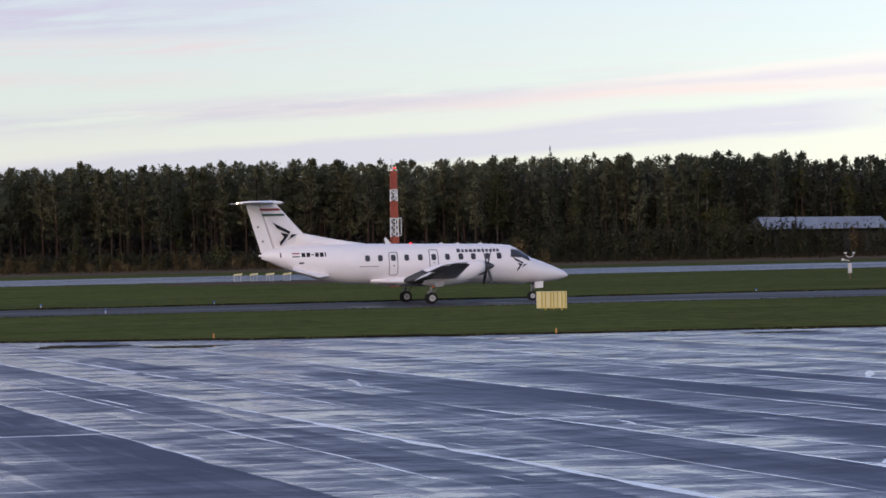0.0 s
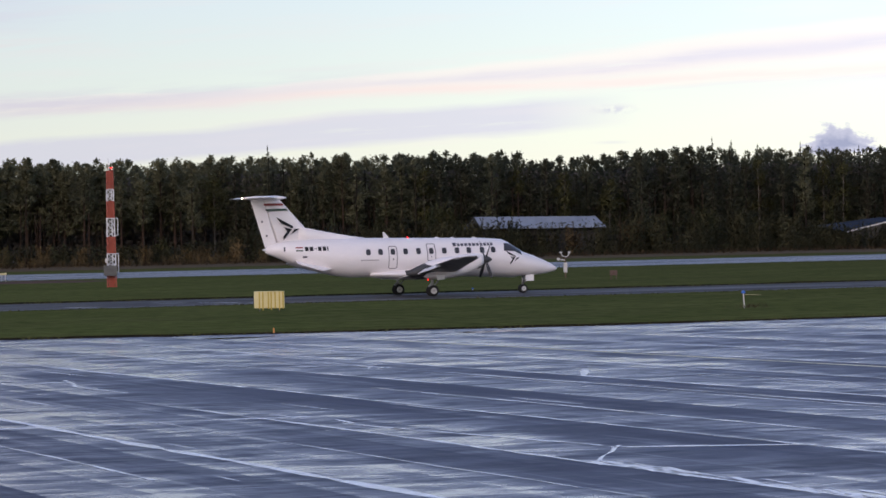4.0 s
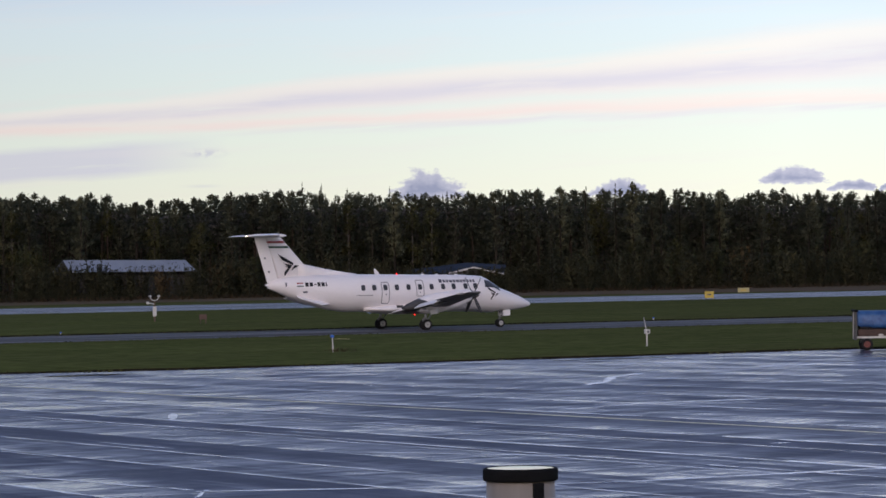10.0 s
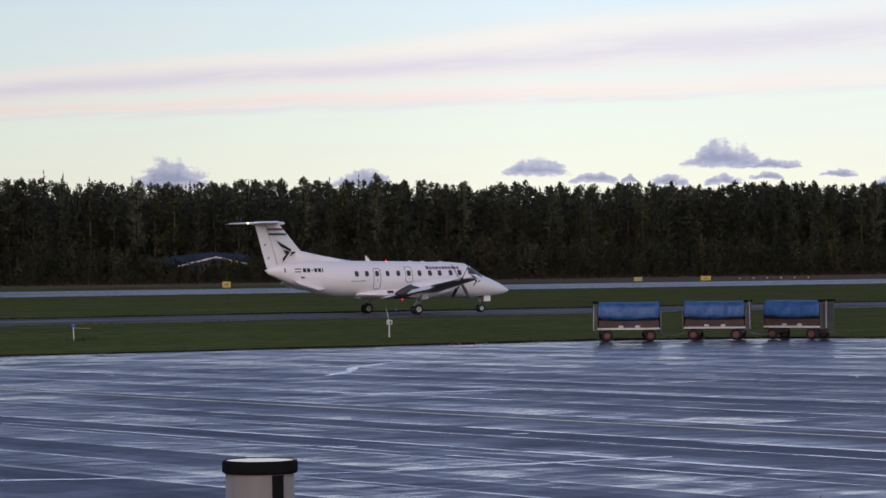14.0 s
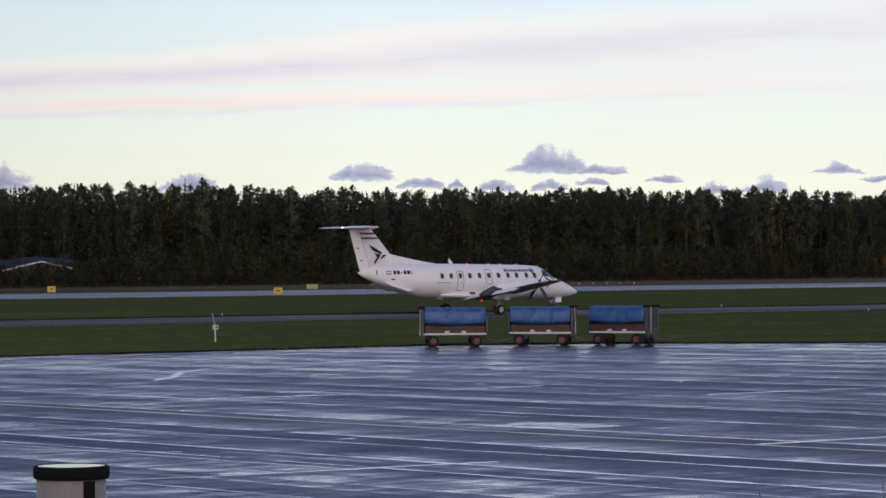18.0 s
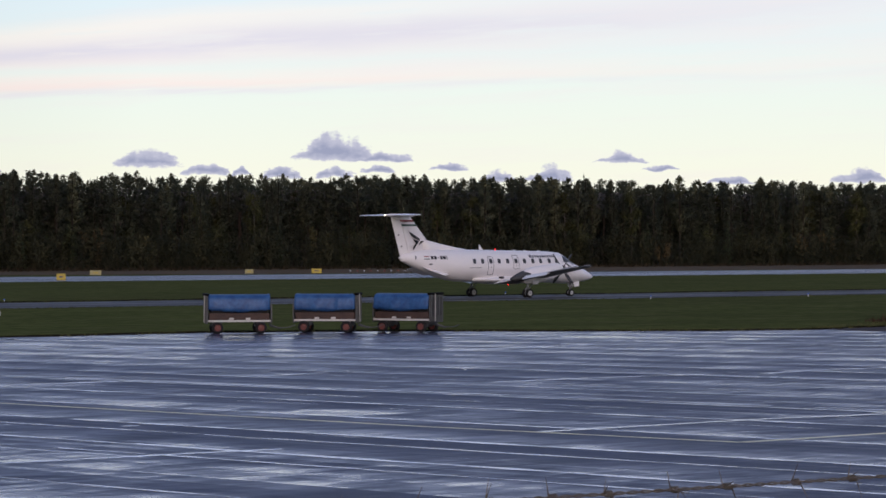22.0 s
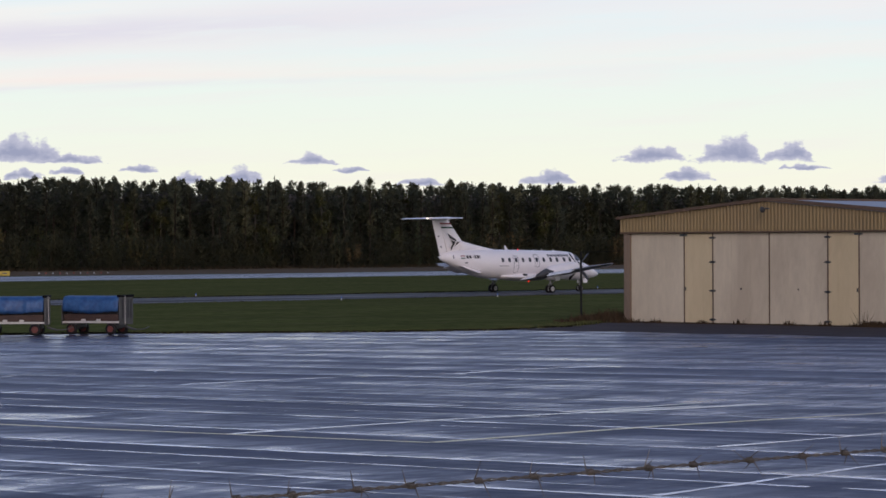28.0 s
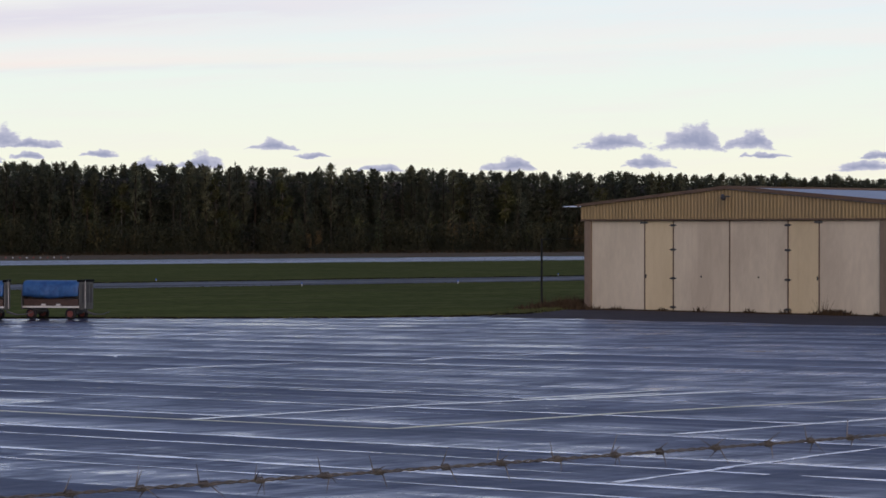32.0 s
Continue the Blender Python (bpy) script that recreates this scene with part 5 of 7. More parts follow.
    pole = thing("thin_pole", "thin dark metal pole with a slack cable beside the hangar", "pole", pose(116.1, 108.9, 0))
    part("shaft", rod((0, 0, -0.1), (0, 0, 3.55), 0.06, 0.045, 8), M_RUBBER, pole)
    part("cable", rod((0, 0, 3.5), (1.2, -4.0, 3.62), 0.012, 0.012, 5), M_RUBBER, pole)


build_hangar()


# ---- the airliner ----
HULL = [  # x, top, bottom, half width
    (9.23, 1.50, 1.40, 0.05), (9.1, 1.60, 1.32, 0.15), (8.8, 1.78, 1.23, 0.31), (8.3, 2.02, 1.14, 0.5), (7.6, 2.31, 1.06, 0.74), (6.95, 2.54, 1.03, 0.92),
    (6.7, 2.68, 1.03, 0.97), (6.35, 2.90, 0.96, 1.02), (6, 3.14, 0.98, 1.06), (5.6, 3.33, 1.00, 1.1), (5.1, 3.37, 1.03, 1.13), (4.4, 3.42, 1.06, 1.14),
    (3, 3.45, 1.10, 1.14), (0, 3.51, 1.14, 1.14), (-3, 3.56, 1.19, 1.14), (-4.2, 3.57, 1.20, 1.13), (-5.2, 3.56, 1.34, 1.08), (-6.2, 3.59, 1.57, 0.98),
    (-7.2, 3.53, 1.88, 0.82), (-8.1, 3.47, 2.22, 0.6), (-8.8, 3.35, 2.53, 0.38), (-9.2, 3.21, 2.69, 0.2), (-9.38, 3.07, 2.79, 0.08)]


def hull_at(x):
    for (xa, ta, ba, wa), (xb, tb, bb, wb) in zip(HULL, HULL[1:]):
        if xb <= x <= xa:
            u = (xa - x) / (xa - xb)
            return ta + (tb - ta) * u, ba + (bb - ba) * u, wa + (wb - wa) * u
    return HULL[0][1:] if x > HULL[0][0] else HULL[-1][1:]


def skin(x, z, side=-1, proud=0.0):
    """The place on the hull's side at height z, and the lean of the skin there."""
    top, bot, w = hull_at(x)
    zc, rz = (top + bot) / 2, (top - bot) / 2
    s = max(-0.98, min(0.98, (z - zc) / rz))
    y = w * math.sqrt(1 - s * s)
    n = Vector((0, y / (w * w), (z - zc) / (rz * rz))).normalized()
    return Vector((x, side * (y + proud * n.y), z + proud * n.z)), n


def decal(points, thick, side=-1, proud=0.004):
    """A thin plate that lies on the hull's side; points are (x, z). It is cut into strips that follow the curve."""
    bm = bmesh.new()
    bm.faces.new([bm.verts.new((x, 0, z)) for x, z in points])
    bmesh.ops.triangulate(bm, faces=list(bm.faces))
    bmesh.ops.subdivide_edges(bm, edges=list(bm.edges), cuts=3, use_grid_fill=True)
    for v in bm.verts:
        v.co = skin(v.co.x, v.co.z, side, proud + thick)[0]
    bmesh.ops.recalc_face_normals(bm, faces=bm.faces)
    bmesh.ops.solidify(bm, geom=list(bm.faces), thickness=0.003)
    return bm


def rounded(xc, zc, w, h, r, n=4):
    pts = []
    for cx, cz, a0 in ((1, 1, 0), (-1, 1, 90), (-1, -1, 180), (1, -1, 270)):
        for k in range(n + 1):
            a = radians(a0 + 90 * k / n)
            pts.append((xc + cx * (w / 2 - r) + r * math.cos(a), zc + cz * (h / 2 - r) + r * math.sin(a)))
    return pts


def outline(xc, zc, w, h, r, line, side=-1):
    """A door's seam: a thin raised frame on the hull."""
    a, b = rounded(xc, zc, w, h, r), rounded(xc, zc, w - 2 * line, h - 2 * line, max(0.01, r - line))

    def cut(pts):                         # long sides follow the hull's curve
        out = []
        for p, q in zip(pts, pts[1:] + pts[:1]):
            out += [(p[0] + (q[0] - p[0]) * k / 6, p[1] + (q[1] - p[1]) * k / 6) for k in range(6)]
        return out

    a, b = cut(a), cut(b)
    bm = bmesh.new()
    va = [bm.verts.new(skin(x, z, side, 0.004)[0]) for x, z in a]
    vb = [bm.verts.new(skin(x, z, side, 0.004)[0]) for x, z in b]
    n = len(a)
    for i in range(n):
        bm.faces.new((va[i], va[(i + 1) % n], vb[(i + 1) % n], vb[i]))
    bmesh.ops.solidify(bm, geom=list(bm.faces), thickness=0.004)
    return bm


FOIL = [(0.0, 0.0), (0.015, 0.28), (0.06, 0.58), (0.16, 0.88), (0.32, 1.0), (0.5, 0.9), (0.7, 0.6), (0.88, 0.25), (1.0, 0.02),
        (0.88, -0.14), (0.7, -0.3), (0.5, -0.42), (0.32, -0.48), (0.16, -0.46), (0.06, -0.34), (0.015, -0.18)]


def foil(le, te, y, z, thick, upright=False, flat=False):
    """One section of a wing: its nose at le, its tail at te."""
    c = le - te
    out = []
    for u, v in FOIL:
        t = v * thick * (0.5 if flat else 0.62)
        out.append((le - c * u, y + t, z) if upright else (le - c * u, y, z + t))
    return out


def build_airliner():
    plane = thing("turboprop_airliner", "white twin-engine T-tailed turboprop airliner taxiing with its flaps lowered", "airplane")
    rings = []
    for x, top, bot, w in HULL:
        zc, rz = (top + bot) / 2, (top - bot) / 2
        rings.append([(x, w * math.cos(2 * math.pi * i / 40), zc + rz * math.sin(2 * math.pi * i / 40)) for i in range(40)])
    part("fuselage", loft(rings), M_WHITE, plane, "glossy white round fuselage", True)
    # wing and belly fairing
    fair = []
    for x, w, z0, z1 in ((3.0, 0.5, 1.16, 1.3), (2.5, 0.95, 1.05, 1.45), (1.6, 1.2, 0.98, 1.62), (0.0, 1.26, 0.97, 1.7), (-1.2, 1.24, 1.0, 1.66), (-2.2, 1.12, 1.1, 1.58), (-3.0, 0.85, 1.22, 1.5)):
        zc, rz = (z0 + z1) / 2, (z1 - z0) / 2
        fair.append([(x, w * math.cos(2 * math.pi * i / 28), zc + rz * math.sin(2 * math.pi * i / 28)) for i in range(28)])
    part("belly_fairing", loft(fair), M_WHITE, plane, smooth=True)
    for s in (-1, 1):
        secs = []
        for y, le, te, th in ((0.6, 1.68, -0.95, 0.44), (3.3, 1.5, -0.75, 0.38), (6.6, 1.12, -0.5, 0.26), (9.3, 0.82, -0.36, 0.17), (9.75, 0.62, -0.34, 0.12), (9.89, 0.3, -0.28, 0.05)):
            secs.append(foil(le, te, s * y, 1.16 + (y - 1.0) * 0.137, th))
        wing = part("wing", loft(secs), M_GREY, plane, "grey-bottomed wing with upward slope", True)
        edge = [foil(le + 0.02, le - 0.2, s * y, 1.16 + (y - 1.0) * 0.137, th * 0.75) for y, le, th in ((1.2, 1.64, 0.4), (3.3, 1.5, 0.38), (6.6, 1.12, 0.26), (9.3, 0.82, 0.17), (9.7, 0.66, 0.13))]
        part("leading_edge", loft(edge), M_WHITE, wing, "white leading edge", True)
        for y0, y1, drop, name in ((1.35, 2.75, 0.18, "flap"), (3.95, 6.5, 0.2, "flap"), (6.6, 9.2, 0.03, "aileron")):
            ra, rb = [], []
            for y, store in ((y0, ra), (y1, rb)):
                te = -0.95 + (y - 0.6) * 0.07
                z = 1.16 + (y - 1.0) * 0.137
                ch = 0.42 if y0 > 3 else 0.78
                store.extend([(te + 0.12, s * y, z + 0.02), (te - 0.02, s * y, z + 0.075), (te - ch, s * y, z - drop + 0.012), (te - ch, s * y, z - drop - 0.012), (te + 0.06, s * y, z - 0.05)])
            part(name, loft([ra, rb]), M_WHITE2 if name == "flap" else M_GREY, wing, "lowered flap" if name == "flap" else "")
        for y in (4.2, 6.3):
            te = -0.95 + (y - 0.6) * 0.07
            z = 1.16 + (y - 1.0) * 0.137
            part("flap_track", slab([(te + 0.7, s * y, z - 0.08), (te - 0.15, s * y, z - 0.1), (te - 0.42, s * y, z - 0.28), (te - 0.15, s * y, z - 0.26)], (0, 0.09, 0)), M_DARK, wing, "dark flap track fairing")
        part("wing_tip_light", spun([(0.0, -0.06), (0.05, 0.0), (0.0, 0.06)], 8), M_GLASS, wing, m=pose(0.5, s * 9.82, 2.38))
        # engine
        nac = []
        for x, zc, w, h in ((3.2, 2.13, 0.30, 0.30), (3.0, 2.08, 0.38, 0.42), (2.5, 1.95, 0.45, 0.53), (1.7, 1.80, 0.49, 0.61), (0.7, 1.66, 0.5, 0.64), (-0.1, 1.58, 0.47, 0.55), (-0.5, 1.55, 0.40, 0.42)):
            nac.append([(x, s * 3.29 + w * math.copysign(abs(math.cos(2 * math.pi * i / 28)) ** 0.85, math.cos(2 * math.pi * i / 28)), zc + h * math.copysign(abs(math.sin(2 * math.pi * i / 28)) ** 0.85, math.sin(2 * math.pi * i / 28))) for i in range(28)])
        eng = part("engine_nacelle", loft(nac), M_WHITE, plane, "white engine nacelle under the wing", True)
        part("air_intake", loft([[(3.16, s * 3.29 + 0.27 * math.cos(a), 1.75 + 0.1 * math.sin(a)) for a in np.linspace(0, 2 * math.pi, 14, endpoint=False)],
                                 [(2.6, s * 3.29 + 0.3 * math.cos(a), 1.68 + 0.16 * math.sin(a)) for a in np.linspace(0, 2 * math.pi, 14, endpoint=False)]]), M_DARK, eng, "dark chin intake")
        tailp = []
        for x, zc, w, h in ((-0.05, 1.66, 0.485, 0.42), (-0.5, 1.6, 0.45, 0.38), (-0.95, 1.5, 0.36, 0.3), (-1.35, 1.42, 0.24, 0.2), (-1.6, 1.38, 0.12, 0.08)):
            tailp.append([(x, s * 3.29 + w * math.cos(2 * math.pi * i / 20), zc + h * math.sin(2 * math.pi * i / 20)) for i in range(20)])
        part("exhaust_fairing", loft(tailp), M_DARK, eng, "soot-dark exhaust fairing behind the engine", True)
        part("gear_door", slab([(0.7, s * (3.29 + 0.42), 1.3), (0.1, s * (3.29 + 0.42), 1.27), (0.14, s * (3.29 + 0.48), 0.98), (0.6, s * (3.29 + 0.48), 1.0)], (0, 0.03, 0)), M_WHITE2, eng)
        prop = part("propeller", spun([(0.0, 0.62), (0.07, 0.56), (0.17, 0.4), (0.25, 0.2), (0.29, 0.0), (0.28, -0.06)], 20, "X"), M_PROP, plane, "dark spinner with four blades", True, pose(3.22, s * 3.29, 2.13))
        for k in range(4):
            blade = []
            for r, ch, tw, th in ((0.2, 0.13, 60, 0.1), (0.45, 0.17, 48, 0.07), (0.8, 0.23, 34, 0.05), (1.2, 0.23, 24, 0.035), (1.45, 0.18, 19, 0.025), (1.55, 0.1, 18, 0.015)):
                a = radians(tw)
                ring = []
                for c, t in ((-0.5, 0), (-0.2, 0.5), (0.2, 0.5), (0.5, 0), (0.2, -0.4), (-0.2, -0.4)):
                    u, v = c * ch, t * th
                    ring.append((0.18 + u * math.sin(a) + v * math.cos(a), u * math.cos(a) - v * math.sin(a), r))
                blade.append(ring)
            part("blade", loft(blade), M_PROP, prop, "dark grey blade", True, pose(0, 0, 0, 90 * k, 0, 0))
        # main landing gear
        leg = part("gear_leg", tube(tube(rod((0.0, s * 3.29, 1.3), (0, s * 3.29, 0.34), 0.085, 0.075), (0.6, s * 3.29, 1.2), (0.02, s * 3.29, 0.5), 0.04), (0, s * 3.29 - 0.36, 0.34), (0, s * 3.29 + 0.36, 0.34), 0.05), M_STEEL, plane, "steel main gear leg", True)
        part("scissor_link", slab([(-0.05, s * 3.29, 0.85), (-0.26, s * 3.29, 0.62), (-0.05, s * 3.29, 0.4), (-0.1, s * 3.29, 0.62)], (0, 0.06, 0)), M_STEEL, leg)
        for dy in (-0.2, 0.2):
            make_wheel(plane, 0.0, s * 3.29 + dy, 0.335, 0.335, 0.2)
        part("strake", slab([(-5.5, s * 0.8, 1.74), (-7.65, s * 0.5, 2.28), (-7.75, s * 1.25, 2.12), (-6.2, s * 1.3, 1.66)], (0, 0, 0.06), 0.012), M_WHITE, plane, "white ventral strake")
    # nose gear
    leg = part("gear_leg", tube(tube(rod((6.98, 0, 1.2), (6.98, 0, 0.26), 0.06), (7.5, 0, 1.15), (7.0, 0, 0.6), 0.03), (6.98, -0.24, 0.26), (6.98, 0.24, 0.26), 0.035), M_STEEL, plane, "steel nose gear leg", True)
    part("landing_light", spun([(0.0, 0.06), (0.09, 0.05), (0.09, -0.03), (0.0, -0.05)], 12, "X"), M_STEEL, leg, m=pose(7.1, 0, 0.72))
    for dy in (-0.15, 0.15):
        make_wheel(plane, 6.98, dy, 0.262, 0.262, 0.14)
    for s in (-1, 1):
        part("nose_gear_door", slab([(7.05, s * 0.34, 1.12), (7.6, s * 0.34, 1.14), (7.58, s * 0.36, 0.74), (7.07, s * 0.36, 0.72)], (0, 0.025, 0)), M_WHITE2, plane, "white nose gear door")
    part("gear_bay", cubed(6.5, -0.3, 1.02, 7.1, 0.3, 1.12), M_DARK, plane)
    # tail
    fin = []
    for z, le, te, th in ((3.0, -6.0, -9.36, 0.30), (4.0, -6.66, -9.66, 0.27), (4.45, -7.06, -9.8, 0.26), (5.2, -7.74, -10.03, 0.22), (5.95, -8.42, -10.24, 0.18), (6.06, -8.52, -10.27, 0.16)):
        fin.append(foil(le, te + 0.75, 0, z, th, True, True))
    finp = part("tail_fin", loft(fin), M_WHITE, plane, "white swept tail fin", True)
    rud = []
    for z, te, th in ((3.12, -9.4, 0.17), (4.45, -9.8, 0.14), (5.95, -10.24, 0.09)):
        c = te + 0.77
        rud.append([(c, th / 2, z), (te, 0.012, z), (te, -0.012, z), (c, -th / 2, z)])
    part("rudder", loft(rud), M_WHITE, plane, "white rudder")
    for z in (3.75, 4.6):
        part("rudder_hinge", cubed(-9.1 - (z - 3.12) * 0.31 - 0.05, -0.1, z, -9.1 - (z - 3.12) * 0.31 + 0.05, 0.1, z + 0.12, 0.01), M_SEAM, finp)
    dors = []
    for x, z, th in ((-3.2, 3.6, 0.03), (-4.2, 3.74, 0.1), (-5.4, 3.95, 0.16), (-6.6, 4.2, 0.2), (-7.3, 4.32, 0.2)):
        dors.append([(x, -th / 2 - 0.05, 3.3), (x, -th / 2, z - 0.05), (x, 0, z), (x, th / 2, z - 0.05), (x, th / 2 + 0.05, 3.3)])
    part("dorsal_fillet", loft(dors), M_WHITE, plane, smooth=True)
    part("tail_cone", spun([(0.0, -0.16), (0.05, -0.1), (0.1, 0.1), (0.12, 0.3)], 14, "X"), M_WHITE2, plane, smooth=True, m=pose(-9.42, 0, 2.97))
    for s in (-1, 1):
        stab = []
        for y, le, te, th in ((0.0, -8.55, -10.3, 0.2), (0.5, -8.78, -10.32, 0.19), (3.25, -9.92, -10.52, 0.1), (3.42, -10.08, -10.54, 0.06), (3.47, -10.25, -10.5, 0.03)):
            stab.append(foil(le, te, s * y, 6.07, th))
        st = part("tailplane", loft(stab), M_WHITE, plane, "white tailplane on top of the fin", True)
        part("elevator", loft([[(-10.28, s * 0.2, 6.10), (-10.62, s * 0.2, 6.065), (-10.62, s * 0.2, 6.05), (-10.28, s * 0.2, 6.03)], [(-10.48, s * 3.1, 6.08), (-10.74, s * 3.1, 6.065), (-10.74, s * 3.1, 6.05), (-10.48, s * 3.1, 6.05)]]), M_WHITE2, st)
    part("fin_bullet", spun([(0.0, 0.5), (0.09, 0.3), (0.14, -0.2), (0.12, -1.5), (0.07, -2.1), (0.02, -2.25)], 14, "X"), M_WHITE, plane, smooth=True, m=pose(-8.5, 0, 6.07))
    part("tail_light", spun([(0.0, -0.06), (0.045, 0.0), (0.0, 0.06)], 10, "X"), M_TAIL_LIGHT, plane, "lit warm tail light", m=pose(-10.76, 0, 6.07))
    part("beacon", spun([(0.045, -0.05), (0.04, 0.02), (0.025, 0.04), (0.0, 0.05)], 12, "Z"), M_BEACON, plane, "lit red beacon", m=pose(-0.4, 0, 3.54))
    part("beacon", spun([(0.0, -0.05), (0.024, -0.042), (0.031, -0.012), (0.033, 0.04)], 12, "Z"), M_BEACON, plane, "lit red belly beacon", m=pose(0.85, 0, 0.95))
    part("blade_antenna", slab([(-1.55, 0, 3.52), (-1.95, 0, 3.52), (-2.0, 0, 3.9), (-1.9, 0, 3.9)], (0, 0.03, 0)), M_WHITE2, plane)
    for x in (1.6, 2.6, 4.0):
        part("top_aerial", slab([(x, 0, hull_at(x)[0] - 0.02), (x - 0.3, 0, hull_at(x)[0] - 0.02), (x - 0.24, 0, hull_at(x)[0] + 0.07), (x - 0.06, 0, hull_at(x)[0] + 0.06)], (0, 0.04, 0)), M_WHITE2, plane)
    # windows, doors, livery
    for s in (-1, 1):
        for x in (-3.27, -2.5, -1.72, -0.91, -0.09, 0.73, 1.56, 2.38, 3.14, 4.0, 4.72):
            w = part("cabin_window", decal(rounded(x, 2.70, 0.28, 0.35, 0.09), 0.004, s), M_GLASS, plane, "dark cabin window")
            part("frame", outline(x, 2.70, 0.34, 0.41, 0.12, 0.03, s), M_WHITE2, w)
        part("side_door", outline(-1.72, 2.36, 0.56, 1.38, 0.12, 0.045, s), M_SEAM, plane, "service door outline")
        part("exit_hatch", outline(0.73, 2.62, 0.56, 1.05, 0.1, 0.045, s), M_SEAM, plane, "emergency exit outline")
        part("door_latch", decal(rounded(-1.7, 2.25, 0.07, 0.1, 0.03), 0.006, s), M_NAVY, plane)
        part("exit_latch", decal(rounded(0.73, 2.36, 0.07, 0.07, 0.03), 0.006, s), M_NAVY, plane)
        part("side_cockpit_window", decal([(6.02, 3.02), (5.52, 3.08), (5.42, 2.62), (5.95, 2.58), (6.42, 2.56)], 0.004, s), M_GLASS, plane, "dark side cockpit window")
        ws = bmesh.new()
        for x0, x1 in ((6.06, 6.66),):
            rows = []
            for k in range(5):
                x = x0 + (x1 - x0) * k / 4
                top, bot, hw = hull_at(x)
                zc, rz = (top + bot) / 2, (top - bot) / 2
                row = []
                for a in (34, 46, 58, 70, 80, 87):
                    aa = radians(a)
                    row.append(ws.verts.new((x + 0.012, s * (hw + 0.006) * math.cos(aa), zc + (rz + 0.008) * math.sin(aa))))
                rows.append(row)
            for r0, r1 in zip(rows, rows[1:]):
                for i in range(5):
                    ws.faces.new((r0[i], r0[i + 1], r1[i + 1], r1[i]))
        bmesh.ops.recalc_face_normals(ws, faces=ws.faces)
        part("windscreen", ws, M_GLASS, plane, "dark cockpit windscreen", True)
        part("vent", cubed(-0.97, s * 1.17 - 0.07, 1.4, -0.55, s * 1.17 + 0.07, 1.56, 0.015), M_DARK, plane, "dark belly vent")
        part("tail_vent", decal(rounded(-7.15, 2.5, 0.28, 0.1, 0.03), 0.004, s), M_NAVY, plane)
        # title and marks as plain bars
        x = 2.16
        for k in range(11):
            w = (0.22, 0.17, 0.17, 0.21, 0.17, 0.2, 0.17, 0.17, 0.17, 0.15, 0.15)[k]
            part("title_bar", decal([(x, 2.95), (x + w, 2.95), (x + w, 2.95 + (0.21 if k == 0 else 0.17)), (x, 2.95 + (0.21 if k == 0 else 0.17))], 0.003, s), M_NAVY, plane, "dark lettering bar")
            x += w + 0.065
        x = -7.14
        for k, w in enumerate((0.22, 0.22, 0.16, 0.2, 0.22, 0.08)):
            z0, z1 = (2.85, 3.1) if k != 2 else (2.95, 3.0)
            part("mark_bar", decal([(x, z0), (x + w, z0), (x + w, z1), (x, z1)], 0.003, s), M_BLACK, plane, "dark registration bar")
            x += w + 0.065
        for z0, mat in ((3.02, M_RED), (2.84, M_GREEN)):
            part("flag_stripe", decal([(-7.68, z0), (-7.25, z0), (-7.25, z0 + 0.075), (-7.68, z0 + 0.075)], 0.003, s), mat, plane)
        for k in range(9):
            x = -3.75 + k * 0.13
            part("caption_bar", decal([(x, 2.2), (x + 0.1, 2.2), (x + 0.1, 2.25), (x, 2.25)], 0.003, s), M_SEAM, plane)
        part("hull_slot", decal(rounded(-8.33, 2.98, 0.09, 0.28, 0.04), 0.004, s), M_NAVY, plane)
        # bird-like mark in three black shards, on the fin and on the nose
        shards = ([(-8.71, 4.92), (-7.66, 4.36), (-7.7, 4.22), (-8.42, 4.54)], [(-8.26, 4.32), (-7.74, 4.2), (-8.27, 3.52), (-8.28, 3.76), (-8.03, 4.04)],
                  [(-7.8, 3.88), (-7.58, 4.2), (-7.26, 4.2)])
        for sh in shards:
            part("tail_mark", slab([(x, s * 0.155, z) for x, z in sh], (0, 0.012, 0)), M_BLACK, finp, "black shard of the tail emblem")
            cx, cz = -7.98, 4.2
            part("nose_mark", decal([(6.0 + (x - cx) * 0.64, 2.18 + (z - cz) * 0.64) for x, z in sh], 0.003, s), M_BLACK, plane, "black shard of the nose emblem")
        for z, mat, xa, xb in ((5.68, M_RED, -9.42, -8.26), (5.36, M_GREEN, -9.3, -8.0)):
            part("fin_stripe", slab([(xa, s * 0.115, z - 0.07), (xb + 0.05, s * 0.115, z - 0.07), (xb - 0.05, s * 0.115, z + 0.06), (xa - 0.04, s * 0.115, z + 0.06)], (0, 0.014, 0)), mat, finp, "red fin stripe" if mat is M_RED else "dark green fin stripe")
    return plane


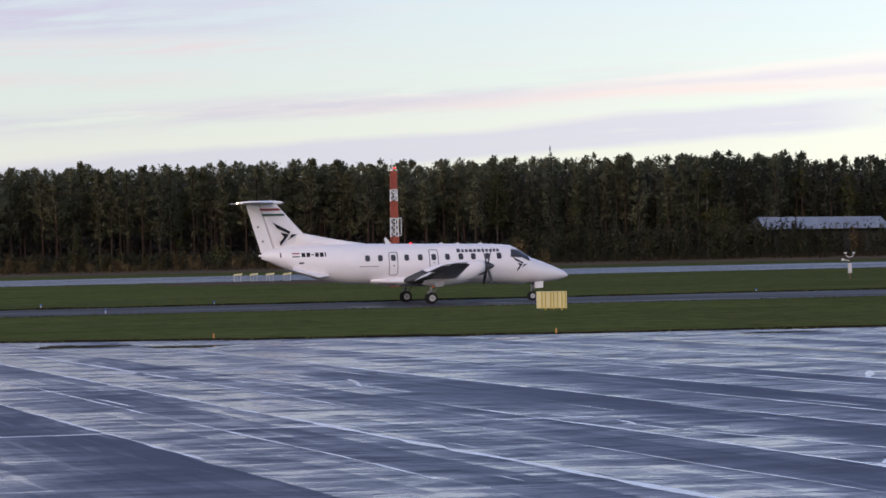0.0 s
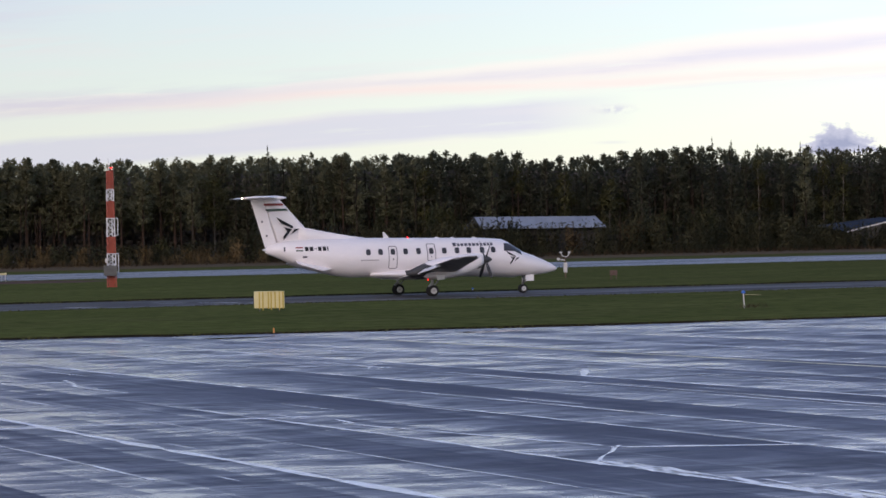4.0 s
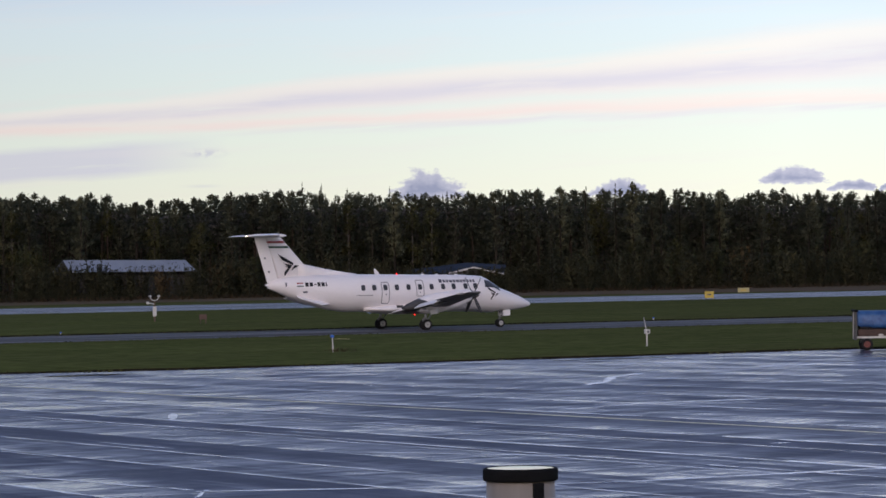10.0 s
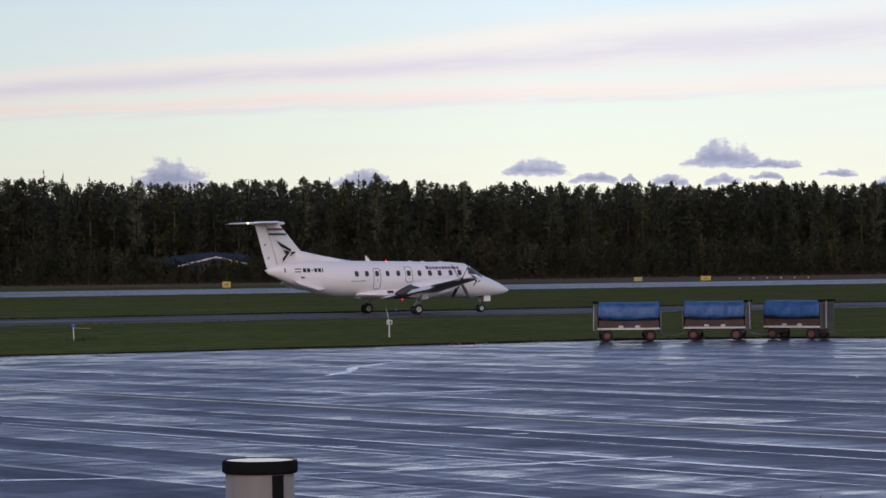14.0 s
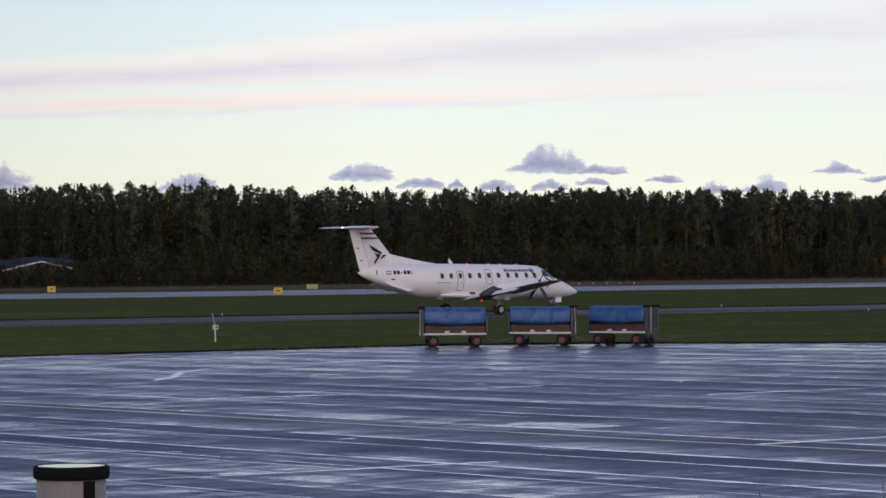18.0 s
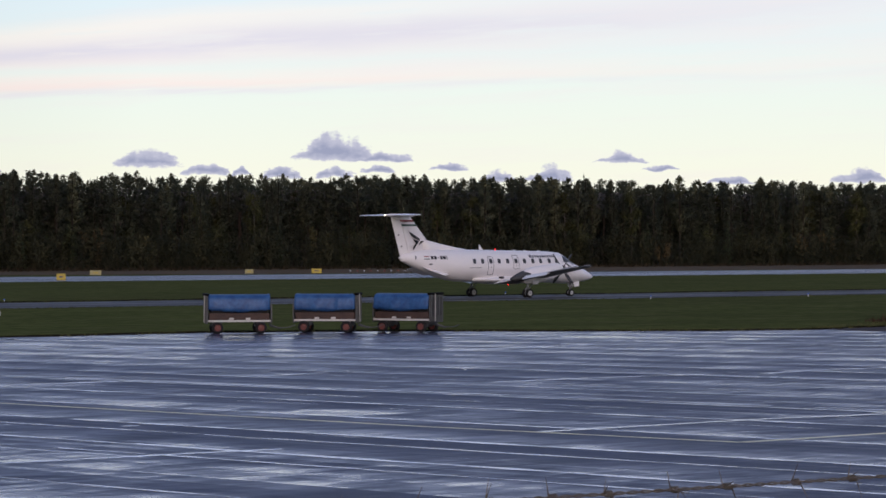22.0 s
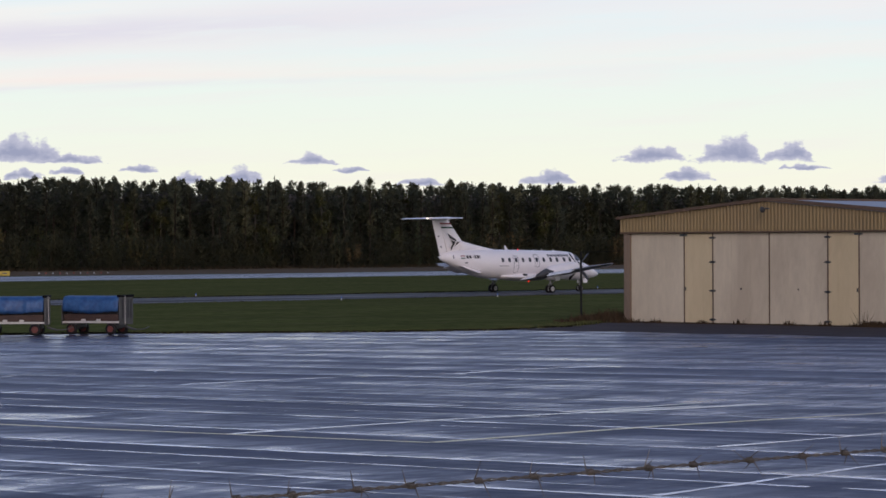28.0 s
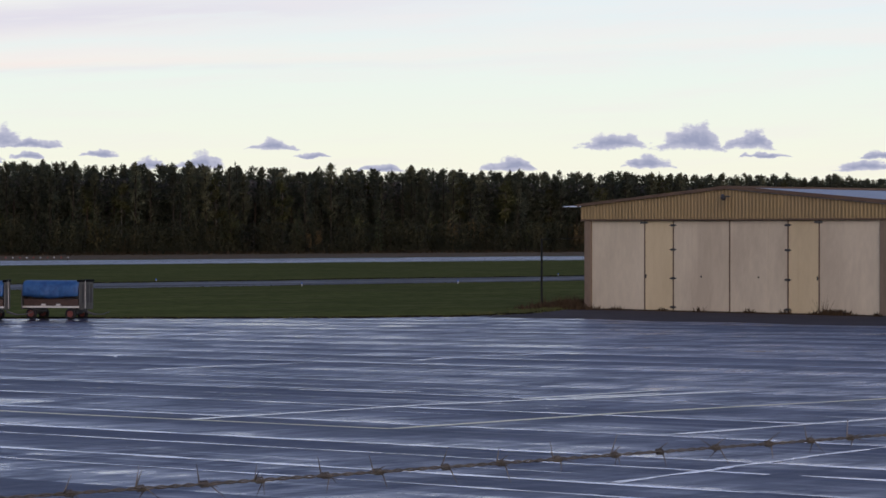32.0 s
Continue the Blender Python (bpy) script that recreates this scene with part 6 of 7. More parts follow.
def make_wheel(plane, x, y, z, r, w):
    h = w / 2
    wheel = part("wheel", spun([(r * 0.46, -h * 0.8), (r * 0.8, -h), (r * 0.95, -h * 0.8), (r, -h * 0.35), (r, h * 0.35), (r * 0.95, h * 0.8), (r * 0.8, h), (r * 0.46, h * 0.8)], 28), M_RUBBER, plane, "black tyre", True, pose(x, y, z))
    rim = spun([(0.0, -h), (r * 0.16, -h * 1.02), (r * 0.2, -h * 0.86), (r * 0.42, -h * 0.9), (r * 0.56, -h * 1.04), (r * 0.56, h * 1.04), (r * 0.42, h * 0.9), (r * 0.2, h * 0.86), (r * 0.16, h * 1.02), (0.0, h)], 20)
    for k in range(6):
        a = 2 * math.pi * k / 6
        for sy in (-1, 1):
            box(rim, r * 0.36 * math.cos(a) - 0.015, sy * h * 0.9 - 0.012, r * 0.36 * math.sin(a) - 0.015, r * 0.36 * math.cos(a) + 0.015, sy * h * 0.9 + 0.012, r * 0.36 * math.sin(a) + 0.015)
    part("rim", rim, M_RIM, wheel, "pale metal rim")
    return wheel


airliner = build_airliner()


# ---- things on the airfield ----
def build_cart(m, grey_end, hub_label):
    """A baggage cart with a tarpaulin; local x along the cart, -y towards the apron."""
    L, W = 2.75, 1.35
    c = thing("baggage_cart", "open-sided baggage cart under a sagging blue tarpaulin", "baggage cart", m, "row of baggage carts")
    part("deck", cubed(-L / 2, -W / 2, 0.52, L / 2, W / 2, 0.60, 0.012), M_POLEWHITE, c, "pale worn steel deck edge")
    part("load", cubed(-L / 2 + 0.05, -W / 2 + 0.05, 0.61, L / 2 - 0.05, W / 2 - 0.05, 0.91, 0.02), M_CRATE, c, "brown plywood sides")
    # dark block added behind the hem to give the shade beneath the cover
    part("cargo", cubed(-L / 2 + 0.12, -W / 2 + 0.16, 0.91, L / 2 - 0.12, W / 2 - 0.16, 1.6, 0.08), M_DARK, c, "dark block standing in for the shade under the cover")
    for x in (-0.35, 0.38):
        part("reflector", cubed(x - 0.1, -W / 2 - 0.015, 0.615, x + 0.1, -W / 2 + 0.04, 0.70, 0.008), M_POLEWHITE, c, "white reflector plate")
    # tarpaulin with a rounded top and a sagging hem
    rings = []
    n = 30
    rnd = random.Random(int(m.translation.x * 10))
    for k in range(n + 1):
        u = k / n
        x = -L / 2 + 0.02 + (L - 0.04) * u
        sag = 0.09 * math.sin(math.pi * u) + 0.02 * math.sin(9 * u + rnd.random())
        fold = 0.025 * math.sin(13 * u + rnd.uniform(-0.6, 0.6)) + rnd.uniform(-0.012, 0.012)
        hem = 0.97 + 0.05 * (2 * u - 1) ** 2 + 0.02 * math.sin(7 * u + 1.3) + rnd.uniform(-0.02, 0.02)
        h0 = 1.72 - 0.03 * sag
        rings.append([(x, -W / 2 - 0.02 + fold, hem), (x, -W / 2 - 0.06 + fold * 2.2 + 0.03 * math.sin(31 * u), 1.1 + 0.04 * math.sin(5 * u)), (x, -W / 2 - 0.03 + fold * 0.6, 1.28), (x, -W / 2 - 0.01 + fold, 1.5), (x, -W / 2 + 0.1, h0 - 0.06),
                      (x, -W / 2 + 0.3, h0), (x, 0, h0 + 0.02 - 0.5 * sag), (x, W / 2 - 0.3, h0), (x, W / 2 - 0.1, h0 - 0.06), (x, W / 2 + 0.02, 1.5), (x, W / 2 + 0.03, hem)])
    bm = loft(rings, close=False, caps=False)
    bmesh.ops.solidify(bm, geom=list(bm.faces), thickness=0.012)
    part("tarpaulin", bm, M_TARP, c, "sagging blue tarpaulin", True)
    ends = (-1, 1)
    for e in ends:
        grey = e == grey_end
        xx = e * (L / 2 + 0.03)
        fr = part("end_panel", cubed(xx - 0.025, -W / 2, 0.45, xx + 0.025, W / 2, 1.68 if grey else 1.3, 0.01), M_CARTGREY, c, "grey ribbed end panel")
        for k in range(5):
            y = -W / 2 + W * (k + 0.5) / 5
            part("rib", cubed(xx + e * 0.026, y - 0.03, 0.5, xx + e * 0.05, y + 0.03, 1.62 if grey else 1.25), M_CARTGREY, fr)
        if grey:
            part("top_rail", cubed(xx - 0.1, -W / 2 - 0.03, 1.66, xx + 0.08, W / 2 + 0.03, 1.77, 0.03), M_CAP, fr, "black padded top rail")
            part("mesh_infill", cubed(xx - 0.032, -W / 2 + 0.12, 0.75, xx + 0.032, W / 2 - 0.12, 1.55), M_DARK, fr, "dark mesh infill")
            part("hose", rod((xx + e * 0.08, -0.25, 1.72), (xx + e * 0.12, -0.33, 0.5), 0.015), M_POLEWHITE, fr, "pale hanging cord")
    for x in (-L / 2 + 0.42, L / 2 - 0.42):
        part("axle", rod((x, -W / 2 + 0.05, 0.26), (x, W / 2 - 0.05, 0.26), 0.035), M_DARK, c)
        part("spring_bracket", cubed(x - 0.2, -W / 2 + 0.14, 0.3, x + 0.2, W / 2 - 0.14, 0.52, 0.01), M_DARK, c)
        for y in (-W / 2 + 0.08, W / 2 - 0.08):
            wheel = part("wheel", spun([(0.13, -0.07), (0.22, -0.085), (0.255, -0.05), (0.26, 0.0), (0.255, 0.05), (0.22, 0.085), (0.13, 0.07)], 22), M_RUBBER, c, "black tyre", True, pose(x, y, 0.26))
            part("hub", spun([(0.0, -0.085), (0.05, -0.09), (0.11, -0.075), (0.145, -0.092), (0.145, 0.092), (0.11, 0.075), (0.05, 0.09), (0.0, 0.085)], 16), M_CARTRED, wheel, hub_label)
    bar = bmesh.new()
    prev = None
    for k in range(9):
        u = k / 8
        p = (L / 2 + 1.15 * u, 0.12 * math.sin(3 * u), 0.42 - 0.62 * u * (1 - u) - 0.06 * u)
        if prev:
            tube(bar, prev, p, 0.022, 0.022, 6)
        prev = p
    part("coupling_hose", bar, M_CARTGREY, c, "pale sagging coupling")
    part("drawbar", rod((L / 2, 0, 0.34), (L / 2 + 0.5, 0, 0.2), 0.03), M_DARK, c)
    return c


def build_carts():
    for x, y, rot, grey in ((77.4, 111.7, -29, -1), (81.28, 110.35, -46, 1), (84.45, 108.6, -64, 1)):
        build_cart(pose(x, y, 0.012, 0, 0, rot), grey, "rusty red wheel hub")


def board_sign(x, y, w, h, z0, mat, label, turn=0.0, ribs=0):
    s = thing("airfield_sign", label, "sign", pose(x, y, 0, 0, 0, turn))
    panel = part("panel", cubed(-w / 2, -0.08, z0, w / 2, 0.08, z0 + h, 0.02), M_SIGN_FAR if mat is M_SIGN_PALE and not ribs and y > 200 else mat, s)
    for k in range(ribs):
        xx = -w / 2 + w * (k + 0.5) / ribs
        part("rib", cubed(xx - 0.035, -0.12, z0 + 0.01, xx + 0.035, -0.08, z0 + h - 0.01, 0.01), mat, panel)
    for xx in (-w * 0.32, w * 0.32):
        part("leg", rod((xx, 0, -0.05), (xx, 0, z0 + 0.02), 0.035), M_CARTGREY, s)
    return s


def build_signs():
    b = board_sign(42.5, 151.5, 1.55, 0.86, 0.14, M_SIGN_PALE, "pale yellow taxiway sign seen from behind, with upright ribs", -16, 0)
    panel = b.children[0]
    for k, xx in enumerate((-0.5, -0.32, -0.05, 0.1, 0.3, 0.52, 0.7)):
        part("rib", cubed(xx - 0.03, -0.13, 0.1 - 0.06 * (k % 2), xx + 0.03, -0.08, 0.98, 0.008), M_SIGN, panel)
    for x, y, w, h, mat, label in ((178.5, 346, 1.05, 0.75, M_SIGN, "small yellow square sign beyond the runway"), (180.2, 294.5, 1.0, 0.75, M_SIGN, "small yellow square sign at the runway edge"),
                                   (217, 346, 1.5, 0.6, M_SIGN_PALE, "pale yellow oblong sign beyond the runway"), (243, 348, 1.15, 0.58, M_SIGN_PALE, "pale yellow sign beyond the runway"),
                                   (253, 346, 1.4, 0.62, M_SIGN, "yellow oblong sign beyond the runway")):
        s = board_sign(x, y, w, h, 0.12, mat, label, -32)
        part("mark_bar", cubed(-w * 0.22, -0.092, 0.12 + h * 0.4, w * 0.22, -0.08, 0.12 + h * 0.62), M_NAVY if mat is M_SIGN else M_SIGN, s)
    low = thing("marker_board", "small faded red marker board standing on the grass", "marker", pose(87.8, 216.5, 0, 0, 0, -16))
    part("board", cubed(-0.28, -0.04, 0.3, 0.28, 0.04, 0.68, 0.015), M_PINKDIRT, low, "faded reddish board")
    for xx in (-0.2, 0.2):
        part("leg", rod((xx, 0, -0.05), (xx, 0, 0.31), 0.03), M_PINKDIRT, low)
    for k in range(11):      # low row of approach lights
        x = 256.6 + k * 0.98
        lamp = thing("approach_light", "low white and orange approach light on a stub", "airfield light", pose(x, 343 - k * 0.28, 0), "row of approach lights")
        part("stub", rod((0, 0, -0.05), (0, 0, 0.36), 0.04), M_CARTGREY, lamp)
        part("head", cubed(-0.1, -0.08, 0.34, 0.1, 0.08, 0.48, 0.03), M_POLEWHITE if k % 2 == 0 else M_MASTRED, lamp)


def build_slope_lights():
    pad = slab([(41.5, 276.5, 0), (50, 272.0, 0), (58, 270.5, 0), (63, 276, 0), (58.5, 287, 0), (46, 289, 0), (42, 284, 0)], (0, 0, 0.01))
    tagged(part("gravel_patch", pad, M_PINKDIRT), "reddish gravel patch round the slope lights", "gravel", kind="structure")
    for x, y in ((49.4, 284.5), (50.9, 284.3), (52.4, 284.1), (54.0, 283.9)):
        u = thing("glide_slope_light", "orange-topped glide slope light unit on thin legs", "airfield light", pose(x, y, 0, 0, 0, -8), "row of glide slope lights")
        part("housing", slab([(-0.42, 0, 0.62), (0.40, 0, 0.7), (0.44, 0, 0.88), (-0.30, 0, 0.8)], (0, 0.7, 0), 0.02), M_SIGN_PALE, u, "orange-yellow housing")
        for dx, dy in ((-0.3, -0.25), (0.3, -0.25), (0, 0.28)):
            part("leg", rod((dx, dy, -0.05), (dx, dy, 0.68), 0.025), M_POLEWHITE, u)
        part("foot", cubed(-0.42, -0.36, -0.02, 0.42, 0.36, 0.04), M_CONCRETE, u)


def build_markers():
    for x, y in ((32.3, 114.6), (19.7, 119.2)):
        s = thing("edge_stake", "short orange and white stake at the apron edge", "stake", pose(x, y, 0))
        part("stick", rod((0, 0, -0.05), (0, 0, 0.08), 0.025), M_DARK, s)
        part("top", rod((0, 0, 0.08), (0, 0, 0.27), 0.032, 0.028), M_ORANGE, s)
    s = thing("marker_post", "white marker post with a blue lamp head, leaning in the grass", "marker", pose(60.4, 132.7, 0, 0, -3, 0))
    part("post", rod((0, 0, -0.05), (0, 0, 0.66), 0.032, 0.03), M_POLEWHITE, s)
    part("lamp_head", spun([(0.0, 0.66), (0.09, 0.67), (0.1, 0.74), (0.05, 0.8), (0.0, 0.82)], 12, "Z"), M_BLUELENS, s, "blue lamp head")
    part("arm", rod((0.1, 0, 0.6), (0.75, -0.3, 0.55), 0.009, 0.006), M_SIGN_PALE, s, "thin pale stalk")
    verts, faces = [], []
    rnd = random.Random(55)
    for k in range(70):
        x, y = 60.4 + rnd.gauss(0.25, 0.45), 132.4 + rnd.gauss(0, 0.3)
        tuft(verts, faces, (x, y, 0.1), (rnd.gauss(0, 0.5), rnd.gauss(0, 0.3), 1), rnd.uniform(0.1, 0.36), 0.03, rnd)
    tagged(new("weed_clump", leafy("weed_clump", verts, faces, M_STALK, False)), "clump of dead brown weeds at the foot of the marker post", "weeds", kind="stuff")
    s = thing("sensor_post", "pale post with a small box and a thin tilted aerial", "sensor post", pose(74.5, 127.5, 0))
    part("post", rod((0, 0, -0.05), (0, 0, 0.75), 0.038), M_POLEWHITE, s)
    bx = part("box", cubed(-0.1, -0.1, 0.58, 0.13, 0.1, 0.8, 0.02), M_POLEWHITE, s)
    part("dial", cubed(-0.03, -0.115, 0.64, 0.06, -0.1, 0.74), M_NAVY, bx)
    part("aerial", rod((-0.03, 0, 0.8), (-0.16, 0, 1.36), 0.018, 0.012), M_POLEWHITE, s)
    for x, y in ((20.5, 188.0), (30.8, 185.9), (22.1, 170.0), (65.2, 184.6), (109, 185.6), (154, 185.6), (200, 185.6), (245, 185.6), (150, 164.4), (166, 164.4)):
        s = thing("taxiway_light", "small pale taxiway edge light with a blue lens", "airfield light", pose(x, y, 0), "taxiway edge lights")
        part("stem", rod((0, 0, -0.03), (0, 0, 0.16), 0.035), M_POLEWHITE, s)
        part("lens", spun([(0.0, 0.26), (0.04, 0.25), (0.06, 0.2), (0.06, 0.16)], 10, "Z"), M_BLUELENS, s)
    s = thing("wind_sensor", "white weather post with a forked wind sensor on a rusty foot", "wind sensor", pose(88.9, 229.4, 0))
    part("foot", rod((0, 0, -0.05), (0, 0, 0.5), 0.06), M_TRIM, s, "rusty foot")
    part("cabinet", cubed(-0.13, -0.13, 0.42, 0.13, 0.13, 1.2, 0.04), M_POLEWHITE, s, "white cabinet")
    part("mast", rod((0, 0, 1.2), (0, 0, 1.62), 0.06), M_TRIM, s)
    part("arm", rod((-0.05, 0, 1.4), (-0.55, 0, 1.48), 0.045), M_POLEWHITE, s)
    part("cup", spun([(0.0, -0.14), (0.1, -0.1), (0.12, 0.05), (0.05, 0.12)], 10, "X"), M_POLEWHITE, s, m=pose(-0.58, 0, 1.49))
    fork = bmesh.new()
    prev = None
    for k in range(9):
        a = math.pi * (1 + k / 8)
        p = (0.36 * math.cos(a), 0, 1.98 + 0.3 * math.sin(a))
        if prev:
            tube(fork, prev, p, 0.035, 0.035, 6)
        prev = p
    part("fork", fork, M_POLEWHITE, s)
    for e in (-1, 1):
        part("tip", cubed(e * 0.36 - 0.1, -0.08, 1.95, e * 0.36 + 0.1, 0.08, 2.09, 0.03), M_POLEWHITE, s)
    d = thing("drain_cover", "small dark drain cover in the apron", "drain", pose(61.7, 87.3, 0.014))
    part("lid", spun([(0.0, 0.02), (0.3, 0.02), (0.34, 0.0)], 16, "Z"), M_DARK, d)


def build_mast():
    m = thing("lattice_mast", "red and white lattice mast with a lit red lamp", "mast", pose(54.3, 239.4, 0, 0, 0, -12))
    levels = [0, 0.9, 2.65, 3.97, 5.43, 6.8, 7.75, 9.2]
    mats = [M_MASTRED, M_MASTWHITE, M_MASTRED, M_MASTWHITE, M_MASTRED, M_MASTWHITE, M_MASTRED]
    for (z0, z1), mat in zip(zip(levels, levels[1:]), mats):
        w0, w1 = 0.35 - 0.012 * z0, 0.35 - 0.012 * z1
        label = "white painted lattice section" if mat is M_MASTWHITE else "red painted lattice section"
        red = mat is M_MASTRED
        sec = part("section", cubed(-w0 * 0.72, -w0 * 0.3, z0, w0 * 0.72, w0 * 0.3, z1) if red else rod((0.1, 0, z0), (0.1, 0, z1), 0.05, n=6), mat, m, label)
        for cx, cy in ((-1, -1), (1, -1), (1, 1), (-1, 1)):
            part("leg", rod((cx * w0, cy * w0, z0), (cx * w1, cy * w1, z1), 0.05, n=6), mat, sec)
        n = max(2, round((z1 - z0) / 0.42))
        for k in range(n):
            za, zb = z0 + (z1 - z0) * k / n, z0 + (z1 - z0) * (k + 1) / n
            wa, wb = 0.35 - 0.012 * za, 0.35 - 0.012 * zb
            for a, b in (((-1, -1), (1, -1)), ((1, -1), (1, 1)), ((1, 1), (-1, 1)), ((-1, 1), (-1, -1))):
                if k % 2:
                    a, b = b, a
                part("brace", rod((a[0] * wa, a[1] * wa, za), (b[0] * wb, b[1] * wb, zb), 0.035, n=5), mat, sec)
                part("brace", rod((a[0] * wb, a[1] * wb, zb), (b[0] * wb, b[1] * wb, zb), 0.028, n=5), mat, sec)
    for z0, z1 in ((4.1, 5.45), (1.2, 2.65)):
        fr = part("ladder_cage", rod((0.54, -0.36, z0), (0.54, -0.36, z1), 0.035, n=6), M_MASTWHITE, m, "white ladder cage")
        part("cage_bar", rod((-0.36, -0.36, z1), (0.56, -0.36, z1), 0.035, n=6), M_MASTWHITE, fr)
        part("cage_bar", rod((0.26, -0.36, z0), (0.56, -0.36, z0), 0.03, n=6), M_MASTWHITE, fr)
    part("equipment_box", cubed(-0.62, -0.75, 0.9, 0.42, -0.45, 1.72, 0.03), M_CARTGREY, m, "grey equipment box")
    part("camera_head", cubed(-0.5, -0.8, 1.95, -0.3, -0.45, 2.3, 0.03), M_POLEWHITE, m)
    part("top_pole", rod((-0.08, 0, 9.2), (-0.12, 0, 10.2), 0.04, 0.02, 6), M_MASTWHITE, m)
    part("warning_lamp", spun([(0.0, -0.06), (0.05, -0.04), (0.06, 0.03), (0.0, 0.07)], 10, "Z"), M_MASTLIGHT, m, "lit red warning lamp", m=pose(0.12, -0.2, 9.45))


def build_far_houses():
    s = thing("long_shed", "long low shed with a pale grey metal roof behind the bushes", "shed", pose(165.2, 434, 0, 0, 0, 0))
    part("wall", cubed(-10.4, 0.5, 0, 9.2, 6.0, 4.3), M_HOUSEWALL, s)
    part("roof", slab([(-10.6, -0.6, 4.2), (9.6, -0.6, 4.1), (9.4, 3.4, 5.75), (-10.2, 3.4, 5.95)], (0, 0, 0.12)), M_ROOF, s, "pale grey metal roof")
    part("roof", slab([(-10.2, 3.4, 5.95), (9.4, 3.4, 5.75), (9.6, 7, 4.2), (-10.6, 7, 4.2)], (0, 0, 0.12)), M_ROOF, s)
    g = thing("gabled_house", "low gabled house with white barge boards and dark blue-grey roof", "house", pose(220.5, 431, -0.3, 0, 0, -12))
    g.scale = (0.72, 1.0, 0.97)
    part("wall", slab([(-8.4, 0, 0), (6.4, 0, 0), (6.4, 0, 3.4), (0, 0, 4.5), (-8.4, 0, 3.1)], (0, 0.2, 0)), M_HOUSEWALL, g)
    part("barge_board", slab([(-9.0, -0.2, 3.05), (0, -0.2, 4.55), (0, -0.2, 4.3), (-9.0, -0.2, 2.8)], (0, 0.1, 0)), M_POLEWHITE, g, "white barge board")
    part("barge_board", slab([(7.0, -0.2, 3.4), (0, -0.2, 4.55), (0, -0.2, 4.3), (7.0, -0.2, 3.15)], (0, 0.1, 0)), M_POLEWHITE, g, "white barge board")
    part("roof", slab([(-9.0, 0, 3.1), (0, 0, 4.58), (2, 9, 5.2), (-13, 9, 4.0)], (0, 0, 0.1)), M_BLUEROOF, g, "blue-grey sheet roof")
    part("roof", slab([(7.0, 0, 3.42), (0, 0, 4.58), (2, 9, 5.2), (11, 9, 4.7)], (0, 0, 0.1)), M_BLUEROOF, g, "blue-grey sheet roof")


PX, PY, PZ = 1.546, 2.918, 3.6205                      # the fence post's top
WIRE_A, WIRE_B = (2.2962, 2.8835, 3.5311), (3.5988, 2.8026, 3.5370)


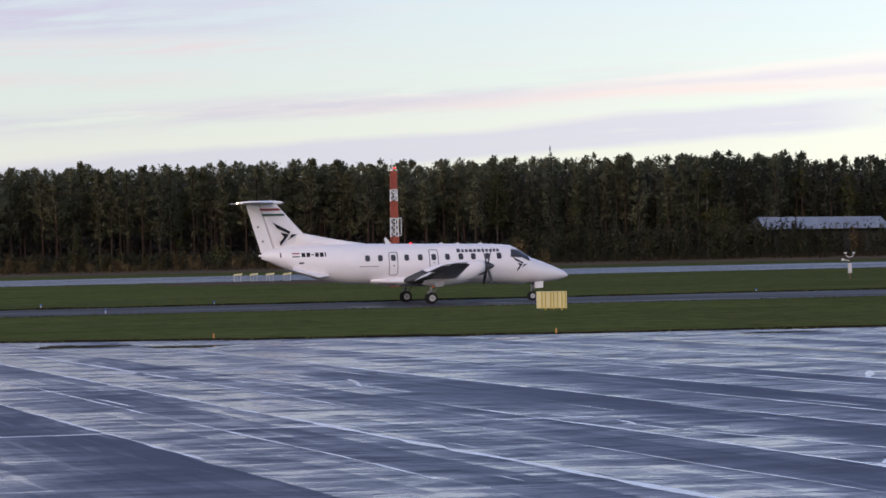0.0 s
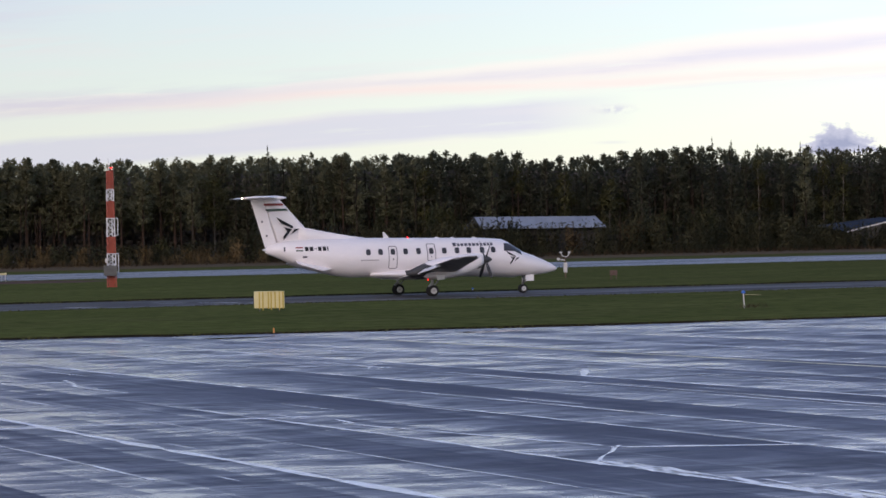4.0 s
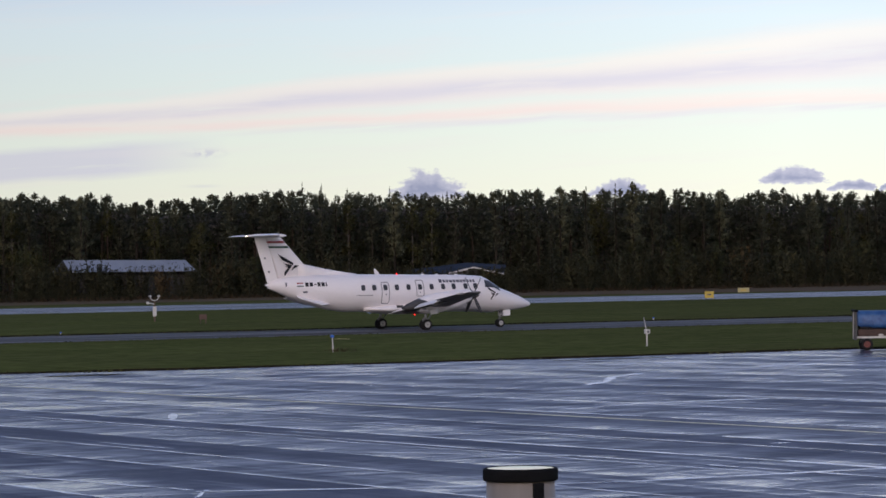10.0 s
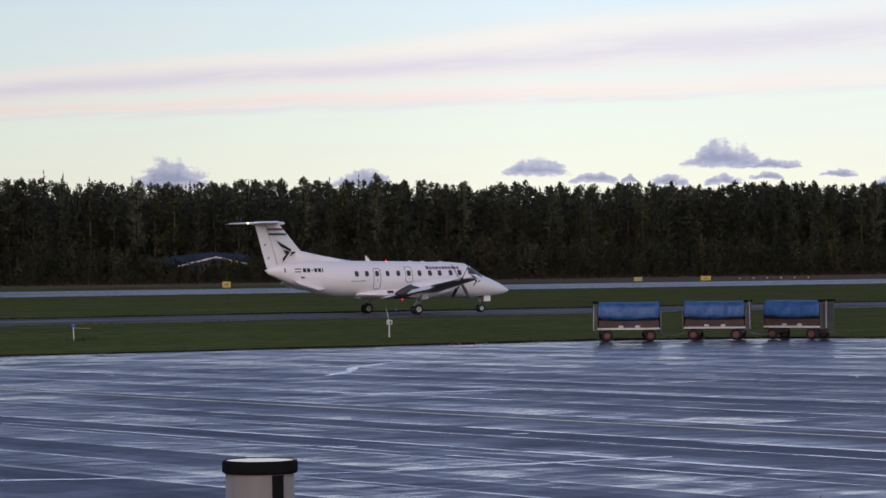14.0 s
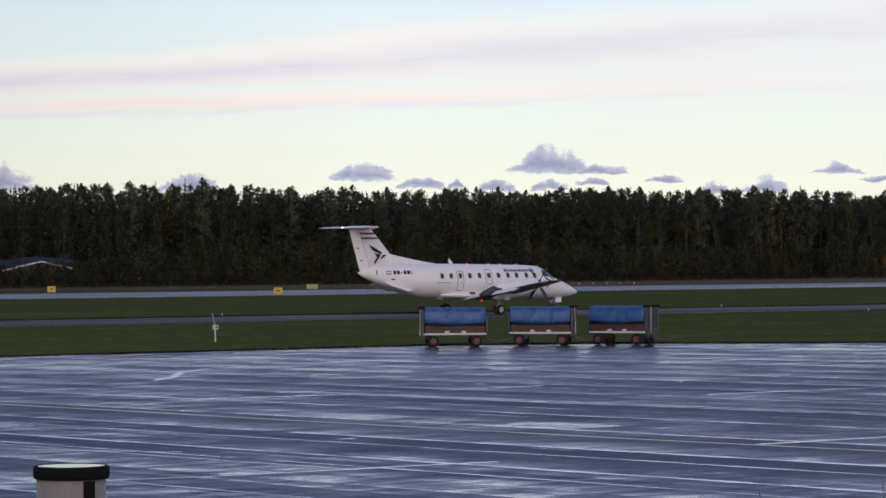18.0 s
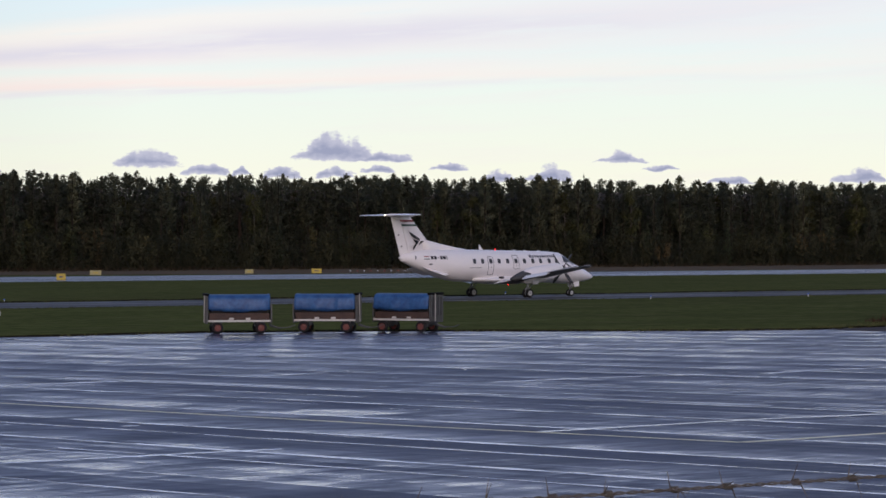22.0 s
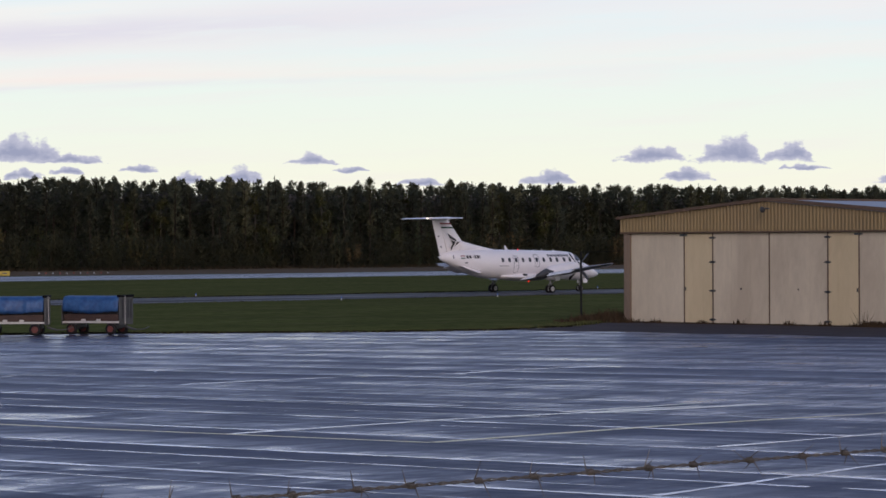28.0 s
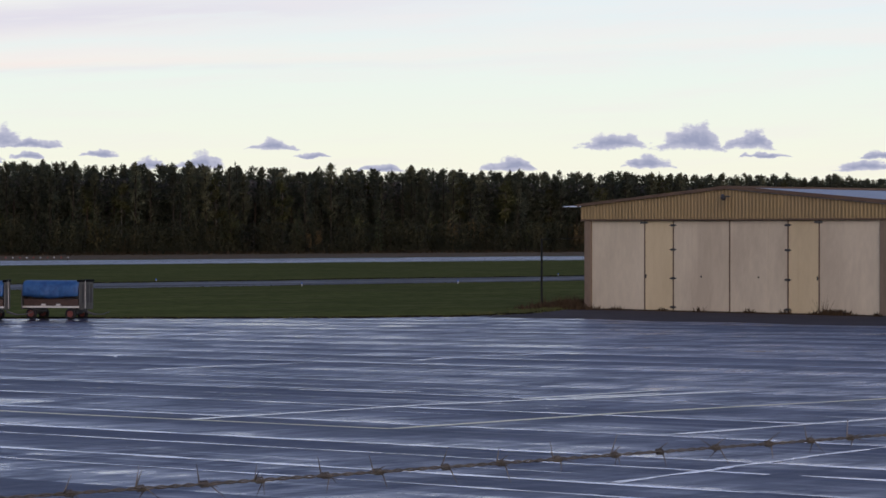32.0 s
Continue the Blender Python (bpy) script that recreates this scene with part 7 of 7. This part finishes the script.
def build_fence():
    """The top of the fence before the viewpoint: one capped post and a strand of barbed wire."""
    p = thing("fence_post", "galvanised steel fence post with a black rubber cap", "fence post", pose(PX, PY, PZ - 3.6))
    g = ground_height(PX, PY) - 0.05 - (PZ - 3.6)
    part("shaft", spun([(0.0, g), (0.037, g), (0.037, 3.593), (0.0, 3.593)], 32, "Z"), M_POST, p, "brushed galvanised shaft", True)
    part("strap", slab([(0.0125, -0.0352, g + 0.3), (0.0235, -0.0289, g + 0.3), (0.0235, -0.0289, 3.586), (0.0125, -0.0352, 3.586)], (0.002, -0.004, 0)), M_CAP, p, "dark vertical tie strip", m=pose(0, 0, 0, 0, 0, -27.25))
    part("cap", spun([(0.0, 3.587), (0.0392, 3.587), (0.0402, 3.5885), (0.0405, 3.590), (0.0405, 3.598), (0.0398, 3.600), (0.0375, 3.6008), (0.036, 3.5998), (0.0, 3.5996)], 40, "Z"), M_CAP, p, "black rubber cap", True)
    part("wet_top", spun([(0.0, 3.5997), (0.0358, 3.5999), (0.0356, 3.6003), (0.0, 3.6002)], 32, "Z"), M_WATER, p, "rain standing on the cap")
    a, b = Vector(WIRE_A), Vector(WIRE_B)
    d = (b - a)
    start = a - d * 0.55
    end = a + d * 2.2
    wire = thing("barbed_wire", "rusty twisted barbed wire strand with four-pointed barbs", "barbed wire", Matrix.Translation(start))
    span = (end - start)
    u = span.normalized()
    s1 = u.cross(Vector((0, 0, 1))).normalized()
    s2 = s1.cross(u)
    n = int(span.length / 0.006)
    for ph in (0.0, math.pi):
        rings = []
        for k in range(n + 1):
            q = u * (span.length * k / n) - Vector((0, 0, 0.004 * math.sin(math.pi * k / n)))
            t = 2 * math.pi * (span.length * k / n) / 0.042 + ph
            cen = q + s1 * 0.0015 * math.cos(t) + s2 * 0.0015 * math.sin(t)
            rings.append([cen + s1 * 0.0012 * math.cos(x) + s2 * 0.0012 * math.sin(x) for x in (0, 1.257, 2.513, 3.77, 5.027)])
        part("strand", loft(rings), M_RUST, wire, smooth=True)
    rnd = random.Random(9)
    sp = 0.05
    while sp < span.length:
        q = u * sp - Vector((0, 0, 0.004 * math.sin(math.pi * sp / span.length)))
        bm = bmesh.new()
        turn = rnd.uniform(-0.5, 0.5)
        for k in range(3):        # the coil
            prev = None
            for j in range(9):
                t = 2 * math.pi * j / 8
                c = q + u * (0.004 * (k - 1) + 0.0035 * j / 8) + s1 * 0.0038 * math.cos(t) + s2 * 0.0038 * math.sin(t)
                if prev:
                    tube(bm, prev, c, 0.0012, 0.0012, 5, False)
                prev = c
        for sgn, off in ((1, -0.006), (-1, 0.008)):
            for tilt in (rnd.uniform(-0.5, 0.5), rnd.uniform(0.9, 1.5)):
                way = (s2 * sgn * math.cos(tilt + turn) + s1 * math.sin(tilt + turn) + u * rnd.uniform(-0.5, 0.5)).normalized()
                tube(bm, q + u * off, q + u * off + way * rnd.uniform(0.018, 0.031), 0.0011, 0.0003, 5)
        part("barb", bm, M_RUST, wire)
        sp += 0.1 + rnd.uniform(-0.016, 0.016)


build_carts()
build_signs()
build_slope_lights()
build_markers()
build_mast()
build_far_houses()
build_fence()


# ---- what moves ----
def motions():
    ts = [t for t, _ in TAXI]
    xs = [x for _, x in TAXI]
    walk(airliner, [(t, pose(x, 177.8, 0.008)) for t, x in TAXI])
    steps = [k / 10 for k in range(321)]
    run = [float(np.interp(t, ts, xs)) for t in steps]
    for ob in airliner.children:
        at = ob.matrix_basis.translation.copy()
        if ob.name.startswith("wheel"):
            r = at.z
            walk(ob, [(t, pose(at.x, at.y, at.z, 0, math.degrees((x - run[0]) / r), 0)) for t, x in zip(steps, run)])
        elif ob.name.startswith("propeller"):
            walk(ob, [(t, pose(at.x, at.y, at.z, 45 + 67.5 * k, 0, 0)) for k, t in enumerate(steps)])


motions()
